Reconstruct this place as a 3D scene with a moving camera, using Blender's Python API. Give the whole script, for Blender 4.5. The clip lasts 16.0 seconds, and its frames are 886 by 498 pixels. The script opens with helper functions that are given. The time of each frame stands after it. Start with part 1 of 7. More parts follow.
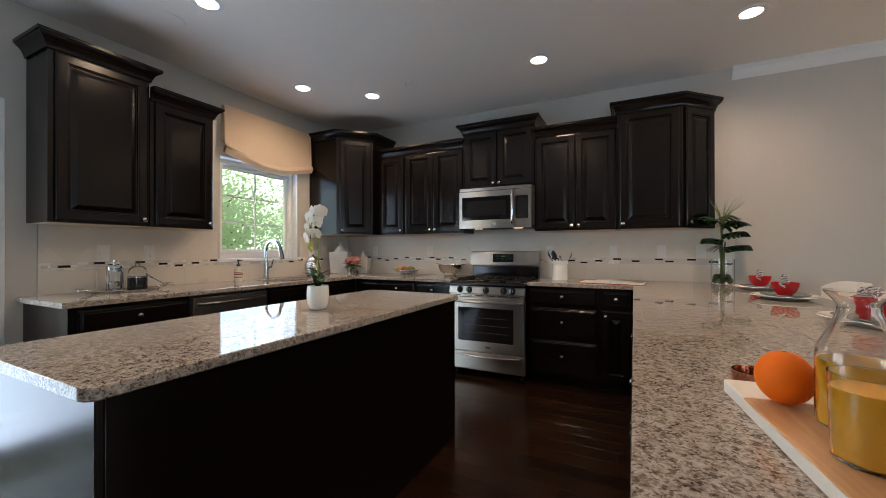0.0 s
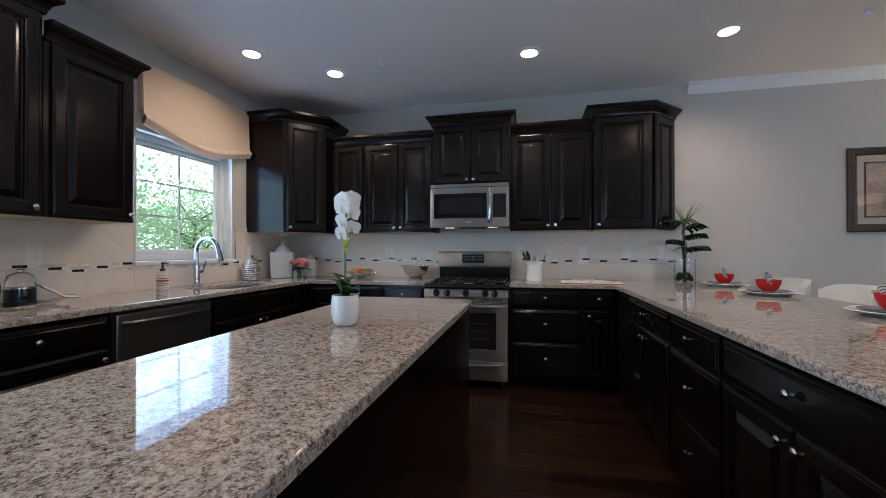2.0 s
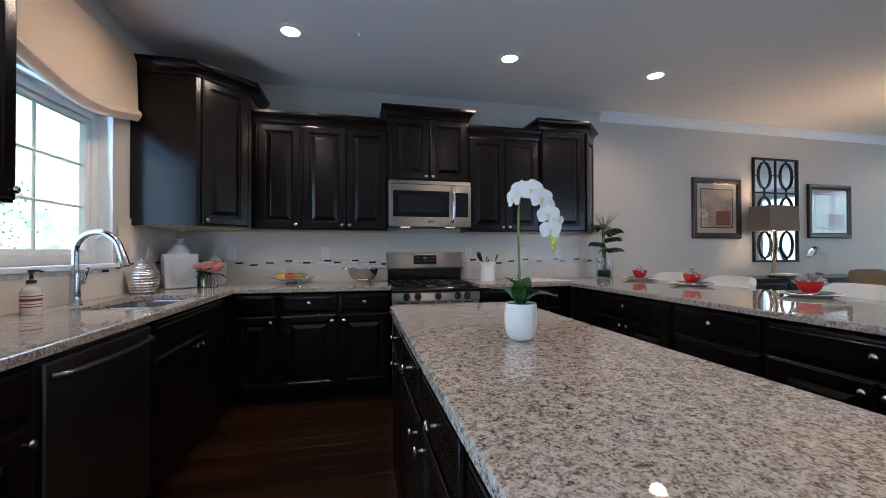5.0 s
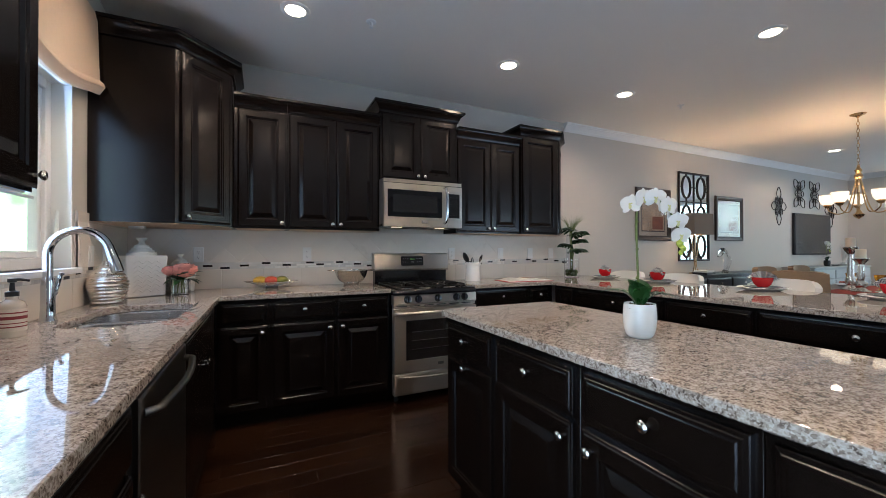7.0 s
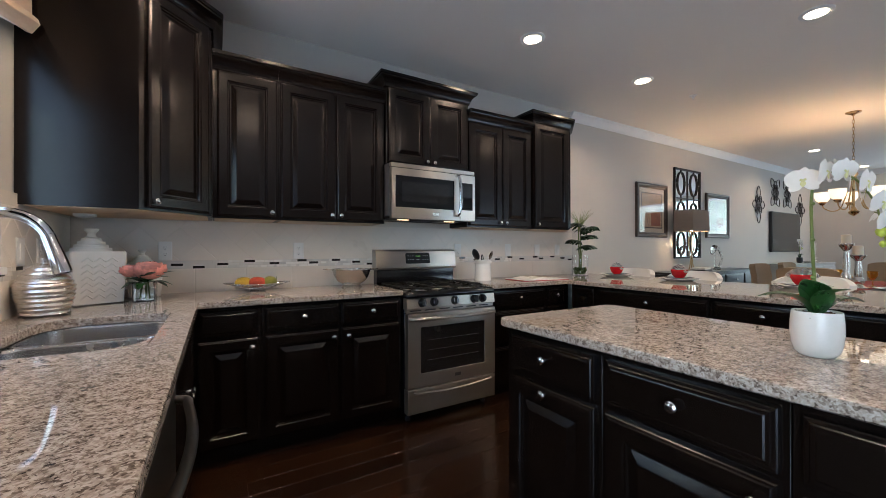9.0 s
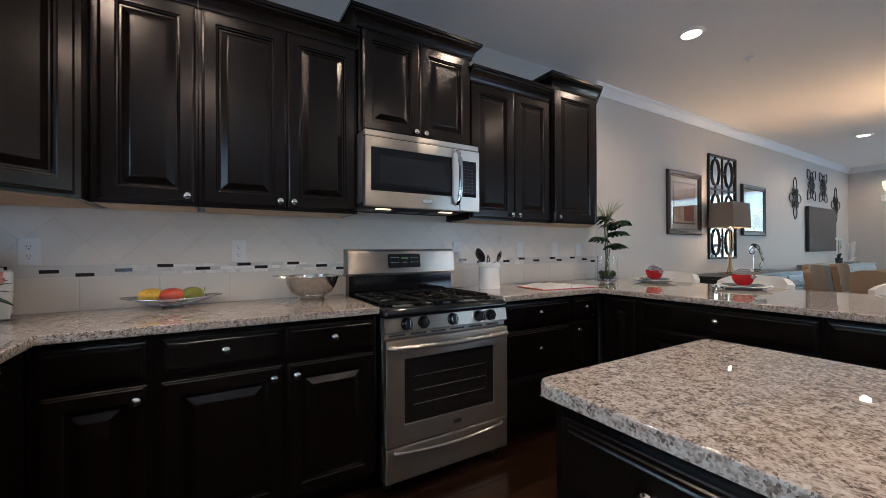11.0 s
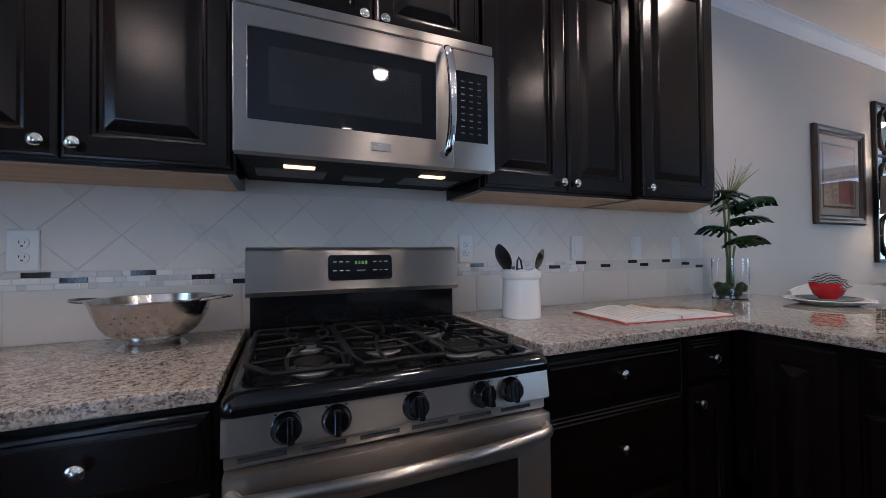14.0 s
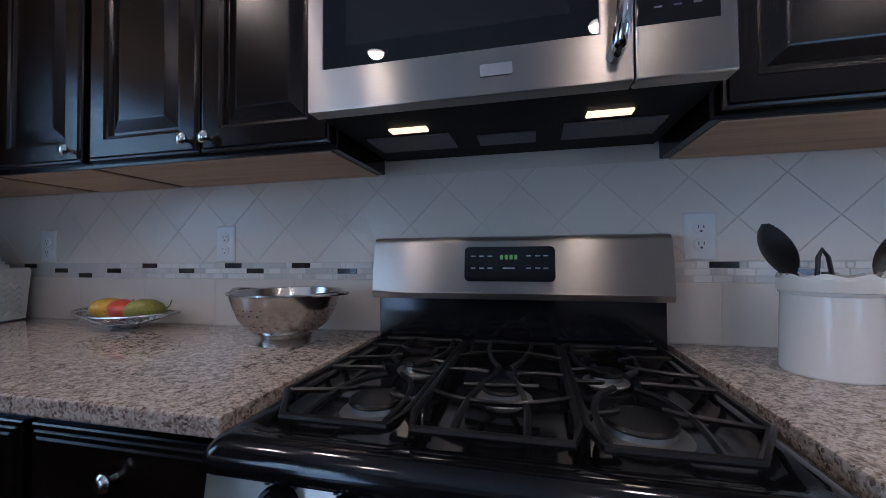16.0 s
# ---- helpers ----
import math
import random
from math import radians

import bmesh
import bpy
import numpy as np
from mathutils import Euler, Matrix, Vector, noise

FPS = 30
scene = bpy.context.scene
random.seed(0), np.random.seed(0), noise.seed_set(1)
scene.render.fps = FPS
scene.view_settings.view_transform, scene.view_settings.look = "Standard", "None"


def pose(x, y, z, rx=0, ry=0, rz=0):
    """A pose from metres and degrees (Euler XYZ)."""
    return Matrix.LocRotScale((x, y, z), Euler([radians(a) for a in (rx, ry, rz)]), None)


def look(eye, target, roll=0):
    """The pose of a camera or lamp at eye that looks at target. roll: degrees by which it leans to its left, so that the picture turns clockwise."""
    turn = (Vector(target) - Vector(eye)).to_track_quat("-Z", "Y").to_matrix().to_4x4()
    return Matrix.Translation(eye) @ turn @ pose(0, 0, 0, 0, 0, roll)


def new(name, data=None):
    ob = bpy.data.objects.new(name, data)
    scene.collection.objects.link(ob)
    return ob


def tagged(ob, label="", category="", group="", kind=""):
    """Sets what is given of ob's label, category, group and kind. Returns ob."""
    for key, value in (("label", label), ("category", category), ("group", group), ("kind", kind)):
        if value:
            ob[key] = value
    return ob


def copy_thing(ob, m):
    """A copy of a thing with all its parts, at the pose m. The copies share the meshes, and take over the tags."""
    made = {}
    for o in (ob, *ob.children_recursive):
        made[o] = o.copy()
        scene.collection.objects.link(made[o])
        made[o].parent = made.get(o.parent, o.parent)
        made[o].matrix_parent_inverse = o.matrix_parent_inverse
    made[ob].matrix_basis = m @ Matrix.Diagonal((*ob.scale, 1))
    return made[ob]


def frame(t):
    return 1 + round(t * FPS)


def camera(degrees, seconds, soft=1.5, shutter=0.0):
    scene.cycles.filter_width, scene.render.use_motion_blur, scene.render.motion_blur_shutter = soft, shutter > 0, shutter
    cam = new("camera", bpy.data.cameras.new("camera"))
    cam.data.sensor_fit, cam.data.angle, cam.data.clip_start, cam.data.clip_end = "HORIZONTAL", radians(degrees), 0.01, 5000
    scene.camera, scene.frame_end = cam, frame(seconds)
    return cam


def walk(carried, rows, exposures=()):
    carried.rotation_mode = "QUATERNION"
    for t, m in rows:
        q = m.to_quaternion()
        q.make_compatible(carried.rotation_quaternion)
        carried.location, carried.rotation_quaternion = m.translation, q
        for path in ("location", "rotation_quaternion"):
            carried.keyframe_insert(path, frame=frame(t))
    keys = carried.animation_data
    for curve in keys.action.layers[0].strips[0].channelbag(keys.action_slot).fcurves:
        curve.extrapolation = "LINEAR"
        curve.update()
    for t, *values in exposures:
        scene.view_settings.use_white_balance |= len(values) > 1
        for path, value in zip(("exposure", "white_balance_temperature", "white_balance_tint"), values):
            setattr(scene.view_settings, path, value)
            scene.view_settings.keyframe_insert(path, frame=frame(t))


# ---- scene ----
cam = camera(98.5, 16.0, soft=0.8)
PATH = [
    (0, (0.04, -0.019, 1.216), (-0.854, 1.77, 1.223), -0.1),
    (0.5, (-0.126, -0.002, 1.215), (-0.901, 1.842, 1.224), -0.1),
    (1, (-0.297, 0.012, 1.211), (-0.959, 1.9, 1.221), -0.1),
    (1.5, (-0.479, 0.024, 1.207), (-1.022, 1.948, 1.218), -0.0),
    (2, (-0.674, 0.039, 1.211), (-1.108, 1.991, 1.222), -0.1),
    (2.5, (-0.875, 0.058, 1.208), (-1.191, 2.033, 1.218), -0.1),
    (3, (-1.071, 0.086, 1.203), (-1.253, 2.078, 1.215), -0.1),
    (3.5, (-1.252, 0.125, 1.207), (-1.273, 2.124, 1.218), -0.1),
    (4, (-1.446, 0.159, 1.207), (-1.299, 2.154, 1.22), -0.1),
    (6.5, (-2.438, 0.423, 1.217), (-1.668, 2.269, 1.231), -0.1),
    (7, (-2.546, 0.497, 1.223), (-1.688, 2.304, 1.236), -0.1),
    (7.5, (-2.638, 0.593, 1.221), (-1.707, 2.363, 1.234), -0.1),
    (8, (-2.696, 0.708, 1.21), (-1.717, 2.452, 1.217), -0.0),
    (8.5, (-2.72, 0.87, 1.205), (-1.711, 2.597, 1.21), -0.0),
    (9, (-2.72, 1.04, 1.205), (-1.697, 2.758, 1.209), -0.1),
    (11.5, (-2.135, 1.843, 1.197), (-1.108, 3.559, 1.205), -0.3),
    (12, (-1.981, 1.994, 1.195), (-0.95, 3.708, 1.213), -0.4),
    (12.5, (-1.825, 2.141, 1.206), (-0.796, 3.856, 1.222), -0.4),
    (13, (-1.7, 2.291, 1.207), (-0.673, 4.007, 1.228), -0.5),
    (13.5, (-1.58, 2.447, 1.201), (-0.622, 4.202, 1.224), -0.5),
    (14, (-1.491, 2.579, 1.176), (-0.713, 4.422, 1.204), -0.6),
    (14.5, (-1.419, 2.704, 1.151), (-0.886, 4.632, 1.182), -0.6),
    (15, (-1.349, 2.821, 1.144), (-1.114, 4.807, 1.171), -0.6),
    (15.5, (-1.262, 2.914, 1.156), (-1.364, 4.911, 1.185), -0.6),
    (16, (-1.168, 2.976, 1.153), (-1.623, 4.924, 1.192), -0.4),
]
walk(cam, [(t, look(eye, target, roll)) for t, eye, target, roll in PATH], [
    (0, 0.2, 6050, 16), (1.5, 0.2, 5300, 15), (2, 0.14, 5150, 15), (4, 0.10, 5000, 15), (6.5, 0.33, 5400, 15), (9, 0.38, 5650, 16), (11.5, 0.28, 5250, 16),
    (13, 0.12, 5000, 17), (14.5, -0.05, 4800, 19), (16, -0.2, 4700, 20)])

# ---- plan: inner faces of the room, metres ----
WX, WY, EX, SY, CZ = -3.465, 4.09, 8.6, -3.6, 2.80
CT = 0.925          # worktop height
WIN = (2.27, 3.20, 1.14, 2.12)     # kitchen window: y0, y1, z0, z1
PATIO = (-1.5, 0.80, 0.02, 2.08)   # glazed door in the same wall

# ---- world and large lights ----
world = bpy.data.worlds.new("sky")
scene.world = world
world.use_nodes = True
wn = world.node_tree.nodes
sky = wn.new("ShaderNodeTexSky")
sky.sky_type, sky.sun_disc = "NISHITA", False
sky.sun_elevation, sky.sun_rotation = radians(50), radians(135)
wn["Background"].inputs["Strength"].default_value = 0.15
world.node_tree.links.new(sky.outputs[0], wn["Background"].inputs["Color"])


def lamp(name, kind, where, watts, colour, size=0.1, aim=None, **more):
    d = bpy.data.lights.new(name, kind)
    d.energy, d.color = watts, colour
    ob = new(name, d)
    ob.matrix_world = look(where, aim) if aim else Matrix.Translation(where)
    if kind == "AREA":
        d.shape, d.size, d.size_y = "RECTANGLE", more["w"], more["h"]
    elif kind == "SPOT":
        d.spot_size, d.spot_blend, d.shadow_soft_size = radians(more["cone"]), more["blend"], size
    elif kind == "POINT":
        d.shadow_soft_size = size
    else:
        d.angle = radians(size)
    return ob


DAY = (0.70, 0.85, 1.0)
WARM = (1.0, 0.64, 0.30)
lamp("sun", "SUN", (14, -14, 24), 4.0, (1.0, 0.95, 0.88), 0.6, aim=(0, 0, 0))
lamp("window_light", "AREA", (WX - 0.02, 2.73, 1.62), 6, (0.56, 0.77, 1.0), aim=(0, 2.73, 1.75), w=0.9, h=1.05)
lamp("patio_light", "AREA", (WX - 0.02, -0.38, 1.05), 44, DAY, aim=(0, -0.38, 2.3), w=2.1, h=2.0)
lamp("dining_light", "AREA", (4.2, SY - 0.02, 1.35), 42, DAY, aim=(4.2, 0, 1.3), w=2.2, h=1.7)
lamp("east_light", "AREA", (EX + 0.02, 1.35, 1.5), 26, DAY, aim=(0, 1.35, 1.4), w=2.9, h=2.1)

# ---- materials ----
def material(name, colour, rough=0.5, metal=0.0, **more):
    """A node material: base colour varied by noise at two scales, with a fine relief."""
    m = bpy.data.materials.new(name)
    m.use_nodes = True
    nt = m.node_tree
    b = nt.nodes["Principled BSDF"]
    b.inputs["Roughness"].default_value, b.inputs["Metallic"].default_value = rough, metal
    b.inputs["Base Color"].default_value = (*colour, 1)
    for key in ("Coat Weight", "Coat Roughness", "Transmission Weight", "IOR", "Specular IOR Level", "Sheen Weight", "Emission Strength",
                "Anisotropic", "Subsurface Weight", "Alpha"):
        k = key.lower().replace(" ", "_")
        if k in more:
            b.inputs[key].default_value = more[k]
    if "glow" in more:
        b.inputs["Emission Color"].default_value = (*more["glow"], 1)
    vary, scale, bump = more.get("vary", 0.08), more.get("scale", 6.0), more.get("bump", 0.02)
    if vary or bump:
        pos = nt.nodes.new("ShaderNodeNewGeometry")
        stretch = nt.nodes.new("ShaderNodeVectorMath")
        stretch.operation = "MULTIPLY"
        stretch.inputs[1].default_value = more.get("stretch", (1, 1, 1))
        nt.links.new(pos.outputs["Position"], stretch.inputs[0])
        big, fine = nt.nodes.new("ShaderNodeTexNoise"), nt.nodes.new("ShaderNodeTexNoise")
        big.inputs["Scale"].default_value, fine.inputs["Scale"].default_value = scale, scale * more.get("fine", 30)
        big.inputs["Detail"].default_value = 4
        for n in (big, fine):
            nt.links.new(stretch.outputs[0], n.inputs["Vector"])
        if vary:
            add = nt.nodes.new("ShaderNodeMath")
            add.operation = "ADD"
            nt.links.new(big.outputs["Fac"], add.inputs[0])
            nt.links.new(fine.outputs["Fac"], add.inputs[1])
            ramp = nt.nodes.new("ShaderNodeMapRange")
            ramp.inputs["From Min"].default_value, ramp.inputs["From Max"].default_value = 0.6, 1.4
            ramp.inputs["To Min"].default_value, ramp.inputs["To Max"].default_value = 1 - vary, 1 + vary
            nt.links.new(add.outputs[0], ramp.inputs["Value"])
            mul = nt.nodes.new("ShaderNodeVectorMath")
            mul.operation = "SCALE"
            mul.inputs[0].default_value = colour
            nt.links.new(ramp.outputs[0], mul.inputs["Scale"])
            nt.links.new(mul.outputs[0], b.inputs["Base Color"])
            rr = nt.nodes.new("ShaderNodeMapRange")
            rr.inputs["To Min"].default_value, rr.inputs["To Max"].default_value = max(rough * (1 - more.get("rvar", 0.2)), 0.01), rough * (1 + more.get("rvar", 0.2))
            nt.links.new(big.outputs["Fac"], rr.inputs["Value"])
            nt.links.new(rr.outputs[0], b.inputs["Roughness"])
        if bump:
            bp = nt.nodes.new("ShaderNodeBump")
            bp.inputs["Strength"].default_value, bp.inputs["Distance"].default_value = min(bump * 10, 1), more.get("relief", 0.0006)
            nt.links.new(fine.outputs["Fac"], bp.inputs["Height"])
            nt.links.new(bp.outputs[0], b.inputs["Normal"])
    return m


def by_piece(m, low, high):
    """Varies a material's base colour from piece to piece."""
    nt = m.node_tree
    b = nt.nodes["Principled BSDF"]
    info = nt.nodes.new("ShaderNodeObjectInfo")
    rng = nt.nodes.new("ShaderNodeMapRange")
    rng.inputs["To Min"].default_value, rng.inputs["To Max"].default_value = low, high
    nt.links.new(info.outputs["Random"], rng.inputs["Value"])
    mul = nt.nodes.new("ShaderNodeVectorMath")
    mul.operation = "SCALE"
    links = b.inputs["Base Color"].links
    if links:
        nt.links.new(links[0].from_socket, mul.inputs[0])
    else:
        mul.inputs[0].default_value = b.inputs["Base Color"].default_value[:3]
    nt.links.new(rng.outputs[0], mul.inputs["Scale"])
    nt.links.new(mul.outputs[0], b.inputs["Base Color"])
    return m


def ramp_node(nt, stops, interpolation="LINEAR"):
    r = nt.nodes.new("ShaderNodeValToRGB")
    r.color_ramp.interpolation = interpolation
    while len(r.color_ramp.elements) < len(stops):
        r.color_ramp.elements.new(0.5)
    for e, (p, c) in zip(r.color_ramp.elements, stops):
        e.position, e.color = p, (*c, 1)
    return r


def granite():
    m = bpy.data.materials.new("granite")
    m.use_nodes = True
    nt = m.node_tree
    b = nt.nodes["Principled BSDF"]
    pos = nt.nodes.new("ShaderNodeNewGeometry")
    warp = nt.nodes.new("ShaderNodeTexNoise")
    warp.inputs["Scale"].default_value = 70
    nt.links.new(pos.outputs["Position"], warp.inputs["Vector"])
    shift = nt.nodes.new("ShaderNodeVectorMath")
    shift.operation = "MULTIPLY_ADD"
    shift.inputs[1].default_value = (0.008, 0.008, 0.008)
    nt.links.new(warp.outputs["Color"], shift.inputs[0])
    nt.links.new(pos.outputs["Position"], shift.inputs[2])
    cells = nt.nodes.new("ShaderNodeTexVoronoi")
    cells.inputs["Scale"].default_value = 240
    nt.links.new(shift.outputs[0], cells.inputs["Vector"])
    sep = nt.nodes.new("ShaderNodeSeparateColor")
    nt.links.new(cells.outputs["Color"], sep.inputs[0])
    cloud = nt.nodes.new("ShaderNodeTexNoise")
    cloud.inputs["Scale"].default_value, cloud.inputs["Detail"].default_value = 62, 4
    nt.links.new(pos.outputs["Position"], cloud.inputs["Vector"])
    mix = nt.nodes.new("ShaderNodeMath")
    mix.operation = "MULTIPLY_ADD"
    mix.inputs[1].default_value = 2.1
    nt.links.new(cloud.outputs["Fac"], mix.inputs[0])
    nt.links.new(sep.outputs[0], mix.inputs[2])
    half = nt.nodes.new("ShaderNodeMath")
    half.operation = "MULTIPLY"
    half.inputs[1].default_value = 0.325
    nt.links.new(mix.outputs[0], half.inputs[0])
    r = ramp_node(nt, [(0.0, (0.035, 0.028, 0.023)), (0.26, (0.065, 0.05, 0.04)), (0.36, (0.16, 0.127, 0.102)), (0.45, (0.275, 0.23, 0.192)),
                       (0.55, (0.385, 0.335, 0.289)), (0.70, (0.485, 0.44, 0.395)), (1.0, (0.62, 0.585, 0.54))])
    nt.links.new(half.outputs[0], r.inputs[0])
    nt.links.new(r.outputs[0], b.inputs["Base Color"])
    b.inputs["Roughness"].default_value = 0.025
    b.inputs["Specular IOR Level"].default_value = 0.40
    return m


def wood(name, dark, light, rough, along="y", scale=1.0, coat=0.0):
    """Grain drawn out along one axis, with rings and fine pores."""
    m = material(name, light, rough, vary=0, bump=0, coat_weight=coat, coat_roughness=0.15)
    nt = m.node_tree
    b = nt.nodes["Principled BSDF"]
    tc = nt.nodes.new("ShaderNodeTexCoord")
    mp = nt.nodes.new("ShaderNodeVectorMath")
    mp.operation = "MULTIPLY"
    k = {"x": (0.6, 9, 9), "y": (9, 0.6, 9), "z": (9, 9, 0.6)}[along]
    mp.inputs[1].default_value = tuple(scale * v for v in k)
    nt.links.new(tc.outputs["Object"], mp.inputs[0])
    info = nt.nodes.new("ShaderNodeObjectInfo")
    off = nt.nodes.new("ShaderNodeVectorMath")
    off.operation = "ADD"
    far = nt.nodes.new("ShaderNodeMath")
    far.operation = "MULTIPLY"
    far.inputs[1].default_value = 50
    nt.links.new(info.outputs["Random"], far.inputs[0])
    nt.links.new(mp.outputs[0], off.inputs[0])
    nt.links.new(far.outputs[0], off.inputs[1])
    n1, n2 = nt.nodes.new("ShaderNodeTexNoise"), nt.nodes.new("ShaderNodeTexNoise")
    n1.inputs["Scale"].default_value, n2.inputs["Scale"].default_value = 1.6, 11
    n1.inputs["Detail"].default_value, n1.inputs["Distortion"].default_value = 6, 1.2
    for n in (n1, n2):
        nt.links.new(off.outputs[0], n.inputs["Vector"])
    ad = nt.nodes.new("ShaderNodeMath")
    ad.operation = "MULTIPLY_ADD"
    ad.inputs[1].default_value = 0.4
    nt.links.new(n2.outputs["Fac"], ad.inputs[0])
    nt.links.new(n1.outputs["Fac"], ad.inputs[2])
    r = ramp_node(nt, [(0.4, dark), (0.95, light)])
    nt.links.new(ad.outputs[0], r.inputs[0])
    nt.links.new(r.outputs[0], b.inputs["Base Color"])
    bp = nt.nodes.new("ShaderNodeBump")
    bp.inputs["Strength"].default_value, bp.inputs["Distance"].default_value = 0.25, 0.0006
    nt.links.new(ad.outputs[0], bp.inputs["Height"])
    nt.links.new(bp.outputs[0], b.inputs["Normal"])
    return m


def glass(name, colour=(1, 1, 1), rough=0.0, ior=1.45):
    return material(name, colour, rough, vary=0, bump=0, transmission_weight=1.0, ior=ior)


WALL = material("wall_paint", (0.54, 0.51, 0.465), 0.6, vary=0.025, scale=1.3, fine=150, bump=0.015)
CEIL = material("ceiling_paint", (0.88, 0.835, 0.77), 0.75, vary=0.02, scale=1.1, fine=160, bump=0.02)
TRIM = material("white_trim_paint", (0.78, 0.78, 0.77), 0.35, vary=0.02, bump=0.005)
ESPRESSO = material("espresso_lacquer", (0.0052, 0.0033, 0.0025), 0.21, vary=0.2, scale=3, fine=40, bump=0.003, stretch=(1, 1, 0.25), rvar=0.1, specular_ior_level=0.31)
MAPLE = wood("maple_underside", (0.42, 0.28, 0.16), (0.62, 0.45, 0.28), 0.5, "x")
GRANITE = granite()
STEEL = material("brushed_steel", (0.45, 0.415, 0.37), 0.29, 1.0, vary=0.025, scale=3, fine=6, stretch=(0.4, 0.4, 2), bump=0, rvar=0.03, anisotropic=0.6)
DARKSTEEL = material("dark_steel", (0.16, 0.155, 0.15), 0.33, 1.0, vary=0.03, scale=3, fine=6, stretch=(0.4, 0.4, 2), bump=0, rvar=0.03)
def brush(m, amount):
    """Stretches the gloss upright, as level brushing does."""
    nt = m.node_tree
    t = nt.nodes.new("ShaderNodeTangent")
    t.direction_type, t.axis = "RADIAL", "X"
    b = nt.nodes["Principled BSDF"]
    b.inputs["Anisotropic"].default_value = amount
    nt.links.new(t.outputs[0], b.inputs["Tangent"])
    return m


brush(STEEL, 0.95)
brush(DARKSTEEL, 0.7)
CHROME = material("chrome", (0.62, 0.63, 0.65), 0.06, 1.0, vary=0.03, bump=0)
NICKEL = material("satin_nickel", (0.66, 0.64, 0.60), 0.2, 1.0, vary=0.05, bump=0)
SILVER = material("mercury_silver", (0.72, 0.70, 0.66), 0.2, 1.0, vary=0.2, scale=25, bump=0.05, relief=0.001)
ENAMEL = material("black_enamel", (0.005, 0.005, 0.006), 0.1, vary=0.1, bump=0)
BLACKGLASS = material("black_glass", (0.004, 0.004, 0.005), 0.015, vary=0, bump=0)
OVENGLASS = material("smoked_oven_glass", (0.012, 0.010, 0.009), 0.05, vary=0, bump=0)
IRON = material("cast_iron", (0.006, 0.0057, 0.0057), 0.33, vary=0.3, scale=40, bump=0.03, specular_ior_level=0.3)
BLACKPLASTIC = material("black_plastic", (0.012, 0.012, 0.012), 0.35, vary=0.1, bump=0.02)
GREYPAINT = material("grey_hood_paint", (0.09, 0.09, 0.095), 0.45, 0.3, vary=0.08, bump=0.02)
PLASTIC = material("white_plastic", (0.72, 0.71, 0.68), 0.3, vary=0.02, bump=0)
DARKSLOT = material("dark_slot", (0.03, 0.03, 0.03), 0.6, vary=0, bump=0)
TILE = by_piece(material("stone_look_tile", (0.67, 0.61, 0.53), 0.3, vary=0.012, scale=5, fine=20, bump=0.004), 0.985, 1.015)
GROUT = material("grout", (0.61, 0.555, 0.475), 0.85, vary=0.05, bump=0.05)
MOSAIC = by_piece(material("marble_mosaic", (0.72, 0.69, 0.64), 0.25, vary=0.07, scale=30, bump=0.01), 0.78, 1.15)
MOSAICDARK = material("dark_glass_mosaic", (0.018, 0.015, 0.013), 0.12, vary=0.2, bump=0)
FLOORWOOD = by_piece(wood("dark_hardwood", (0.007, 0.0031, 0.0016), (0.026, 0.011, 0.005), 0.2, "x", 1.0, 0.0), 0.75, 1.3)
FLOORWOOD.node_tree.nodes["Principled BSDF"].inputs["Specular IOR Level"].default_value = 0.28
CERAMIC = material("white_ceramic", (0.74, 0.73, 0.70), 0.12, vary=0.02, bump=0.004, coat_weight=0.4)
MATTECERAMIC = material("matt_white_ceramic", (0.70, 0.68, 0.63), 0.4, vary=0.04, bump=0.02)
RED = material("red_glaze", (0.50, 0.008, 0.012), 0.1, vary=0.08, bump=0, coat_weight=0.5)
GLASS = glass("clear_glass")
PANE = glass("window_glass", ior=1.1)
WATER = glass("water_glass", (0.93, 0.97, 0.93), ior=1.33)
LINEN = material("cream_linen", (0.80, 0.68, 0.54), 0.9, vary=0.06, scale=40, fine=12, bump=0.06, sheen_weight=0.3)
def translucent(m, share, tint):
    """Lets light through a cloth or petal."""
    nt = m.node_tree
    t, mx = nt.nodes.new("ShaderNodeBsdfTranslucent"), nt.nodes.new("ShaderNodeMixShader")
    t.inputs["Color"].default_value = (*tint, 1)
    mx.inputs[0].default_value = share
    nt.links.new(nt.nodes["Principled BSDF"].outputs[0], mx.inputs[1])
    nt.links.new(t.outputs[0], mx.inputs[2])
    nt.links.new(mx.outputs[0], nt.nodes["Material Output"].inputs["Surface"])
    return m


translucent(LINEN, 0.55, (0.75, 0.62, 0.48))
PETAL = translucent(material("orchid_petal", (0.80, 0.80, 0.78), 0.5, vary=0.04, scale=60, bump=0.01), 0.35, (0.80, 0.80, 0.76))
LIP = material("orchid_lip", (0.62, 0.60, 0.28), 0.5, vary=0.25, scale=90, bump=0)
YELLOW = material("orchid_bud", (0.42, 0.48, 0.06), 0.5, vary=0.2, scale=80, bump=0)
LEAF = material("glossy_leaf", (0.014, 0.055, 0.010), 0.28, vary=0.35, scale=30, bump=0.02)
STEM = material("green_stem", (0.13, 0.17, 0.04), 0.5, vary=0.2, scale=40, bump=0.02)
MOSS = material("moss_ball", (0.07, 0.12, 0.02), 0.9, vary=0.5, scale=60, bump=0.1, relief=0.004)
SOIL = material("bark_chips", (0.10, 0.05, 0.025), 0.9, vary=0.6, scale=120, bump=0.1, relief=0.004)
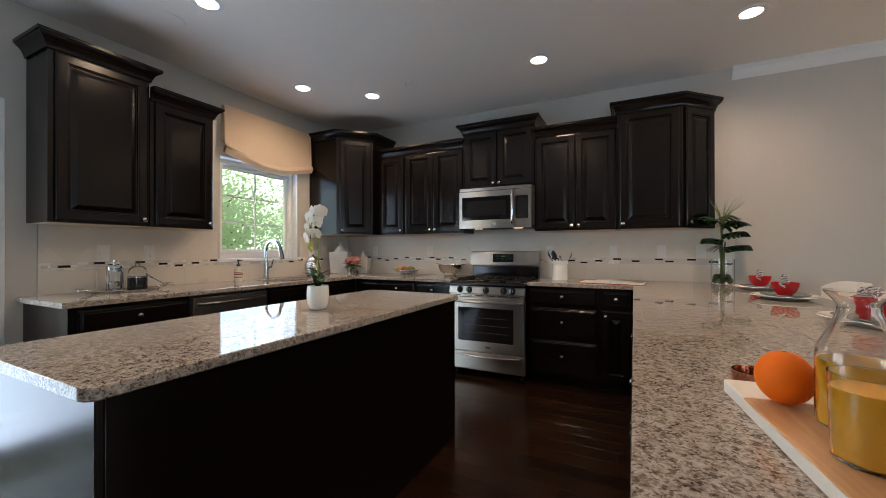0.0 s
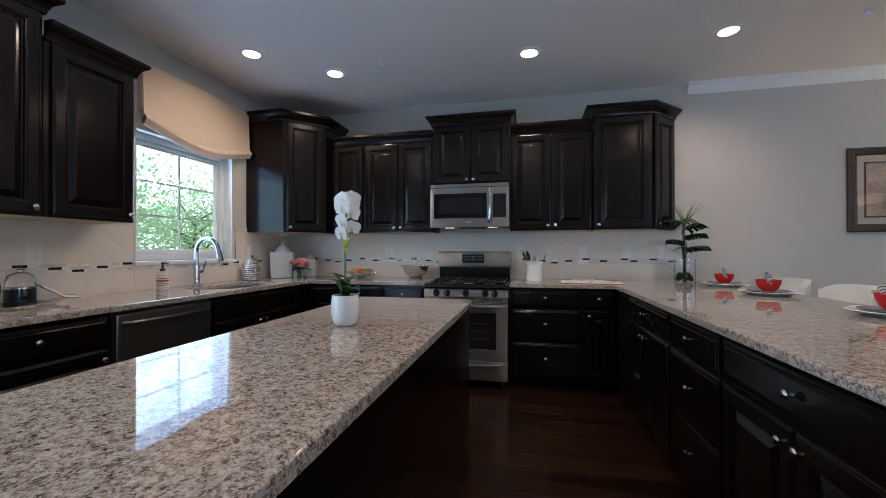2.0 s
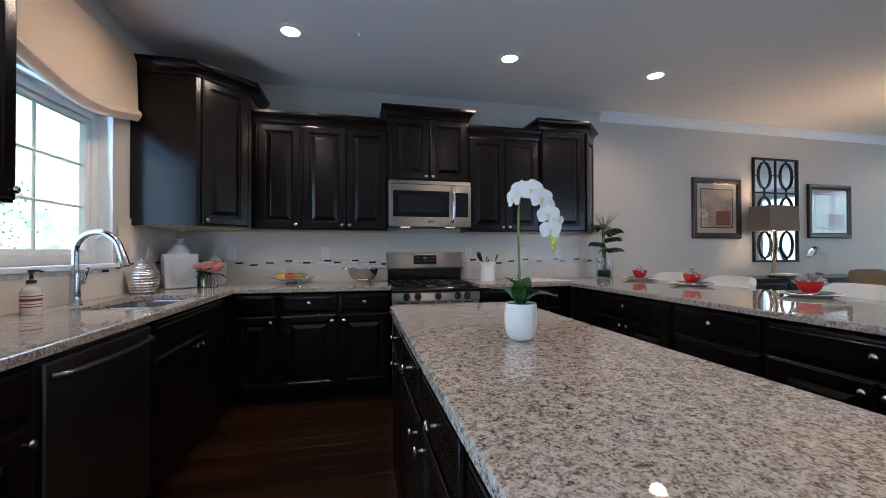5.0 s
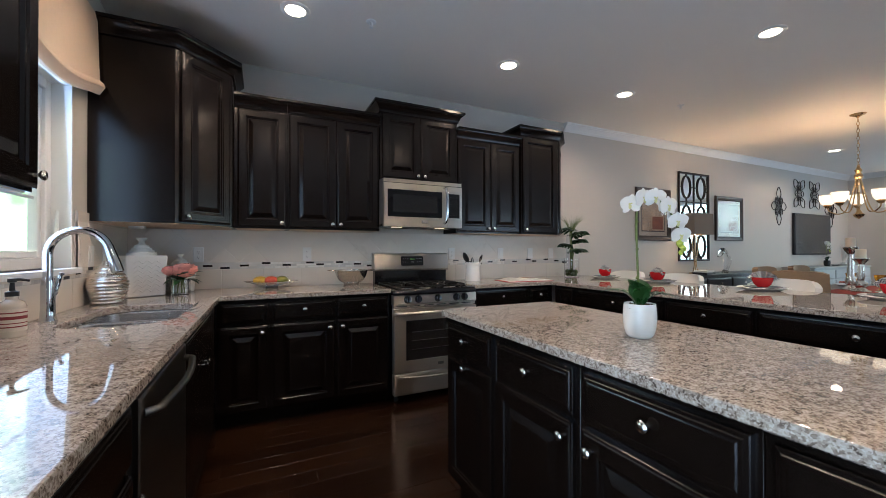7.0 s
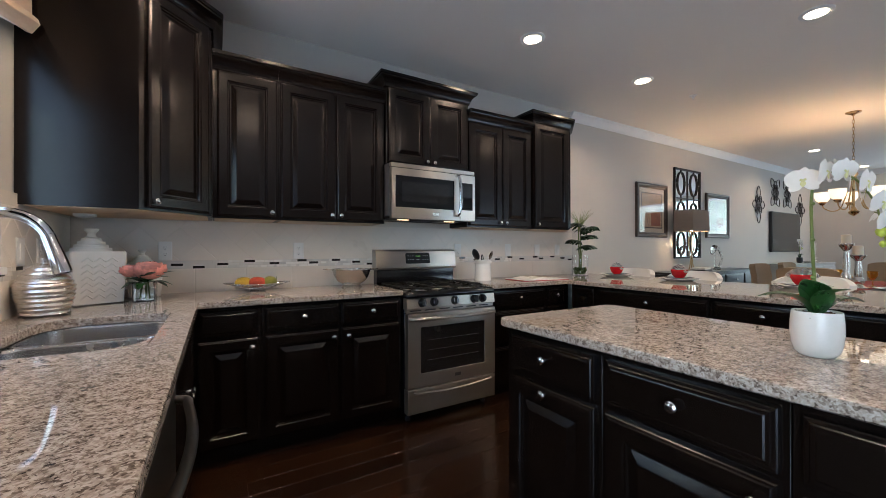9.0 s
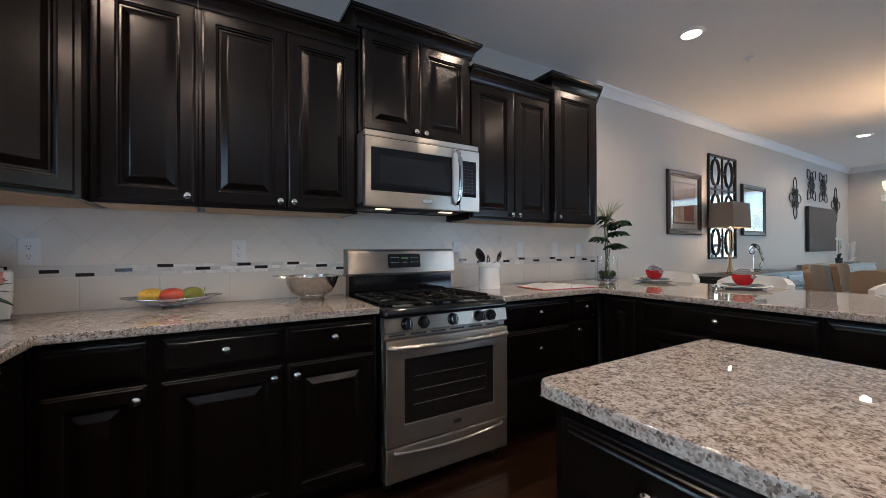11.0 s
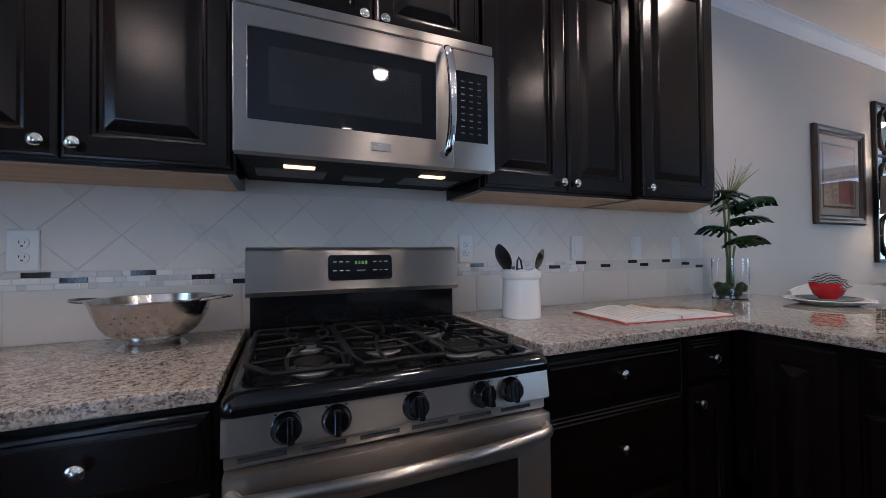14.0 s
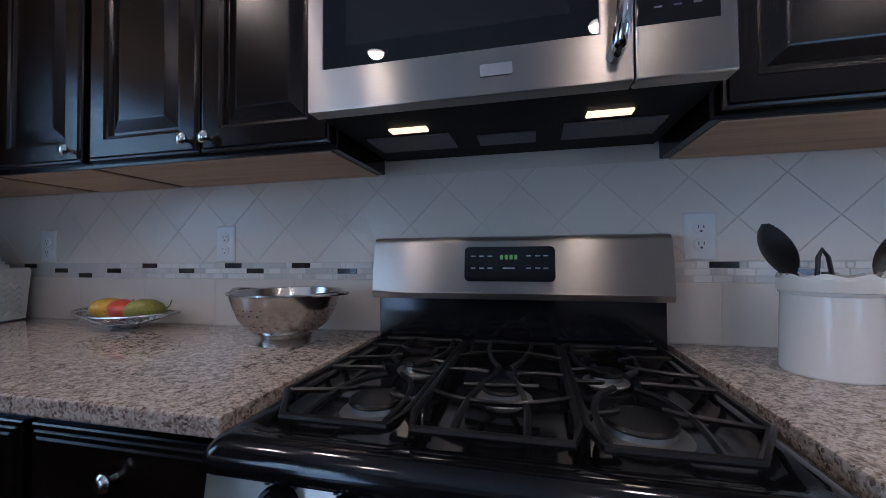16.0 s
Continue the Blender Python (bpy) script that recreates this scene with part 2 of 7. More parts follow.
PINK = by_piece(material("peony_petal", (0.74, 0.29, 0.23), 0.55, vary=0.3, scale=55, fine=6, bump=0.01), 0.75, 1.3)
BRONZE = material("dark_bronze", (0.035, 0.026, 0.02), 0.42, 0.7, vary=0.3, scale=20, bump=0.02)
BRASS = material("antique_brass", (0.42, 0.29, 0.15), 0.28, 1.0, vary=0.15, scale=20, bump=0)
MIRROR = material("mirror", (0.86, 0.87, 0.86), 0.02, 1.0, vary=0, bump=0)
TAUPE = material("taupe_linen", (0.20, 0.155, 0.12), 0.9, vary=0.08, scale=60, fine=10, bump=0.06)
TANFABRIC = material("tan_upholstery", (0.30, 0.20, 0.12), 0.85, vary=0.1, scale=40, fine=12, bump=0.06)
WHITEVINYL = material("white_vinyl", (0.74, 0.73, 0.70), 0.35, vary=0.02, bump=0.01)
BLACKWOOD = wood("black_stained_wood", (0.008, 0.007, 0.006), (0.02, 0.017, 0.014), 0.3, "x")
BOARD = wood("cutting_board_wood", (0.42, 0.21, 0.09), (0.62, 0.36, 0.17), 0.45, "y", 2.0)
BOARDWHITE = material("white_paint_band", (0.75, 0.72, 0.66), 0.5, vary=0.03, bump=0.01)
ORANGE = material("orange_peel", (0.90, 0.17, 0.0), 0.5, specular_ior_level=0.25, vary=0.06, scale=20, bump=0.1, relief=0.0012)
JUICE = material("orange_juice", (0.90, 0.42, 0.012), 0.3, vary=0.02, bump=0)
PAPER = material("page_paper", (0.72, 0.71, 0.67), 0.55, vary=0.02, bump=0)


# ---- mesh helpers ----
def link(name, bm, mat, smooth=True, angle=40):
    me = bpy.data.meshes.new(name)
    bmesh.ops.recalc_face_normals(bm, faces=bm.faces)
    bm.to_mesh(me)
    bm.free()
    if mat:
        me.materials.append(mat)
    if smooth:
        me.set_sharp_from_angle(angle=radians(angle))
        for p in me.polygons:
            p.use_smooth = True
    ob = new(name, me)
    if smooth and len(me.polygons) < 4000:
        even = ob.modifiers.new("even_normals", "WEIGHTED_NORMAL")
        even.keep_sharp, even.weight = True, 80
    return ob


def part(name, bm, mat, parent, label="", smooth=True):
    ob = link(name, bm, mat, smooth)
    ob.parent = parent
    if label:
        ob["label"] = label
    return ob


def thing(name, m, label, category, group="", kind=""):
    ob = new(name)
    ob.empty_display_size = 0.05
    ob.matrix_world = m
    return tagged(ob, label, category, group, kind)


def solid(name, bm, mat, label, category, group="", kind="", m=None):
    ob = link(name, bm, mat)
    if m:
        ob.matrix_world = m
    return tagged(ob, label, category, group, kind)


def B():
    return bmesh.new()


def box(bm, x0, x1, y0, y1, z0, z1, bevel=0.0, seg=1):
    r = bmesh.ops.create_cube(bm, size=1)
    bmesh.ops.scale(bm, vec=(x1 - x0, y1 - y0, z1 - z0), verts=r["verts"])
    bmesh.ops.translate(bm, vec=((x0 + x1) / 2, (y0 + y1) / 2, (z0 + z1) / 2), verts=r["verts"])
    if bevel:
        es = list({e for v in r["verts"] for e in v.link_edges})
        bmesh.ops.bevel(bm, geom=es, offset=bevel, segments=seg, affect="EDGES", profile=0.5)
    return bm


def lathe(bm, profile, seg=24, at=(0, 0, 0), axis="z"):
    """Turns a profile of (radius, height) about an upright line; a radius of 0 closes it."""
    rings = []
    for r, z in profile:
        if r < 1e-6:
            rings.append([bm.verts.new((0, 0, z))])
        else:
            rings.append([bm.verts.new((r * math.cos(2 * math.pi * k / seg), r * math.sin(2 * math.pi * k / seg), z)) for k in range(seg)])
    for a, b in zip(rings, rings[1:]):
        for k in range(seg):
            q = (k + 1) % seg
            vs = [a[k % len(a)], a[q % len(a)], b[q % len(b)], b[k % len(b)]]
            vs = list(dict.fromkeys(vs))
            if len(vs) > 2:
                bm.faces.new(vs)
    vs = [v for r in rings for v in r]
    if axis == "y":      # the profile's height runs towards -y
        bmesh.ops.rotate(bm, verts=vs, cent=(0, 0, 0), matrix=Matrix.Rotation(radians(90), 3, "X"))
    elif axis == "x":
        bmesh.ops.rotate(bm, verts=vs, cent=(0, 0, 0), matrix=Matrix.Rotation(radians(90), 3, "Y"))
    bmesh.ops.translate(bm, verts=vs, vec=at)
    return bm


def tube(bm, pts, radius, seg=8, flat=1.0):
    """A round bar along points; radius may be a list."""
    pts = [Vector(p) for p in pts]
    rad = radius if isinstance(radius, (list, tuple)) else [radius] * len(pts)
    rings, ref = [], None
    for i, p in enumerate(pts):
        d = (pts[min(i + 1, len(pts) - 1)] - pts[max(i - 1, 0)]).normalized()
        if ref is None:
            ref = d.orthogonal().normalized()
        ref = (ref - d * ref.dot(d)).normalized()
        w = d.cross(ref)
        rings.append([bm.verts.new(p + rad[i] * (math.cos(2 * math.pi * k / seg) * ref + flat * math.sin(2 * math.pi * k / seg) * w)) for k in range(seg)])
    for a, b in zip(rings, rings[1:]):
        for k in range(seg):
            bm.faces.new((a[k], a[(k + 1) % seg], b[(k + 1) % seg], b[k]))
    bm.faces.new(rings[0][::-1])
    bm.faces.new(rings[-1])
    return bm


def arc(cx, cz, r, a0, a1, n, y=0.0):
    return [(cx + r * math.cos(radians(a0 + (a1 - a0) * k / n)), y, cz + r * math.sin(radians(a0 + (a1 - a0) * k / n))) for k in range(n + 1)]


def smooth_path(pts, n=6):
    """Catmull-Rom through points."""
    P = [Vector(p) for p in pts]
    P = [2 * P[0] - P[1]] + P + [2 * P[-1] - P[-2]]
    out = []
    for i in range(1, len(P) - 2):
        a, b, c, d = P[i - 1:i + 3]
        for k in range(n):
            t = k / n
            out.append(0.5 * (2 * b + (c - a) * t + (2 * a - 5 * b + 4 * c - d) * t * t + (3 * b - 3 * c + d - a) * t ** 3))
    out.append(P[-2])
    return out


def prism(bm, pts, z0, z1):
    lo = [bm.verts.new((x, y, z0)) for x, y in pts]
    hi = [bm.verts.new((x, y, z1)) for x, y in pts]
    n = len(pts)
    for k in range(n):
        bm.faces.new((lo[k], lo[(k + 1) % n], hi[(k + 1) % n], hi[k]))
    bm.faces.new(lo[::-1])
    bm.faces.new(hi)
    return bm


def sweep(bm, path, profile, cap=True):
    """Draws a profile of (out, height) along an open line of (x, y), mitred; out is to the right of the way."""
    n = len(path)
    P = [Vector(p) for p in path]
    outs = []
    for i in range(n):
        ns = []
        for a, b in ((i - 1, i), (i, i + 1)):
            if 0 <= a and b < n:
                d = (P[b] - P[a]).normalized()
                ns.append(Vector((d.y, -d.x)))
        m = ns[0] if len(ns) == 1 else (ns[0] + ns[1]) / (1 + ns[0].dot(ns[1]))
        outs.append(m)
    rings = [[bm.verts.new((P[i].x + o * outs[i].x, P[i].y + o * outs[i].y, z)) for o, z in profile] for i in range(n)]
    for a, b in zip(rings, rings[1:]):
        for k in range(len(profile) - 1):
            bm.faces.new((a[k], b[k], b[k + 1], a[k + 1]))
    if cap:
        bm.faces.new(rings[0])
        bm.faces.new(rings[-1][::-1])
    return bm


def slab(bm, xs, ys, keep, z0, z1, round_by=0.006, seg=2):
    """A flat slab over the cells of a grid that keep(i, j) names, with eased upper and lower edges."""
    V = {}
    def v(i, j, z):
        if (i, j, z) not in V:
            V[i, j, z] = bm.verts.new((xs[i], ys[j], z))
        return V[i, j, z]
    cells = {(i, j) for i in range(len(xs) - 1) for j in range(len(ys) - 1) if keep(i, j)}
    for i, j in cells:
        bm.faces.new((v(i, j, z1), v(i + 1, j, z1), v(i + 1, j + 1, z1), v(i, j + 1, z1)))
        bm.faces.new((v(i, j, z0), v(i, j + 1, z0), v(i + 1, j + 1, z0), v(i + 1, j, z0)))
        for (a, b), (di, dj) in zip((((i, j), (i + 1, j)), ((i + 1, j), (i + 1, j + 1)), ((i + 1, j + 1), (i, j + 1)), ((i, j + 1), (i, j))),
                                    ((0, -1), (1, 0), (0, 1), (-1, 0))):
            if (i + di, j + dj) not in cells:
                bm.faces.new((v(*a, z0), v(*b, z0), v(*b, z1), v(*a, z1)))
    bm.normal_update()
    es = [e for e in bm.edges if len(e.link_faces) == 2 and e.link_faces[0].normal.dot(e.link_faces[1].normal) < 0.5]
    bmesh.ops.bevel(bm, geom=es, offset=round_by, segments=seg, affect="EDGES", profile=0.5)
    return bm


def panel(bm, x0, x1, z0, z1, steps, y=0.0):
    """A front of stepped rectangles: steps are (inset, how far it stands out towards -y)."""
    rings = []
    for s, o in steps:
        rings.append([bm.verts.new(p) for p in ((x0 + s, y - o, z0 + s), (x1 - s, y - o, z0 + s), (x1 - s, y - o, z1 - s), (x0 + s, y - o, z1 - s))])
    for a, b in zip(rings, rings[1:]):
        for k in range(4):
            bm.faces.new((a[k], a[(k + 1) % 4], b[(k + 1) % 4], b[k]))
    bm.faces.new(rings[-1])
    bm.faces.new(rings[0][::-1])
    return bm


DOOR = [(0, 0), (0, 0.014), (0.003, 0.017), (0.008, 0.018), (0.012, 0.021), (0.056, 0.021), (0.060, 0.016), (0.066, 0.015), (0.070, 0.007),
        (0.077, 0.007), (0.104, 0.0185), (0.108, 0.0195)]
DRAWER = [(0, 0), (0, 0.013), (0.003, 0.015), (0.010, 0.016), (0.013, 0.019), (0.020, 0.0195), (0.024, 0.0215)]
KNOB = [(0.0, 0.0), (0.007, 0.0), (0.0055, 0.004), (0.005, 0.013), (0.009, 0.016), (0.0145, 0.020), (0.0155, 0.024), (0.012, 0.028), (0.006, 0.030), (0.0, 0.0305)]


def front(parent, kind, x0, x1, z0, z1, knob=None, y=0.0):
    """A door or drawer front with its knob; knob: (x, z)."""
    f = part(kind, panel(B(), x0, x1, z0, z1, DOOR if kind == "door" else DRAWER, y), ESPRESSO, parent, smooth=False)
    if knob:
        part("knob", lathe(B(), KNOB, 14, (knob[0], y - 0.019, knob[1]), "y"), NICKEL, f, "satin nickel knob")
    return f


def base_cabinet(m, w, depth, fronts, label, group=""):
    """Front frame at y = 0 facing -y, x from 0 to w. fronts: (kind, x0, x1, z0, z1, knob)."""
    c = thing("base_cabinet", m, label, "cabinet", group)
    part("body", box(B(), 0, w, 0, depth, 0.10, CT - 0.034, 0.0015), ESPRESSO, c)
    part("toe_kick", box(B(), 0.0, w, 0.07, depth - 0.01, 0.0, 0.0985), ESPRESSO, c)
    for f in fronts:
        front(c, *f)
    return c


CROWN = [(0.0, -0.02), (0.012, -0.02), (0.014, 0.0), (0.020, 0.006), (0.024, 0.022), (0.036, 0.038), (0.052, 0.048), (0.054, 0.056), (0.062, 0.058), (0.062, 0.078), (0.0, 0.078)]


def wall_cabinet(m, outline, z0, z1, fronts, label, exposed, crown=True):
    """outline: the plan, from the back left corner by the front to the back right; exposed: the part of it that carries the crown."""
    c = thing("wall_cabinet", m, label, "cabinet", "kitchen wall cabinets")
    part("body", prism(B(), outline, z0, z1), ESPRESSO, c, smooth=False)
    n = len(outline)
    mid = Vector((sum(p[0] for p in outline) / n, sum(p[1] for p in outline) / n))
    part("underside", prism(B(), [tuple(mid + (Vector(p) - mid) * 0.94) for p in outline], z0 - 0.003, z0 + 0.01), MAPLE, c, "bare maple underside", smooth=False)
    if crown:
        bm = sweep(B(), exposed, [(o, z1 + h) for o, h in CROWN])
        part("crown", bm, ESPRESSO, c)
    for kind, p, q, a, b, knob in fronts:
        d = (Vector(q) - Vector(p))
        bm = panel(B(), 0, d.length, a, b, DOOR)
        turn = Matrix.Translation((p[0], p[1], 0)) @ Matrix.Rotation(math.atan2(d.y, d.x), 4, "Z")
        bm.transform(turn)
        f = part("door", bm, ESPRESSO, c, smooth=False)
        if knob:
            bm = lathe(B(), KNOB, 14, (knob[0], -0.019, knob[1]), "y")
            bm.transform(turn)
            part("knob", bm, NICKEL, f, "satin nickel knob")
    return c

# ---- the room ----
def wall_with_holes(name, along, at, thick, lo, hi, holes, label, mat=WALL):
    """A wall along an axis, from lo to hi, with openings (a0, a1, z0, z1) cut right through; thick: to the outside."""
    cuts = sorted({lo, hi, *[h[0] for h in holes], *[h[1] for h in holes]})
    zs = sorted({0.0, CZ, *[h[2] for h in holes], *[h[3] for h in holes]})
    bm = B()
    def keep(i, j):
        a, z = (cuts[i] + cuts[i + 1]) / 2, (zs[j] + zs[j + 1]) / 2
        return not any(h[0] < a < h[1] and h[2] < z < h[3] for h in holes)
    slab(bm, cuts, zs, keep, 0, thick, 0.002, 1)
    # plan (a, z, t) to the room's axes
    for v in bm.verts:
        a, z, t = v.co
        v.co = (a, at + t, z) if along == "x" else (at + t, a, z)
    return solid(name, bm, mat, label, "wall", kind="structure")


SWIN = [(3.0, 5.4, 0.5, 2.2)]
wall_with_holes("wall_west", "y", WX, -0.16, SY, WY + 0.16, [WIN, PATIO], "greige painted wall with a kitchen window and a glazed door")
wall_with_holes("wall_north", "x", WY, 0.16, WX, EX, [], "greige painted wall behind the range")
wall_with_holes("wall_east", "y", EX, 0.16, SY, WY + 0.16, [(-0.2, 2.9, 0.4, 2.6)], "greige painted far wall with a bright window")
wall_with_holes("wall_south", "x", SY, -0.16, WX, EX, SWIN, "greige painted wall with windows behind the walk")
solid("ceiling", box(B(), WX - 0.16, EX + 0.16, SY - 0.16, WY + 0.16, CZ, CZ + 0.1), CEIL, "flat white painted ceiling", "ceiling", kind="structure")
floor = solid("floor", box(B(), WX - 0.16, EX + 0.16, SY - 0.16, WY + 0.16, -0.12, -0.006), material("floor_base", (0.012, 0.006, 0.004), 0.5), "dark brown hardwood plank floor", "floor", kind="structure")
solid("ground", box(B(), -400, 400, -400, 400, -0.9, -0.6), material("lawn", (0.06, 0.10, 0.03), 0.9, vary=0.3, scale=0.5, bump=0.1), "green lawn outside the house", "ground", kind="structure")

# crown moulding on the dining side of the north wall, along the far wall too
CM = [(0.0, CZ - 0.105), (0.008, CZ - 0.105), (0.012, CZ - 0.092), (0.018, CZ - 0.088), (0.022, CZ - 0.070), (0.040, CZ - 0.040), (0.050, CZ - 0.034), (0.052, CZ - 0.022), (0.058, CZ - 0.018), (0.058, CZ - 0.001), (0.0, CZ - 0.001)]
bm = sweep(B(), [(0.81, WY - 0.001), (EX - 0.001, WY - 0.001), (EX - 0.001, SY + 0.1)], CM)
solid("crown_moulding", bm, TRIM, "white crown moulding below the ceiling", "moulding", kind="structure")
bm = sweep(B(), [(1.3, WY - 0.001), (EX - 0.001, WY - 0.001), (EX - 0.001, SY + 0.1)], [(0, 0.0), (0.014, 0.0), (0.014, 0.11), (0.006, 0.13), (0.0, 0.13)])
solid("baseboard", bm, TRIM, "white painted baseboard", "baseboard", kind="structure")


def window_unit(name, m, w, h, cols, rows, label, frame=0.055, depth=0.07, sashes=1):
    """Frame and glazing bars in the x-z plane, the room at -y."""
    c = thing(name, m, label, "window", kind="structure")
    bm = B()
    for a in ((0, frame, 0, h), (w - frame, w, 0, h), (frame, w - frame, 0, frame), (frame, w - frame, h - frame, h)):
        box(bm, a[0], a[1], 0, depth, a[2], a[3], 0.004)
    part("window_frame", bm, TRIM, c)
    iw = (w - 2 * frame) / sashes
    for s in range(sashes):
        x0 = frame + s * iw
        bm, r = B(), 0.035
        for a in ((x0 + 0.001, x0 + r, frame, h - frame), (x0 + iw - r, x0 + iw - 0.001, frame, h - frame), (x0 + r, x0 + iw - r, frame, frame + r), (x0 + r, x0 + iw - r, h - frame - r, h - frame)):
            box(bm, a[0], a[1], 0.015, depth - 0.012, a[2], a[3], 0.005)
        part("sash", bm, TRIM, c)
        gx0, gx1, gz0, gz1 = x0 + r, x0 + iw - r, frame + r, h - frame - r
        for k in range(1, cols):
            x = gx0 + (gx1 - gx0) * k / cols
            part("glazing_bar", box(B(), x - 0.008, x + 0.008, 0.03, 0.042, gz0, gz1, 0.002), TRIM, c)
        for k in range(1, rows):
            z = gz0 + (gz1 - gz0) * k / rows
            part("glazing_bar", box(B(), gx0, gx1, 0.0305, 0.0415, z - 0.008, z + 0.008, 0.002), TRIM, c)
        g = part("pane", box(B(), gx0 + 0.001, gx1 - 0.001, 0.034, 0.038, gz0 + 0.001, gz1 - 0.001), PANE, c)
        g.visible_shadow = False
    return c


w1 = window_unit("window_1", pose(WX - 0.085, WIN[0], WIN[2], 0, 0, 90), WIN[1] - WIN[0], WIN[3] - WIN[2], 2, 3, "white vinyl window with thin glazing bars over the sink")
part("window_sill", box(B(), -0.03, WIN[1] - WIN[0] + 0.03, -0.12, 0.0, -0.03, 0.0, 0.005, 2), TRIM, w1, "white painted sill")
bm = box(B(), 0.0, 0.006, -0.083, 0.0, 0.0, WIN[3] - WIN[2])
box(bm, WIN[1] - WIN[0] - 0.006, WIN[1] - WIN[0], -0.083, 0.0, 0.0, WIN[3] - WIN[2])
box(bm, 0.006, WIN[1] - WIN[0] - 0.006, -0.083, 0.0, WIN[3] - WIN[2] - 0.006, WIN[3] - WIN[2])
part("window_jamb", bm, TRIM, w1, "white painted reveal")
part("crank_handle", tube(B(), [(WIN[1] - WIN[0] - 0.03, -0.01, 0.16), (WIN[1] - WIN[0] - 0.03, -0.03, 0.17), (WIN[1] - WIN[0] - 0.032, -0.035, 0.30)], [0.012, 0.012, 0.008]), TRIM, w1, "white sash lock lever")
window_unit("door_1", pose(WX - 0.09, PATIO[0], PATIO[2], 0, 0, 90), PATIO[1] - PATIO[0], PATIO[3] - PATIO[2], 1, 1, "white sliding patio door with clear glass", 0.07, 0.08, 2)
bm = B()
for a in ((PATIO[0] - 0.085, PATIO[0], 0.0, PATIO[3] + 0.085), (PATIO[1], PATIO[1] + 0.085, 0.0, PATIO[3] + 0.085), (PATIO[0] + 0.0005, PATIO[1] - 0.0005, PATIO[3], PATIO[3] + 0.085)):
    box(bm, WX + 0.0005, WX + 0.018, a[0], a[1], a[2], a[3], 0.004)
solid("trim", bm, TRIM, "white painted casing round the glazed door", "trim", kind="structure")
window_unit("window_2", pose(SWIN[0][1], SY - 0.09, SWIN[0][2], 0, 0, 180), 2.4, 1.7, 2, 3, "white window in the dining area", sashes=2)
window_unit("window_3", pose(EX + 0.09, 2.9, 0.4, 0, 0, -90), 3.1, 2.2, 2, 3, "white window in the far wall", sashes=2)


# ---- worktops ----
SINK = (-3.30, -2.895, 2.46, 3.16)
xs, ys = [WX + 0.013, SINK[0], SINK[1], -2.80, -1.608], [0.93, SINK[2], SINK[3], 3.44, WY - 0.013]
bm = slab(B(), xs, ys, lambda i, j: (i < 3 or j == 3) and not (i == 1 and j == 1), CT - 0.034, CT)
for cx, cy, dx, dy in ((SINK[0], SINK[2], 1, 1), (SINK[1], SINK[2], -1, 1), (SINK[1], SINK[3], -1, -1), (SINK[0], SINK[3], 1, -1)):
    rx, ry = 0.10, 0.13      # rounded corners of the cut-out
    curve = [(cx + dx * rx * (1 - math.sin(radians(15 * k))), cy + dy * ry * (1 - math.cos(radians(15 * k)))) for k in range(7)]
    prism(bm, [(cx, cy)] + curve, CT - 0.034, CT - 0.0002)
solid("worktop", bm, GRANITE, "speckled beige granite L-shaped worktop with sink cut-out", "worktop")
bm = slab(B(), [-0.832, 0.035, 1.07], [0.36, 3.44, WY - 0.013], lambda i, j: i == 1 or j == 1, CT - 0.034, CT)
solid("worktop", bm, GRANITE, "speckled beige granite peninsula worktop with bar overhang", "worktop")

# ---- base cabinets ----
TOPF, DR0, DR1 = 0.868, 0.727, 0.705     # drawer top, drawer bottom, door top
def drawer_over(x0, x1, doors, knobs):
    """A drawer over one or two doors; knobs: doors' knob side per door."""
    f = [("drawer", x0, x1, DR0, TOPF, ((x0 + x1) / 2, 0.802))]
    w = (x1 - x0) / doors
    for k in range(doors):
        a, b = x0 + k * w + (0.002 if k else 0), x0 + (k + 1) * w - (0.002 if k < doors - 1 else 0)
        f.append(("door", a, b, 0.115, DR1, (b - 0.035 if knobs[k] == "r" else a + 0.035, 0.655)))
    return f


DARK = "dark espresso base cabinet "
LF, BF, PF, IF = -2.835, 3.482, 0.075, -1.684     # front frames of the runs
base_cabinet(pose(LF, 0.985, 0, 0, 0, 90), 0.645, 0.62, drawer_over(0.02, 0.63, 1, "r"), DARK + "with one drawer, beside the dishwasher")
base_cabinet(pose(LF, 2.285, 0, 0, 0, 90), 1.01, 0.05, [("drawer", 0.02, 0.99, DR0, TOPF, None), ("door", 0.02, 0.502, 0.115, DR1, (0.468, 0.655)), ("door", 0.508, 0.99, 0.115, DR1, (0.542, 0.655))], DARK + "with two doors under the sink")
base_cabinet(pose(LF, 3.297, 0, 0, 0, 90), 0.18, 0.62, [], DARK + "forming the blind corner")
base_cabinet(pose(-2.833, BF, 0), 0.34, 0.59, [("drawer", 0.03, 0.32, DR0, TOPF, None), ("door", 0.03, 0.32, 0.115, DR1, (0.29, 0.655))], DARK + "in the corner beside the sink run")
base_cabinet(pose(-2.491, BF, 0), 0.455, 0.59, drawer_over(0.02, 0.445, 1, "r"), DARK + "with drawer and door under the fruit dish")
base_cabinet(pose(-2.034, BF, 0), 0.424, 0.59, drawer_over(0.01, 0.41, 1, "l"), DARK + "with drawer and door beside the range")
THREE = lambda a, b: [("drawer", a, b, 0.72, TOPF, ((a + b) / 2, 0.802)), ("drawer", a, b, 0.43, 0.70, ((a + b) / 2, 0.574)), ("drawer", a, b, 0.115, 0.41, ((a + b) / 2, 0.274))]
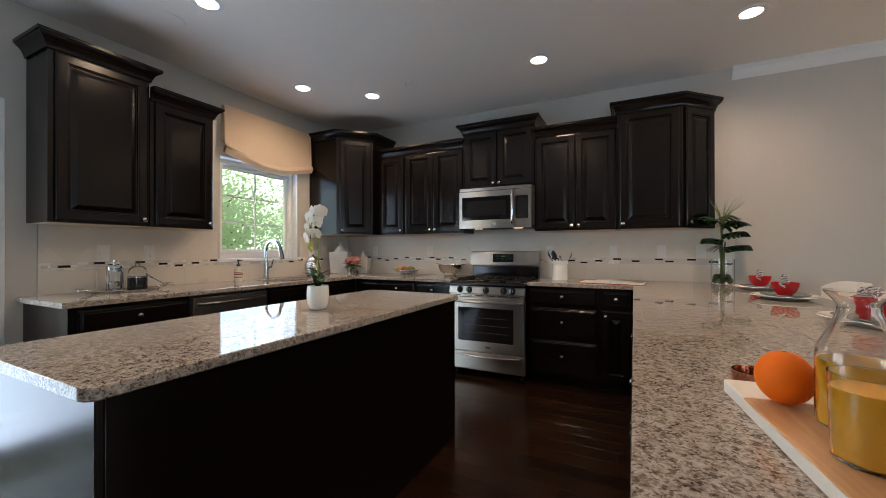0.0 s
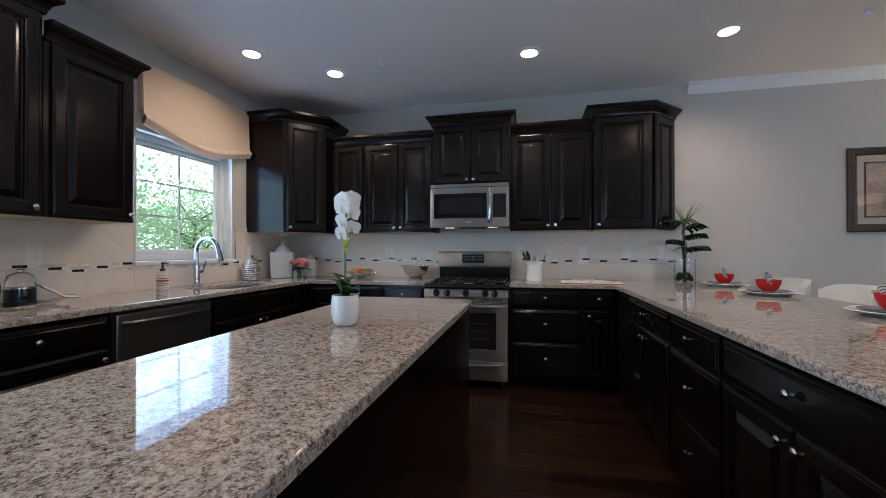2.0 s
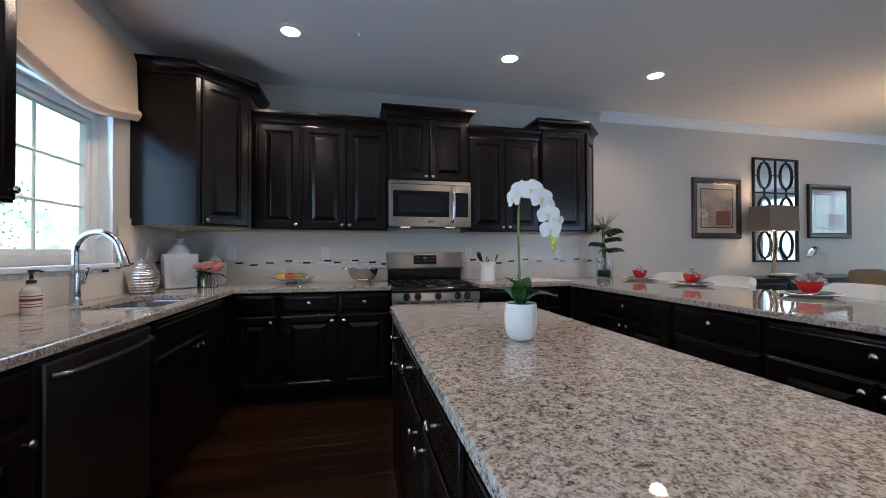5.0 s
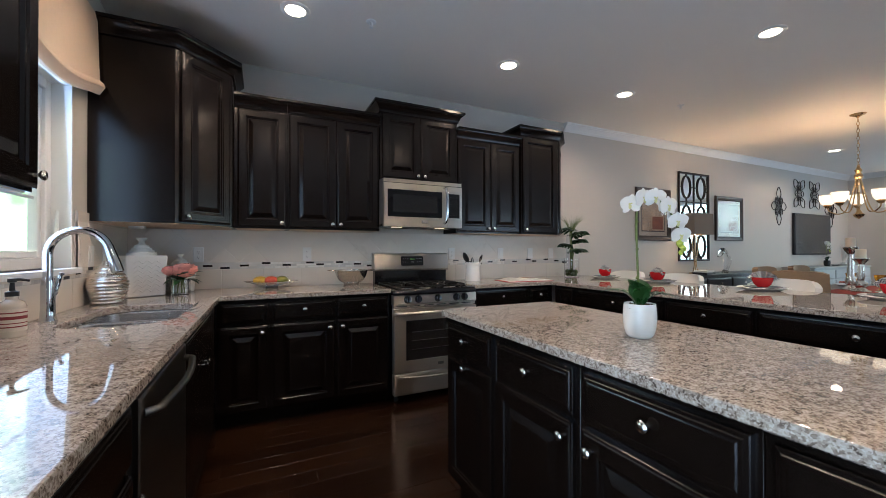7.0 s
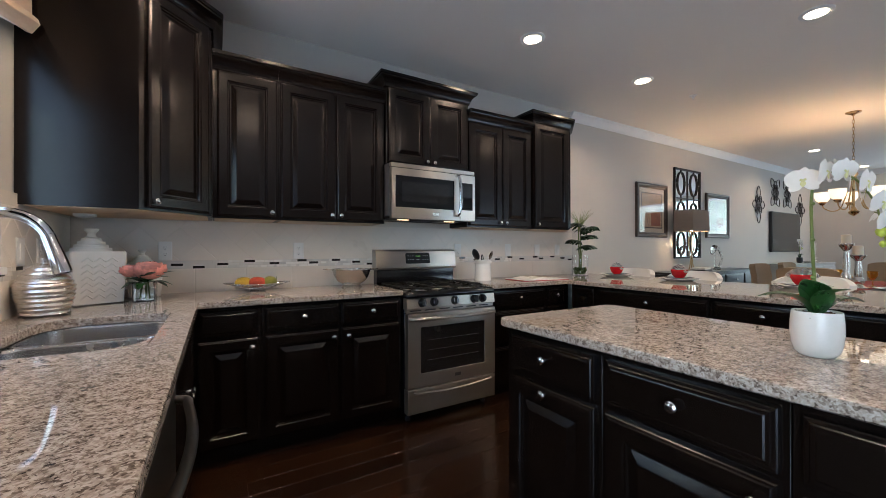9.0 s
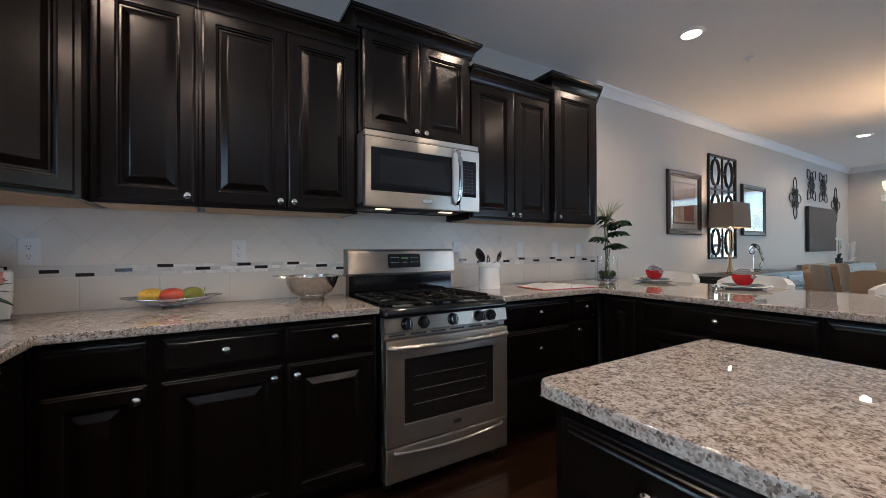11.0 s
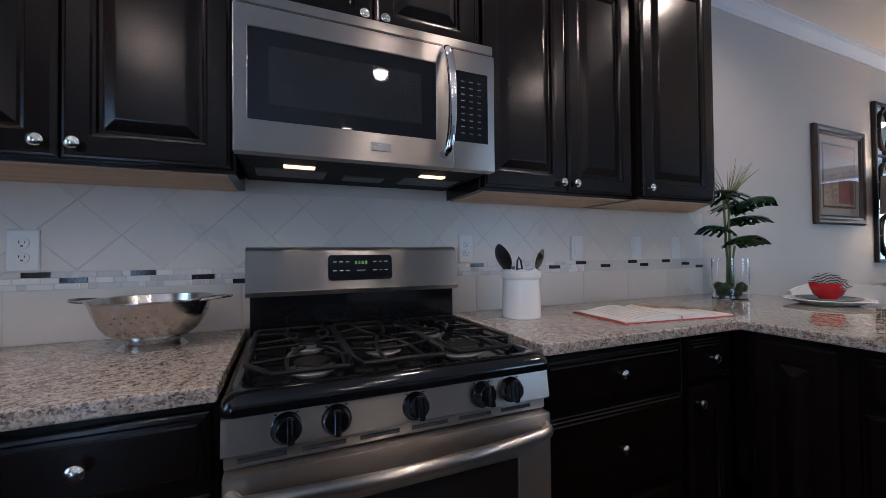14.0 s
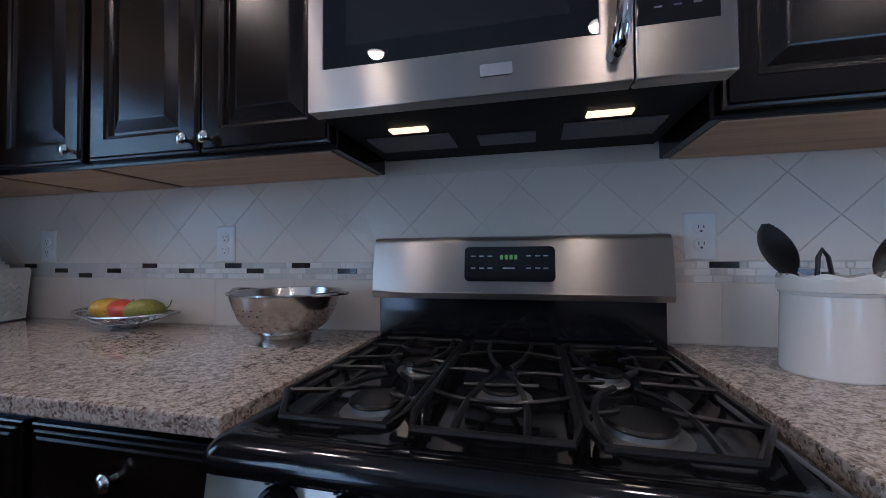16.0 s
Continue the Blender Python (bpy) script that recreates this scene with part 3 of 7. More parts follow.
base_cabinet(pose(-0.832, BF, 0), 0.61, 0.59, THREE(0.02, 0.59), DARK + "with three drawers beside the range")
base_cabinet(pose(-0.22, BF, 0), 0.30, 0.59, [("drawer", 0.015, 0.24, DR0, TOPF, (0.128, 0.802)), ("door", 0.015, 0.24, 0.115, DR1, (0.05, 0.655))], DARK + "with a narrow drawer in the peninsula corner")
base_cabinet(pose(PF, 3.435, 0, 0, 0, -90), 0.29, 0.61, [("door", 0.02, 0.25, 0.115, TOPF, None)], DARK + "filling the peninsula corner")
base_cabinet(pose(PF, 3.143, 0, 0, 0, -90), 0.855, 0.61, drawer_over(0.015, 0.84, 2, "rl"), DARK + "with a wide drawer over two doors")
base_cabinet(pose(PF, 2.286, 0, 0, 0, -90), 0.555, 0.61, THREE(0.015, 0.54), DARK + "with three drawers in the peninsula")
base_cabinet(pose(PF, 1.729, 0, 0, 0, -90), 0.845, 0.61, drawer_over(0.015, 0.83, 2, "rl"), DARK + "with two doors at the peninsula end")
base_cabinet(pose(IF, 2.255, 0, 0, 0, -90), 0.445, 0.645, [("drawer", 0.03, 0.425, DR0, TOPF, (0.222, 0.808)), ("door", 0.03, 0.425, 0.115, DR1, (0.222, 0.686))], DARK + "with a pull-out front in the island")
base_cabinet(pose(IF, 1.808, 0, 0, 0, -90), 0.453, 0.645, drawer_over(0.02, 0.435, 1, "r"), DARK + "in the middle of the island")
base_cabinet(pose(IF, 1.353, 0, 0, 0, -90), 0.46, 0.645, drawer_over(0.02, 0.445, 1, "l"), DARK + "with drawer over a door in the island")
base_cabinet(pose(IF, 0.891, 0, 0, 0, -90), 0.455, 0.645, drawer_over(0.02, 0.435, 1, "r"), DARK + "at the near end of the island")
solid("end_panel", box(B(), -1.03, -1.012, 0.405, 2.258, 0.0, CT - 0.035, 0.002), ESPRESSO, "plain dark espresso panel on the island's back", "panel")
solid("end_panel", box(B(), -1.69, -1.012, 0.386, 0.404, 0.0, CT - 0.035, 0.002), ESPRESSO, "satin dark espresso panel at the island's end", "panel")
solid("end_panel", box(B(), WX + 0.002, -2.835, 0.967, 0.984, 0.0, CT - 0.035, 0.002), ESPRESSO, "satin dark espresso panel at the run's end", "panel")
bm = box(B(), 0.69, 0.80, 0.86, WY - 0.002, 0.0, CT - 0.035, 0.003)
box(bm, 0.085, 0.69, 0.80, 0.882, 0.0, CT - 0.035, 0.003)
solid("wall_peninsula", bm, TRIM, "white painted half wall behind the peninsula cabinets", "wall", kind="structure")

# ---- wall cabinets ----
UF, UZ0, LOW, TALL = 3.785, 1.405, 2.345, 2.475
def upper(x0, x1, z0, z1, doors, knobs, label, crown_sides="", y=UF):
    o = [(x0, WY - 0.002), (x0, y), (x1, y), (x1, WY - 0.002)]
    ex = ([o[0]] if "l" in crown_sides else []) + [o[1], o[2]] + ([o[3]] if "r" in crown_sides else [])
    f, n = [], len(doors) - 1
    for k in range(n):
        a, b = doors[k] + 0.0025, doors[k + 1] - 0.0025
        f.append(("door", (a, y), (b, y), z0 + 0.012, z1 - 0.025, (b - a - 0.03 if knobs[k] == "r" else 0.03, z0 + 0.045)))
    return wall_cabinet(Matrix(), o, z0, z1, f, label, ex)


WC = "dark espresso raised-panel wall cabinet "
P0, P1, P2, P3 = (WX + 0.002, 3.385), (-3.04, 3.385), (-2.742, 3.683), (-2.742, WY - 0.002)
d = Vector((1, 1)).normalized()
wall_cabinet(Matrix(), [P0, P1, P2, P3, (WX + 0.002, WY - 0.002)], UZ0, 2.53,
             [("door", tuple(Vector(P1) + d * 0.035), tuple(Vector(P2) - d * 0.03), UZ0 + 0.012, 2.505, (0.03, UZ0 + 0.045))],
             WC + "set across the corner", [P0, P1, P2, P3])
upper(-2.738, -2.362, UZ0, LOW, [-2.715, -2.37], "r", WC + "with one door beside the corner unit")
upper(-2.36, -1.608, UZ0, LOW, [-2.35, -1.98, -1.615], "rl", WC + "with two doors beside the microwave")
upper(-1.604, -0.844, 1.865, TALL, [-1.59, -1.224, -0.858], "rl", WC + "with two short doors over the microwave", "lr", 3.765)
upper(-0.84, -0.092, UZ0, LOW, [-0.83, -0.455, -0.10], "rl", WC + "with two doors above the utensil crock")
Q0, Q1, Q2, Q3 = (-0.088, WY - 0.002), (-0.088, 3.755), (0.405, 3.755), (0.675, 4.025)
wall_cabinet(Matrix(), [Q0, Q1, Q2, Q3, (0.675, WY - 0.002)], UZ0, TALL - 0.02,
             [("door", (-0.075, 3.755), (0.39, 3.755), UZ0 + 0.012, TALL - 0.045, (0.03, UZ0 + 0.045)),
              ("door", tuple(Vector(Q2) + d * 0.03), tuple(Vector(Q3) - d * 0.02), UZ0 + 0.012, TALL - 0.045, (0.03, UZ0 + 0.045))],
             WC + "with an angled end door", [Q0, Q1, Q2, Q3, (0.675, WY - 0.002)])
SF = -3.145
def side_upper(y0, y1, z1, kn, label, sides):
    o = [(WX + 0.002, y0), (SF, y0), (SF, y1), (WX + 0.002, y1)]
    ex = ([o[0]] if "l" in sides else []) + [o[1], o[2]] + ([o[3]] if "r" in sides else [])
    wall_cabinet(Matrix(), o, UZ0 - 0.01, z1, [("door", (SF, y0 + 0.03), (SF, y1 - 0.012), UZ0, z1 - 0.025, (y1 - y0 - 0.075 if kn == "r" else 0.03, UZ0 + 0.035))], label, ex)


side_upper(0.98, 1.525, TALL, "r", WC + "standing taller at the open end", "lr")
side_upper(1.53, 2.0, LOW, "r", WC + "with one door beside the window", "r")


# ---- shared shapes for the things ----
def rrect(x0, x1, y0, y1, r, n=5):
    out = []
    for cx, cy, a in ((x1 - r, y1 - r, 0), (x0 + r, y1 - r, 90), (x0 + r, y0 + r, 180), (x1 - r, y0 + r, 270)):
        out += [(cx + r * math.cos(radians(a + 90 * k / n)), cy + r * math.sin(radians(a + 90 * k / n))) for k in range(n + 1)]
    return out


def loft(bm, rings, cap0=True, cap1=True):
    """Joins rings of (x, y, z) with equal counts."""
    R = [[bm.verts.new(p) for p in r] for r in rings]
    for a, b in zip(R, R[1:]):
        n = len(a)
        for k in range(n):
            bm.faces.new((a[k], a[(k + 1) % n], b[(k + 1) % n], b[k]))
    if cap0:
        bm.faces.new(R[0][::-1])
    if cap1:
        bm.faces.new(R[-1])
    return bm


def rloft(bm, x0, x1, y0, y1, steps, cap0=True, cap1=True):
    """steps: (inset, corner radius, z)."""
    return loft(bm, [[(x, y, z) for x, y in rrect(x0 + s, x1 - s, y0 + s, y1 - s, r)] for s, r, z in steps], cap0, cap1)


def sheet(bm, rows, thick=0.0, closed=False):
    """A curved sheet over a grid of points."""
    R = [[bm.verts.new(p) for p in r] for r in rows]
    for a, b in zip(R, R[1:]):
        for k in range(len(a) - 1):
            bm.faces.new((a[k], a[k + 1], b[k + 1], b[k]))
    if thick:
        bmesh.ops.recalc_face_normals(bm, faces=bm.faces)
        bmesh.ops.solidify(bm, geom=bm.faces[:], thickness=thick)
    return bm


def leaf_blade(bm, base, tip, width, bend=0.0, fold=0.15, n=8, droop=0.0):
    """A pointed leaf from base to tip, its middle raised by bend."""
    base, tip = Vector(base), Vector(tip)
    d = tip - base
    side = d.cross(Vector((0, 0, 1)))
    side = side.normalized() if side.length > 1e-5 else Vector((1, 0, 0))
    up = side.cross(d).normalized()
    rows = []
    for k in range(n + 1):
        t = k / n
        w = width * (math.sin(math.pi * min(t * 0.94 + 0.06, 1)) ** 0.8) * 0.5
        c = base + d * t + up * (bend * math.sin(math.pi * t)) - Vector((0, 0, droop * t * t))
        rows.append([c - side * w + up * fold * w, c, c + side * w + up * fold * w])
    return sheet(bm, rows, 0.0012)


# island worktop with rounded corners
bm = rloft(B(), -1.715, -0.99, 0.36, 2.29, [(0.006, 0.034, CT - 0.034), (0.0, 0.04, CT - 0.029), (0.0, 0.04, CT - 0.007), (0.002, 0.038, CT - 0.002), (0.007, 0.034, CT)])
solid("worktop", bm, GRANITE, "speckled beige granite island worktop", "worktop")

# ---- range ----
RX, RY = -1.222, 3.425
rg = thing("range", pose(RX, RY, 0), "freestanding stainless steel gas range with black cooktop", "range")
part("body", box(B(), -0.375, 0.375, 0.03, 0.645, 0.06, 0.872, 0.004), ENAMEL, rg, "black enamel body")
for x in (-0.33, 0.33):
    for y in (0.07, 0.58):
        part("foot", lathe(B(), [(0, 0), (0.018, 0), (0.02, 0.02), (0.012, 0.03), (0.012, 0.062), (0, 0.062)], 12, (x, y, 0)), BLACKPLASTIC, rg)
bm = rloft(B(), -0.38, 0.38, -0.034, 0.60, [(0.016, 0.02, 0.870), (0.004, 0.022, 0.872), (0.0, 0.024, 0.880), (0.0, 0.026, 0.890), (0.004, 0.026, 0.902), (0.012, 0.026, 0.911), (0.024, 0.026, 0.916), (0.040, 0.026, 0.916), (0.050, 0.022, 0.908), (0.060, 0.02, 0.902), (0.078, 0.02, 0.900)])
top = part("cooktop", bm, ENAMEL, rg, "glossy black enamel cooktop")
# control panel, leaning back
bm = loft(B(), [[(x, y, z) for y, z in ((-0.012, 0.793), (-0.024, 0.800), (-0.014, 0.866), (0.0, 0.8695), (0.04, 0.8695), (0.04, 0.793))] for x in (-0.377, 0.377)])
cp = part("control_panel", bm, STEEL, rg)
for x in (-0.262, -0.165, 0.008, 0.180, 0.262):
    bm = lathe(B(), [(0.0, 0.0), (0.031, 0.0), (0.031, 0.004), (0.027, 0.008), (0.0255, 0.024), (0.022, 0.028), (0, 0.028)], 20, (0, 0, 0), "y")
    box(bm, -0.007, 0.007, -0.042, -0.02, -0.025, 0.025, 0.003, 2)
    bm.transform(pose(x, -0.0185, 0.834, -9, 0, 12 * math.sin(x * 40)))
    part("knob", bm, ENAMEL, cp, "black control knob")
    for q in (-0.02, 0.02):
        part("mark", box(B(), x + q - 0.003, x + q + 0.003, -0.0175, -0.0125, 0.8605, 0.8625), DARKSLOT, cp)
# vent strip under the panel
part("vent_strip", box(B(), -0.374, 0.374, -0.006, 0.03, 0.766, 0.793, 0.002), STEEL, rg)
for k in range(6):
    part("vent_slot", box(B(), -0.35 + k * 0.118, -0.262 + k * 0.118, -0.0085, -0.004, 0.776, 0.784), DARKSLOT, rg)
# oven door
bm = slab(B(), [-0.374, -0.275, 0.275, 0.374], [0.248, 0.345, 0.665, 0.762], lambda i, j: not (i == 1 and j == 1), -0.032, 0.028, 0.004, 2)
for v in bm.verts:
    v.co = (v.co.x, v.co.z, v.co.y)
door = part("oven_door", bm, STEEL, rg, "stainless oven door with a dark window")
part("window_surround", panel(B(), -0.276, 0.276, 0.344, 0.666, [(0, 0), (0, 0.0), (0.001, 0.026), (0.05, 0.026), (0.052, 0.022)], 0.0), OVENGLASS, door, "smoked oven window")
for k in range(3):
    part("oven_rack", tube(B(), [(-0.22, -0.0235, 0.43 + 0.07 * k), (0.22, -0.0235, 0.43 + 0.07 * k)], 0.0016, 6), DARKSTEEL, door)
def bowed_handle(x0, x1, y, z, out, r, drop=0.0, n=14):
    pts = [(x0, y, z)] + [(x0 + 0.02 + (x1 - x0 - 0.04) * k / n, y - out * (0.55 + 0.45 * math.sin(math.pi * k / n)), z - drop * math.sin(math.pi * k / n)) for k in range(n + 1)] + [(x1, y, z)]
    return tube(B(), smooth_path(pts, 3), r, 10)
part("handle", bowed_handle(-0.36, 0.36, -0.031, 0.728, 0.055, 0.0135), STEEL, door, "bowed stainless bar handle")
part("badge", box(B(), 0.005, 0.055, -0.0345, -0.0315, 0.285, 0.308, 0.001), DARKSTEEL, door, "small plain maker's plate")
dr = part("drawer", panel(B(), -0.374, 0.374, 0.072, 0.240, [(0, -0.03), (0, 0.026), (0.004, 0.03), (0.012, 0.031)], 0.0), STEEL, rg, "stainless storage drawer")
part("handle", bowed_handle(-0.33, 0.33, -0.031, 0.218, 0.032, 0.009, 0.012), STEEL, dr, "bowed stainless lip")
# backguard
part("backguard_lower", box(B(), -0.368, 0.368, 0.566, 0.645, 0.905, 1.042, 0.004), ENAMEL, rg, "black enamel riser")
bm = loft(B(), [[(x, y, z) for y, z in ((0.548, 1.040), (0.540, 1.056), (0.543, 1.060), (0.550, 1.130), (0.560, 1.190), (0.572, 1.203), (0.60, 1.207), (0.645, 1.207), (0.645, 1.040))] for x in (-0.38, 0.38)])
bg = part("backguard", bm, STEEL, rg, "brushed stainless backguard")
bm = rloft(B(), -0.115, 0.115, -0.045, 0.045, [(0, 0.012, 0), (0.0, 0.012, 0.004), (0.002, 0.010, 0.005)])
bm.transform(pose(-0.005, 0.5478, 1.132, 82, 0, 0))
disp = part("display", bm, BLACKGLASS, bg, "black clock and button panel")
LED = material("green_clock_digits", (0.1, 0.3, 0.02), 0.5, vary=0, bump=0, glow=(0.55, 0.7, 0.5), emission_strength=0.04)
PRINT = material("grey_print", (0.42, 0.42, 0.42), 0.6, vary=0, bump=0)
for x, w, z, h, mt in [(-0.018 + 0.012 * k, 0.008, 1.150, 0.012, LED) for k in range(4)] + \
        [(q, 0.012, z, 0.003, PRINT) for q in (-0.092, -0.07, -0.048, 0.05, 0.072, 0.092) for z in (1.153, 1.122)] + [(0.0, 0.03, 1.122, 0.003, PRINT)]:
    y = 0.5475 + (z - 1.132) * 0.14 - 0.0062
    part("print", box(B(), x - w / 2 - 0.005, x + w / 2 - 0.005, y, y + 0.002, z - h / 2, z + h / 2), mt, disp)
# burners and grates
ALU = material("burner_alloy", (0.30, 0.295, 0.285), 0.45, 0.9, vary=0.1, bump=0.02)
for x, y, r in ((-0.20, 0.145, 0.048), (-0.195, 0.375, 0.040), (0.0, 0.245, 0.042), (0.20, 0.145, 0.054), (0.195, 0.375, 0.036)):
    b = part("burner", lathe(B(), [(0, 0.8995), (r * 1.25, 0.8995), (r * 1.2, 0.903), (r * 0.86, 0.905), (r * 0.82, 0.915), (0, 0.915)], 28, (x, y, 0)), ALU, rg, "alloy burner head")
    part("burner_cap", lathe(B(), [(0, 0.9145), (r * 0.9, 0.9145), (r * 0.93, 0.918), (r * 0.87, 0.922), (0, 0.923)], 28, (x, y, 0)), IRON, b)
GZ = 0.932
def bar(bm, pts, r=0.0048):
    """A cast bar with a flattened top along a smooth line in plan, standing a little higher towards its inner end."""
    n = len(pts) - 1
    tube(bm, smooth_path([(x, y, GZ + 0.004 * math.sin(math.pi / 2 * k / max(n, 1))) for k, (x, y) in enumerate(pts)], 5), r, 6, 1.25)
def grate(x0, x1, middle):
    """One cast section: a chamfered outer ring on feet, bows round the burners and bars reaching in from the rails."""
    bm, y0, y1 = B(), 0.022, 0.535
    mx, w = (x0 + x1) / 2, x1 - x0
    a, b = (0.0, 0.0) if middle else ((0.045, 0.0) if x0 < -0.2 else (0.0, 0.045))
    ring = [(x0, y1 - 0.02), (x0 + 0.012, y1), (x1 - 0.012, y1), (x1, y1 - 0.02), (x1, y0 + 0.05 + b), (x1 - 0.012 - b, y0), (x0 + 0.012 + a, y0), (x0, y0 + 0.05 + a)]
    ring = [Vector((x, y, GZ)) for x, y in ring]
    tube(bm, ring + ring[:2], 0.006, 8, 1.1)
    if middle:
        for q in (-1, 1):
            bar(bm, [(mx + q * 0.046, y0), (mx + q * 0.044, 0.12), (mx + q * 0.030, 0.20), (mx + q * 0.010, 0.27)])
            bar(bm, [(mx + q * 0.050, y1), (mx + q * 0.046, 0.45), (mx + q * 0.030, 0.36), (mx + q * 0.010, 0.30)])
            bar(bm, [(mx + q * w / 2, 0.285), (mx + q * 0.07, 0.28), (mx + q * 0.026, 0.265)])
        bar(bm, [(x0, 0.165), (x0 + 0.05, 0.135), (mx, 0.122), (x1 - 0.05, 0.135), (x1, 0.165)])
        bar(bm, [(x0, 0.385), (x0 + 0.05, 0.415), (mx, 0.430), (x1 - 0.05, 0.415), (x1, 0.385)])
        bar(bm, [(mx - 0.062, 0.205), (mx, 0.200), (mx + 0.062, 0.205)])
    else:
        out = -1 if x0 < -0.2 else 1
        cx = 0.198 * out
        for q in (-1, 1):
            bar(bm, [(cx + q * 0.058, y0), (cx + q * 0.062, 0.11), (cx + q * 0.048, 0.18), (cx + q * 0.016, 0.225)])
            bar(bm, [(cx + q * 0.052, y1), (cx + q * 0.060, 0.42), (cx + q * 0.048, 0.345), (cx + q * 0.016, 0.295)])
            rail = x0 if q < 0 else x1
            for y, dy in ((0.115, 0.028), (0.255, 0.0), (0.325, 0.03), (0.455, -0.05)):
                bar(bm, [(rail, y), (rail + (cx - rail) * 0.55, y + dy * 0.4), (cx + q * 0.030, y + dy)])
    for x in (x0 + 0.003, x1 - 0.003):
        for y in (y0 + 0.105, y1 - 0.03, (y0 + y1) / 2):
            tube(bm, [(x, y, GZ), (x, y, 0.8995)], [0.0075, 0.0062], 6)
    return bm
for a, b, mid in ((-0.345, -0.121, False), (-0.111, 0.111, True), (0.121, 0.345, False)):
    part("grate", grate(a, b, mid), IRON, rg, "cast iron pan support")

# ---- microwave over the range ----
HOODBLACK = material("matt_black_metal", (0.008, 0.008, 0.008), 0.6, vary=0.1, bump=0.02, specular_ior_level=0.15)
MX, MZ, MY = -1.226, 1.442, 3.668
mw = thing("microwave", pose(MX, MY, MZ), "stainless over-range microwave with black glass door", "microwave")
part("body", box(B(), -0.377, 0.377, 0.03, 0.418, 0.022, 0.419, 0.003), GREYPAINT, mw, "dark grey metal case")
part("top_vent", box(B(), -0.378, 0.378, -0.004, 0.029, 0.385, 0.416, 0.003), STEEL, mw, "stainless top trim with a slot")
part("vent_slot", box(B(), -0.372, 0.372, -0.002, 0.02, 0.3795, 0.3845), DARKSLOT, mw)
bm = slab(B(), [-0.378, -0.344, 0.172, 0.226], [0.0, 0.085, 0.322, 0.378], lambda i, j: not (i == 1 and j == 1), -0.012, 0.028, 0.003, 2)
for v in bm.verts:
    v.co = (v.co.x, v.co.z, v.co.y)
md = part("door", bm, STEEL, mw, "stainless door frame")
part("window", panel(B(), -0.345, 0.173, 0.084, 0.323, [(0, -0.02), (0, 0.009), (0.002, 0.0105), (0.045, 0.0105), (0.047, 0.0095)], 0.0), BLACKGLASS, md, "black glass door window")
bm = tube(B(), smooth_path([(0.192, -0.012, 0.362), (0.196, -0.045, 0.352), (0.203, -0.058, 0.29), (0.205, -0.062, 0.20), (0.203, -0.058, 0.11), (0.196, -0.045, 0.048), (0.192, -0.012, 0.038)], 6), 0.0125, 10, 0.7)
part("handle", bm, CHROME, md, "curved polished handle")
part("screen", panel(B(), -0.295, 0.125, 0.128, 0.280, [(0, 0.009), (0, 0.0106)]), material("perforated_screen", (0.014, 0.014, 0.015), 0.03, vary=0.05, scale=300, bump=0), md, "grey perforated screen behind the glass")
part("badge", box(B(), -0.03, 0.028, -0.0145, -0.0115, 0.032, 0.056, 0.001), NICKEL, md, "small plain maker's plate")
cpn = part("control_panel", box(B(), 0.2285, 0.378, -0.012, 0.028, 0.0, 0.378, 0.003), STEEL, mw)
kp = part("keypad", panel(B(), 0.2295, 0.352, 0.088, 0.312, [(0, -0.01), (0, 0.0125), (0.003, 0.0135)], 0.0), BLACKGLASS, cpn, "black keypad with grey print")
KEYPRINT = material("dim_key_print", (0.13, 0.13, 0.13), 0.6, vary=0, bump=0)
for r in range(9):
    for c in range(3):
        x, z = 0.262 + c * 0.029, 0.115 + r * 0.0205
        part("key_print", box(B(), x - 0.006, x + 0.006, -0.0146, -0.0132, z - 0.0015, z + 0.0015), KEYPRINT, kp)
part("underside", box(B(), -0.376, 0.376, 0.004, 0.416, 0.004, 0.0215, 0.003), HOODBLACK, mw, "black underside with grilles")
LAMPGLOW = material("hood_lamp_lens", (1, 0.9, 0.7), 0.4, vary=0, bump=0, glow=(1.0, 0.66, 0.30), emission_strength=1.8)
FILTER = material("mesh_filter", (0.16, 0.16, 0.17), 0.5, 0.6, vary=0.3, scale=120, bump=0.1)
for sx in (-1, 1):
    part("lamp_lens", box(B(), sx * 0.215 - 0.045, sx * 0.215 + 0.045, 0.125, 0.153, -0.002, 0.005, 0.002), LAMPGLOW, mw, "lit warm lamp lens")
    part("filter", box(B(), sx * 0.235 - 0.105, sx * 0.235 + 0.105, 0.185, 0.30, -0.001, 0.005, 0.002), FILTER, mw, "grey mesh grease filter")
part("filter", box(B(), -0.07, 0.07, 0.22, 0.30, -0.001, 0.005, 0.002), FILTER, mw, "grey mesh grille")
for sx in (-1, 1):
    lamp("hood_lamp", "SPOT", (MX + sx * 0.215, MY + 0.137, MZ - 0.008), 0.28, (1.0, 0.76, 0.46), 0.03, aim=(MX + sx * 0.215, MY + 0.137, 0), cone=130, blend=0.8)

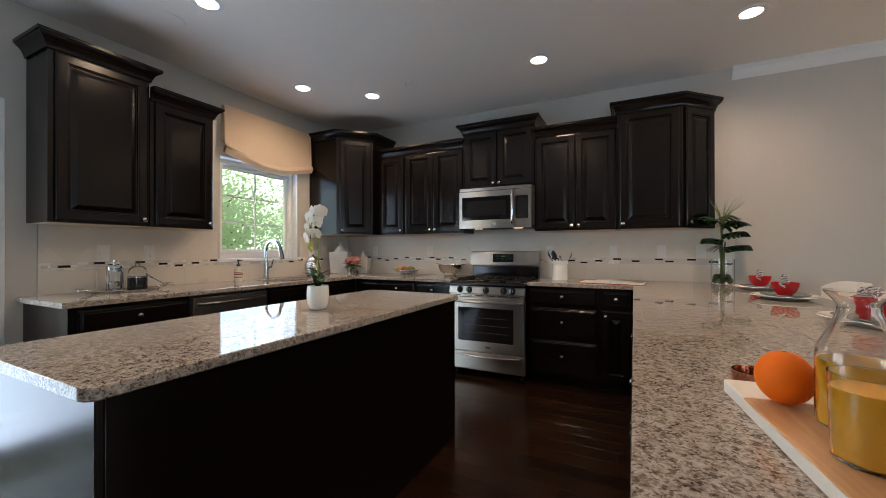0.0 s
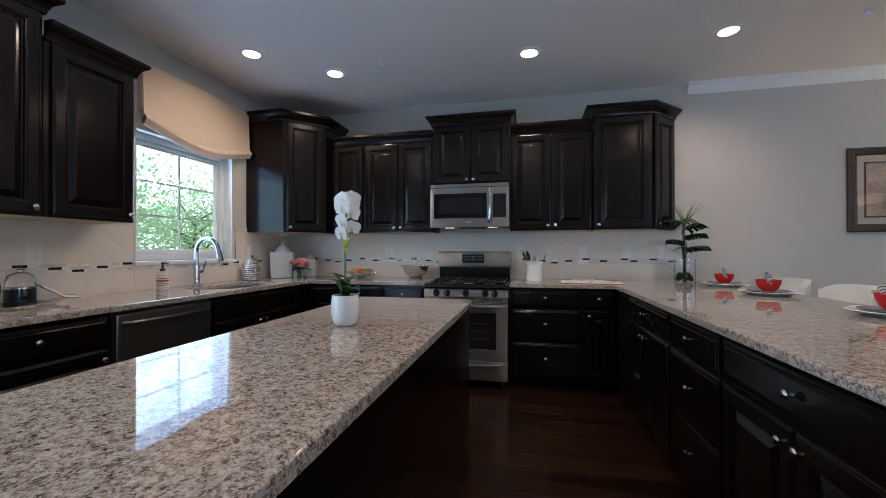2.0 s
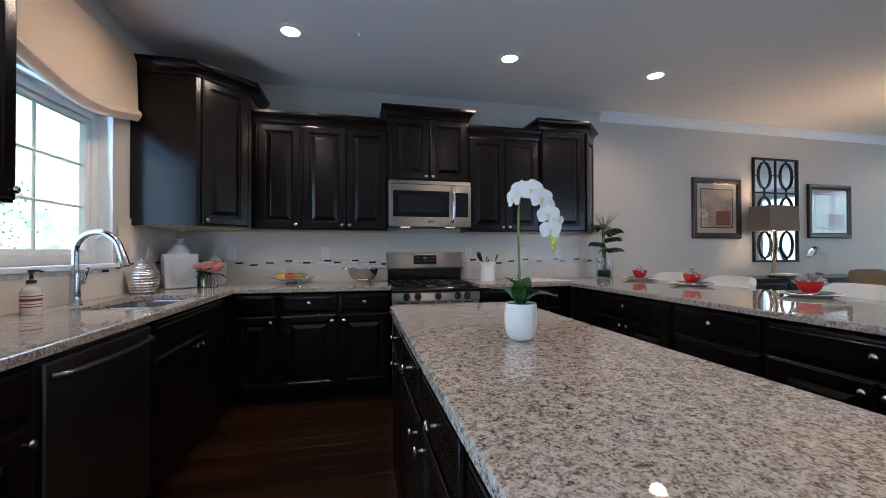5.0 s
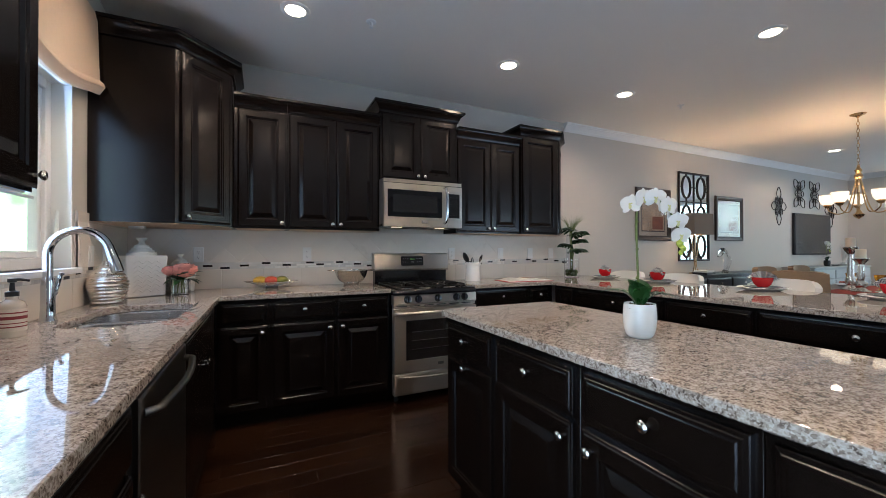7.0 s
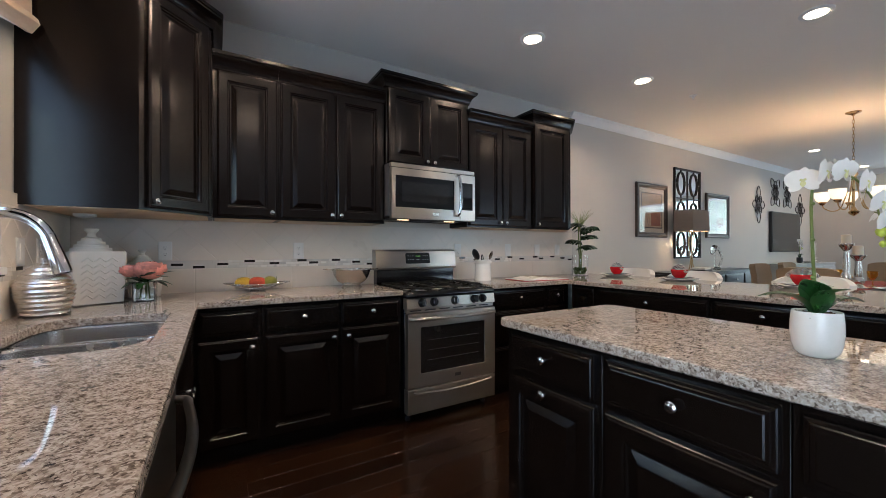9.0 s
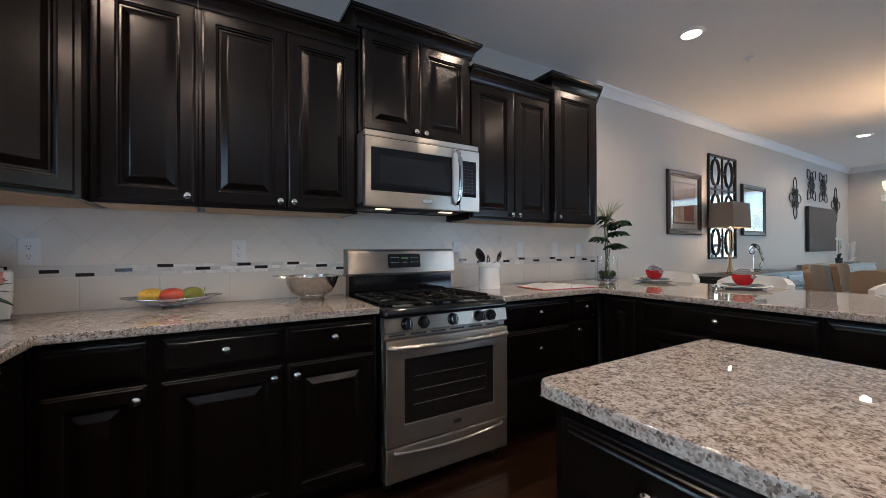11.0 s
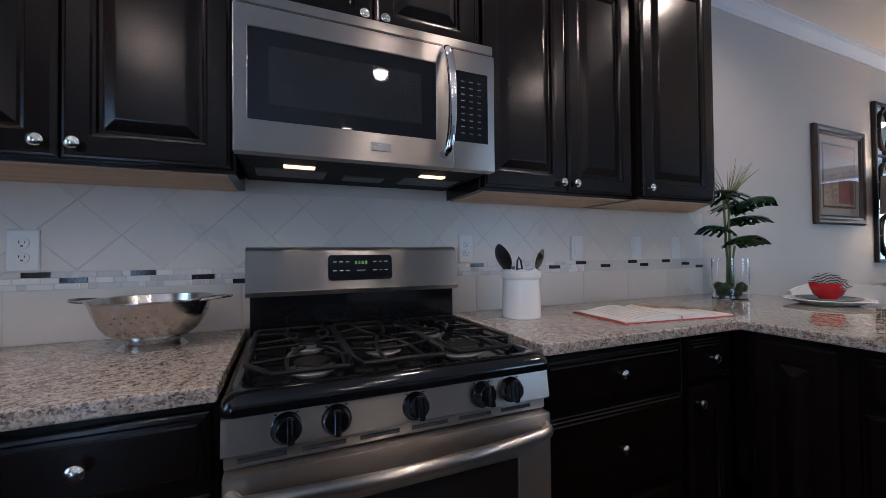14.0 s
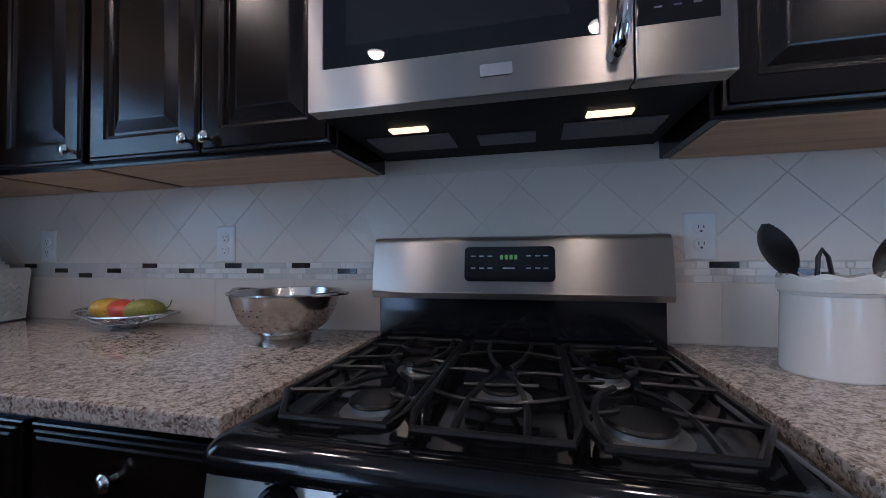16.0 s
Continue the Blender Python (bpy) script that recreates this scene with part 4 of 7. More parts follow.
# ---- dishwasher ----
dw = thing("dishwasher", pose(LF, 1.634, 0, 0, 0, 90), "dark stainless dishwasher with a bowed handle", "dishwasher")
part("body", box(B(), 0.004, 0.642, 0.0, 0.58, 0.02, CT - 0.04), BLACKPLASTIC, dw)
dd = part("door", panel(B(), 0.012, 0.634, 0.11, 0.868, [(0, 0), (0, 0.02), (0.004, 0.024), (0.012, 0.025)], 0.0), DARKSTEEL, dw, "dark brushed steel door")
part("handle", bowed_handle(0.045, 0.60, -0.024, 0.822, 0.05, 0.011), DARKSTEEL, dd, "bowed steel bar")
part("toe_plate", box(B(), 0.012, 0.634, -0.0, 0.02, 0.0, 0.10), BLACKPLASTIC, dw)

c = thing("cabinet_light", pose(-3.325, 3.795, UZ0 - 0.003), "small beige puck light under the corner cabinet", "light")
part("case", rloft(B(), -0.045, 0.045, -0.03, 0.03, [(0.004, 0.008, -0.016), (0.0, 0.01, -0.012), (0.0, 0.01, 0.0)]), PLASTIC, c)
part("diffuser", rloft(B(), -0.032, 0.032, -0.02, 0.02, [(0.002, 0.006, -0.019), (0.0, 0.007, -0.0162)]), MATTECERAMIC, c, "unlit frosted cover")

# ---- sink and tap ----
SINKSTEEL = material("sink_steel", (0.62, 0.61, 0.60), 0.26, 1.0, vary=0.08, scale=6, bump=0.004)
sk = thing("sink", pose((SINK[0] + SINK[1]) / 2, (SINK[2] + SINK[3]) / 2, CT - 0.036), "stainless undermount double-bowl sink in the granite", "sink")
hw, hl = (SINK[1] - SINK[0]) / 2, (SINK[3] - SINK[2]) / 2
for a, b in ((-hl - 0.004, -0.012), (0.012, hl + 0.004)):
    bm = rloft(B(), -hw - 0.004, hw + 0.004, a, b, [(-0.012, 0.05, -0.0005), (0.0, 0.05, -0.0005), (0.004, 0.055, -0.01), (0.012, 0.06, -0.17), (0.03, 0.06, -0.195), (0.10, 0.04, -0.205)], cap0=False)
    bowl = part("bowl", bm, SINKSTEEL, sk, "brushed stainless bowl")
    part("drain", lathe(B(), [(0, -0.2035), (0.04, -0.2035), (0.045, -0.201), (0.03, -0.2), (0, -0.2)], 20, (0, (a + b) / 2, 0)), CHROME, bowl)
fc = thing("faucet", pose(-3.375, 2.705, CT), "polished chrome gooseneck pull-down kitchen faucet", "faucet")
part("base", lathe(B(), [(0, 0), (0.03, 0), (0.031, 0.006), (0.026, 0.02), (0.024, 0.05), (0.0235, 0.16), (0.019, 0.19), (0, 0.19)], 20), CHROME, fc)
pts = [(0, 0, 0.16)] + [(0, 0, 0.22 + 0.03 * k) for k in range(3)] + arc(0.105, 0.29, 0.105, 180, 22, 14)
part("spout", tube(B(), pts, [0.0165] * len(pts), 14), CHROME, fc, "curved chrome neck")
e = Vector(pts[-1])
part("spray_head", tube(B(), [e, e + Vector((0.008, 0, -0.025)), e + Vector((0.022, 0, -0.07)), e + Vector((0.034, 0, -0.118)), e + Vector((0.036, 0, -0.125))], [0.0175, 0.018, 0.021, 0.025, 0.021], 14), CHROME, fc, "chrome pull-down spray head")
hd = part("handle", tube(B(), [(0.0, 0.018, 0.115), (0.0, 0.05, 0.118), (0.0, 0.062, 0.12)], [0.016, 0.014, 0.012], 12), CHROME, fc)
part("lever", tube(B(), smooth_path([(0.0, 0.058, 0.118), (0.005, 0.068, 0.15), (0.012, 0.072, 0.185), (0.02, 0.074, 0.205)], 4), [0.009] * 9 + [0.007] * 2 + [0.010] * 2, 10), CHROME, hd, "slim chrome lever")

# ---- kitchen ceiling ----
CAN_GLOW = material("downlight_lens", (1, 0.95, 0.85), 0.5, vary=0, bump=0, glow=(1.0, 0.76, 0.47), emission_strength=20)
def downlight(x, y, watts=36):
    c = thing("ceiling_light", pose(x, y, CZ), "lit recessed round downlight with a white trim ring", "ceiling light", "recessed downlights")
    part("trim_ring", lathe(B(), [(0.062, -0.0015), (0.064, -0.008), (0.080, -0.007), (0.092, -0.003), (0.093, -0.0005)], 28), TRIM, c)
    part("lens", lathe(B(), [(0, -0.003), (0.0625, -0.003), (0.0625, -0.0005)], 28), CAN_GLOW, c, "glowing warm white lens")
    lamp("downlight_lamp", "SPOT", (x, y, CZ - 0.012), watts, (1.0, 0.70, 0.42), 0.06, aim=(x, y, 0), cone=160, blend=0.6)
for x, y in ((-2.835, 2.69), (-2.35, 3.15), (-0.66, 3.17), (0.745, 3.17), (0.765, 1.96), (-2.389, 1.485), (-0.68, 1.44), (-0.70, -0.36), (5.58, 3.265), (8.0, 3.2)):
    downlight(x, y)
for x, y in ((-1.87, 3.06), (1.535, 3.11)):
    c = thing("sprinkler", pose(x, y, CZ), "small white ceiling sprinkler head", "sprinkler", "ceiling sprinklers")
    part("plate", lathe(B(), [(0, -0.001), (0.034, -0.001), (0.032, -0.008), (0.012, -0.012), (0.010, -0.03), (0, -0.03)], 20), TRIM, c)
    part("deflector", lathe(B(), [(0, -0.040), (0.014, -0.040), (0.014, -0.043), (0, -0.043)], 12), TRIM, c)
    part("frame_arm", tube(B(), [(0.01, 0, -0.028), (0.012, 0, -0.036), (0.004, 0, -0.041)], 0.002, 6), PLASTIC, c)
c = thing("ceiling_speaker", pose(-2.81, 1.476, CZ), "round white flush ceiling speaker grille", "speaker")
part("grille", lathe(B(), [(0, -0.004), (0.08, -0.005), (0.098, -0.003), (0.10, -0.0005)], 32), CEIL, c)

# ---- shade at the window ----
def roman_shade():
    c = thing("roman_shade", pose(WX, 0, 0), "cream linen roman shade, half raised over the window", "shade")
    y0, y1, n = 2.275, 3.355, 16
    sag = lambda v: 0.10 * math.sin(math.pi * v) ** 1.2
    rows = []
    for k in range(9):
        u = k / 8
        rows.append([(0.055 + 0.012 * u, y0 + (y1 - y0) * j / n, 2.60 - u * (0.395 + sag(j / n))) for j in range(n + 1)])
    part("panel", sheet(B(), rows, 0.006), LINEN, c)
    part("headrail", box(B(), 0.003, 0.05, y0 + 0.003, y1 - 0.003, 2.555, 2.598, 0.004), LINEN, c)
    for f in range(3):
        prof = [(0.0, 0.02), (0.018, 0.004), (0.024, -0.018), (0.014, -0.034), (-0.006, -0.03), (-0.012, -0.01)]
        R = [[(0.068 - 0.008 * f + o, y0 + (y1 - y0) * j / n, 2.20 - 0.014 * f - sag(j / n) + h) for o, h in prof] for j in range(n + 1)]
        part("fold", loft(B(), R), LINEN, c)
    for y in (y0 + 0.003, y1 - 0.009):
        part("side_return", box(B(), 0.003, 0.05, y, y + 0.006, 2.26, 2.554), LINEN, c)
    return c
roman_shade()

# ---- sockets and switches ----
def wall_plate(m, kind):
    c = thing("wall_outlet" if kind == "outlet" else "light_switch", m, "white double electrical outlet on the tiled splashback" if kind == "outlet" else "white rocker switch plate on the tiled splashback",
              "outlet" if kind == "outlet" else "switch", "splashback outlets and switches")
    part("plate", panel(B(), -0.037, 0.037, -0.061, 0.061, [(0, 0), (0, 0.003), (0.003, 0.006), (0.006, 0.0065)]), PLASTIC, c)
    if kind == "outlet":
        for z in (-0.021, 0.021):
            s = part("socket", lathe(B(), [(0, 0.006), (0.0165, 0.006), (0.0165, 0.0085), (0.0155, 0.0092), (0, 0.0092)], 16, (0, 0, z), "y"), PLASTIC, c)
            for x, zz, w, h in ((-0.006, 0.003, 0.002, 0.009), (0.006, 0.003, 0.002, 0.007), (0, -0.008, 0.005, 0.005)):
                part("slot", box(B(), x - w / 2, x + w / 2, -0.0097, -0.009, z + zz - h / 2, z + zz + h / 2), DARKSLOT, s)
    else:
        part("rocker", panel(B(), -0.017, 0.017, -0.034, 0.034, [(0, 0.006), (0, 0.0085), (0.002, 0.0095)]), PLASTIC, c)
for x, k in ((-3.0, "outlet"), (-2.183, "outlet"), (-0.75, "outlet"), (-0.137, "switch"), (0.272, "switch"), (0.58, "switch")):
    wall_plate(pose(x, WY - 0.0142, 1.2), k)
for y, k in ((1.375, "switch"), (1.675, "outlet"), (3.40, "switch"), (3.62, "outlet")):
    wall_plate(pose(WX + 0.0142, y, 1.2, 0, 0, 90), k)

# ---- orchid on the island ----
def petal_bm(bm, at, face, spin, length, width, cup=0.25):
    m = look(at, Vector(at) + Vector(face)) @ pose(0, 0, 0, 0, 0, spin)
    rows = []
    for k in range(7):
        t = k / 6
        w = width * 0.5 * (math.sin(math.pi * (0.07 + 0.90 * t ** 1.15)) ** 0.7)
        rows.append([m @ Vector((x * w, t * length, cup * length * t * t * 0.5 + 0.15 * abs(x) * w)) for x in (-1, -0.5, 0, 0.5, 1)])
    return sheet(bm, rows)
def orchid(m, scale, label, potted):
    """A moth orchid: oval leaves, an upright spike bending over, and blooms hung in two rows along the bend."""
    c = thing("potted_orchid", m, label, "plant")
    s = scale
    part("pot", lathe(B(), [(r * s, z * s) for r, z in ((0, 0), (0.030, 0), (0.037, 0.003), (0.045, 0.013), (0.0505, 0.032), (0.0535, 0.062), (0.053, 0.090), (0.0505, 0.116), (0.049, 0.118), (0.047, 0.115), (0.048, 0.103), (0, 0.103))], 40), potted, c, "smooth rounded white pot" if potted == CERAMIC else "dark pot")
    bm = B()
    rnd = random.Random(4)
    for k in range(110):
        r, a = 0.045 * s * math.sqrt(rnd.random()), rnd.random() * 6.283
        x, y, q = r * math.cos(a), r * math.sin(a), (0.004 + 0.004 * rnd.random()) * s
        b0 = len(bm.verts)
        box(bm, -q, q, -q * 0.6, q * 0.6, -q * 0.4, q * 0.4)
        bm.verts.ensure_lookup_table()
        bmesh.ops.transform(bm, matrix=pose(x, y, 0.107 * s, rnd.random() * 50, rnd.random() * 50, rnd.random() * 360), verts=bm.verts[b0:])
    part("bark", bm, SOIL, c)
    for ang, ln, rise, w, dr in ((25, 0.115, 0.035, 0.055, 0.02), (100, 0.060, 0.090, 0.070, 0.0), (190, 0.125, 0.045, 0.055, 0.03), (240, 0.055, 0.095, 0.072, 0.0), (310, 0.075, 0.075, 0.062, 0.0)):
        a = radians(ang)
        bm = leaf_blade(B(), (0.004 * math.cos(a), 0.004 * math.sin(a), 0.104 * s), (ln * s * math.cos(a), ln * s * math.sin(a), (0.108 + rise + dr) * s), w * s, 0.022 * s, 0.30, 10, dr * s)
        part("leaf", bm, LEAF, c)
    stem = smooth_path([(x * s, y * s, z * s) for x, y, z in ((0.0, 0.0, 0.10), (-0.005, 0.0, 0.22), (-0.009, 0.001, 0.36), (-0.007, 0.002, 0.435), (0.006, 0.002, 0.470), (0.034, 0.002, 0.480), (0.072, 0.0, 0.458), (0.100, 0, 0.412), (0.116, 0, 0.36), (0.122, 0, 0.315))], 6)
    n = len(stem)
    part("stem", tube(B(), stem, [0.0042 * s - 0.0024 * s * k / n for k in range(n)], 8), STEM, c)
    for z in (0.20, 0.30, 0.395):
        part("node", lathe(B(), [(0.003 * s, 0), (0.0056 * s, 0.003 * s), (0.0056 * s, 0.006 * s), (0.003 * s, 0.010 * s)], 10, (-0.007 * s, 0, z * s)), STEM, c)
    rb = random.Random(9)
    for k in range(10):
        p = stem[25 + int(k * 2.75)]
        side = -1 if k % 2 else 1
        at = p + Vector((rb.uniform(-0.004, 0.012), side * (0.014 + 0.006 * rb.random()), 0.004 - 0.010 * rb.random())) * s
        face = Vector((0.75 + rb.uniform(-0.35, 0.35), -0.42 + side * 0.38 + rb.uniform(-0.15, 0.15), -0.12 + rb.uniform(-0.2, 0.15)))
        if k == 0:
            at, face = p + Vector((-0.036, -0.006, -0.012)) * s, Vector((-0.25, -0.9, 0.1))
        face.normalize()
        sz = s * (0.92 - 0.016 * k)
        bm = B()
        for spin, ln, wd in ((0, 0.040, 0.029), (126, 0.040, 0.028), (-126, 0.040, 0.028)):
            petal_bm(bm, at, face, spin + rb.uniform(-6, 6), ln * sz, wd * sz, 0.15 + rb.uniform(-0.1, 0.2))
        for spin in (68, -68):
            petal_bm(bm, at + face * 0.0016, face, spin + rb.uniform(-5, 5), 0.043 * sz, 0.052 * sz, 0.12 + rb.uniform(-0.15, 0.25))
        fl = part("flower", bm, PETAL, c, "white orchid bloom")
        part("pedicel", tube(B(), smooth_path([tuple(p), tuple((p + at) * 0.5 - face * 0.008 * s), tuple(at - face * 0.002)], 3), 0.0013 * s, 6), STEM, fl)
        b2 = B()
        petal_bm(b2, at + face * 0.005, face + Vector((0, 0, -0.4)), 180, 0.018 * sz, 0.013 * sz, -0.7)
        petal_bm(b2, at + face * 0.004, face, 60, 0.010 * sz, 0.007 * sz, 0.8)
        petal_bm(b2, at + face * 0.004, face, -60, 0.010 * sz, 0.007 * sz, 0.8)
        part("lip", b2, LIP, fl, "pale yellow-green lip")
    for x, z, q in ((0.119, 0.322, 1.2), (0.130, 0.306, 1.0), (0.122, 0.292, 0.8)):
        part("bud", lathe(B(), [(0, -0.012 * s * q), (0.007 * s * q, -0.006 * s * q), (0.0095 * s * q, 0.002 * s * q), (0.005 * s * q, 0.010 * s * q), (0, 0.012 * s * q)], 12, (x * s, 0.004 * s * (-1) ** int(q * 5), z * s)), YELLOW, c, "green-yellow bud")
    return c
orchid(pose(-1.364, 1.40, CT, 0, 0, -62), 1.0, "white moth orchid in a smooth white pot on the island", CERAMIC)

# ---- by the sink ----
c = thing("soap_dispenser", pose(-3.345, 2.375, CT), "clear soap bottle with a red and white label and black pump", "soap dispenser")
bt = part("bottle", lathe(B(), [(0, 0), (0.034, 0), (0.037, 0.004), (0.037, 0.105), (0.032, 0.12), (0.016, 0.132), (0.0155, 0.142), (0, 0.142)], 28), material("creamy_soap", (0.62, 0.55, 0.47), 0.12, vary=0.05, bump=0, coat_weight=0.6), c)
part("label", lathe(B(), [(0.0368, 0.02), (0.0376, 0.021), (0.0376, 0.098), (0.0368, 0.099)], 28), material("cream_label", (0.62, 0.55, 0.47), 0.5, vary=0.1, bump=0), bt, "cream paper label with maroon print")
MAROON = material("maroon_print", (0.20, 0.02, 0.025), 0.6, vary=0.1, scale=60, bump=0)
for z, h in ((0.034, 0.004), (0.047, 0.003), (0.062, 0.011), (0.083, 0.004)):
    part("label_bar", lathe(B(), [(0.0374, z), (0.0380, z + 0.001), (0.0380, z + h), (0.0374, z + h + 0.001)], 28), MAROON, bt)
pm = part("pump", lathe(B(), [(0, 0.142), (0.018, 0.142), (0.018, 0.158), (0.008, 0.162), (0.006, 0.19), (0.012, 0.192), (0.012, 0.205), (0, 0.205)], 18), BLACKPLASTIC, c, "black pump head")
part("nozzle", tube(B(), [(0, 0, 0.20), (0.02, 0.005, 0.201), (0.042, 0.01, 0.195)], [0.006, 0.005, 0.004], 8), BLACKPLASTIC, pm)

prof, n = [(0, 0), (0.05, 0)], 40
for k in range(n + 1):
    t = k / n
    r = 0.055 + 0.037 * math.sin(math.pi * (0.12 + 0.62 * t)) - 0.080 * max(0, t - 0.5) ** 1.5 * 1.6
    prof.append((r * (1 + 0.035 * math.sin(t * 2 * math.pi * 11)), 0.004 + 0.20 * t))
prof += [(0.018, 0.212), (0.020, 0.228), (0.015, 0.228), (0.013, 0.21), (0, 0.2)]
solid("silver_vase", lathe(B(), prof, 36, (0, 0, 0)), SILVER, "ribbed mercury-silver teardrop vase beside the sink", "vase", m=pose(-3.352, 3.33, CT) @ Matrix.Scale(1.08, 4))

def canister(m, s, label):
    c = thing("canister", m, label, "canister")
    w = 0.095 * s
    bm = rloft(B(), -w, w, -w, w, [(0.012, 0.008, 0), (0.0, 0.01, 0.006), (-0.010, 0.012, 0.235 * s), (-0.006, 0.012, 0.245 * s), (0.01, 0.01, 0.245 * s)])
    body = part("body", bm, MATTECERAMIC, c, "square embossed white ceramic body")
    for side in range(4):
        for k in range(7):
            for q in range(3):
                x = -0.066 * s + 0.044 * s * (q + 0.5) * 1.0
                z0 = 0.03 * s + 0.028 * s * k
                b2 = tube(B(), [(x - 0.020 * s, -w - 0.0035 - 0.035 * z0, z0), (x, -w - 0.0045 - 0.035 * z0, z0 + 0.018 * s), (x + 0.020 * s, -w - 0.0035 - 0.035 * z0, z0)], 0.0035 * s, 5)
                b2.transform(Matrix.Rotation(radians(90 * side), 4, "Z"))
                part("chevron", b2, MATTECERAMIC, body)
    prof = [(0, 0.24), (0.075, 0.245), (0.075, 0.262), (0.062, 0.263), (0.062, 0.277), (0.05, 0.278), (0.05, 0.292), (0.038, 0.293), (0.036, 0.306), (0.018, 0.312), (0.014, 0.33), (0.026, 0.345), (0.028, 0.352), (0, 0.353)]
    part("lid", lathe(B(), [(r * s, z * s) for r, z in prof], 28), MATTECERAMIC, c, "stepped white lid with a knob")
    return c
canister(pose(-3.285, 3.73, CT, 0, 0, 28), 1.12, "large square white embossed canister with stepped lid")
canister(pose(-3.10, 3.945, CT, 0, 0, 20), 0.8, "small square white embossed canister with stepped lid")

c = thing("flower_vase", pose(-3.055, 3.69, CT) @ Matrix.Scale(1.2, 4), "pink peony with leaves in a small glass cube", "vase")
bm = rloft(B(), -0.042, 0.042, -0.042, 0.042, [(0, 0.008, 0), (0, 0.008, 0.09), (0.004, 0.006, 0.09), (0.004, 0.006, 0.008)])
part("vase", bm, GLASS, c, "clear glass cube")
part("water", rloft(B(), -0.0375, 0.0375, -0.0375, 0.0375, [(0, 0.006, 0.0085), (0, 0.006, 0.06)]), WATER, c)
rnd = random.Random(9)
for k in range(5):
    a = k * 1.26
    part("stem", tube(B(), [(0.02 * math.cos(a), 0.02 * math.sin(a), 0.012), (0.01 * math.cos(a + 1), 0.01 * math.sin(a + 1), 0.13)], 0.003, 6), STEM, c)
for k in range(17):
    a, l = k * 2.4, 0.085 + 0.045 * rnd.random()
    part("leaf", leaf_blade(B(), (0.01 * math.cos(a), 0.01 * math.sin(a), 0.085), (l * math.cos(a), l * math.sin(a), 0.10 + 0.05 * rnd.random() - 0.05 * (k % 3 == 0)), 0.036, 0.012, 0.2, 6), LEAF, c)
BLOOM_RINGS = [(cx, cz, q, ring, R * q, count, top) for cx, cz, q in ((0.016, 0.150, 1.12), (-0.050, 0.146, 0.74)) for ring, (R, count, top) in enumerate(((0.056, 8, 96), (0.052, 7, 76), (0.045, 6, 56), (0.036, 6, 36), (0.024, 5, 18), (0.013, 4, 8)))]
for cx, cz, q0, ring, R, count, top in BLOOM_RINGS:
    for k in range(count):
        a, half = 2 * math.pi * (k + 0.5 * ring) / count, 0.62 * 2 * math.pi / count
        rows = []
        for j in range(7):
            ph = radians(160 + (top - 160) * j / 6)
            flare = 1 + 0.08 * (rnd.random() - 0.3) * (j > 4) + 0.14 * (j / 6) ** 3 * (ring < 3)
            rows.append([(cx + R * flare * math.sin(ph) * math.cos(a + half * q), R * flare * math.sin(ph) * math.sin(a + half * q), cz + R * math.cos(ph) * 0.85 + (0.006 * rnd.random() if j == 6 else 0)) for q in (-1, -0.5, 0, 0.5, 1)])
        part("petal", sheet(B(), rows), PINK, c, "ruffled coral-pink petal")

# ---- along the back worktop ----
LACE = material("pierced_silver", (0.60, 0.60, 0.58), 0.25, 1.0, vary=0.1, scale=40, bump=0.02)
c = thing("fruit_dish", pose(-2.47, 3.965, CT, 0, 0, -4), "oval pierced silver dish holding mangoes", "dish")
bm = rloft(B(), -0.05, 0.05, -0.03, 0.03, [(0, 0.029, 0), (0.004, 0.025, 0.006), (0.0, 0.029, 0.018)])
part("foot", bm, LACE, c)
ell = lambda rx, ry, z, a: (rx * math.cos(a), ry * math.sin(a), z + 0.010 * (abs(math.cos(a)) ** 2) * (rx / 0.2))
rr = [(0.06, 0.04, 0.018), (0.10, 0.065, 0.022), (0.14, 0.072, 0.030), (0.175, 0.086, 0.040), (0.205, 0.094, 0.047)]
part("floor", sheet(B(), [[ell(a, b, z, 2 * math.pi * k / 40) for k in range(41)] for a, b, z in ((0.001, 0.001, 0.0185),) + tuple(rr[:2])], 0.002), LACE, c)
for k in range(36):
    a = 2 * math.pi * k / 36
    for tw in (-0.14, 0.14):
        part("lattice_bar", tube(B(), [ell(*rr[1], a - tw), ell(*rr[2], a), ell(*rr[3], a + tw), ell(*rr[4], a + tw * 1.6)], 0.0017, 5), LACE, c)
part("rim", tube(B(), [ell(*rr[4], 2 * math.pi * k / 48) for k in range(49)], 0.0036, 6), LACE, c, "beaded silver rim")
def mango(x, y, z, col, rz, label):
    m = material("mango_skin", col, 0.3, vary=0.45, scale=11, fine=14, bump=0.02)
    bm = lathe(B(), [(0, -0.058), (0.014, -0.055), (0.030, -0.038), (0.038, -0.008), (0.034, 0.025), (0.020, 0.048), (0.006, 0.056), (0, 0.0565)], 20, (0, 0, 0), "x")
    c = thing("mango", pose(x, y, z, 0, 0, rz), label, "fruit", "mangoes in the dish")
    part("fruit", bm, m, c)
    part("stalk", tube(B(), [(0.054, 0, 0.0), (0.066, 0.003, 0.012), (0.07, 0.006, 0.03)], 0.002, 5), STEM, c)
mango(-2.555, 3.975, CT + 0.060, (0.55, 0.34, 0.03), 20, "yellow mango lying in the silver dish")
mango(-2.475, 3.955, CT + 0.060, (0.50, 0.07, 0.03), 160, "red mango lying in the silver dish")
mango(-2.392, 3.965, CT + 0.060, (0.20, 0.20, 0.03), 40, "green mango lying in the silver dish")

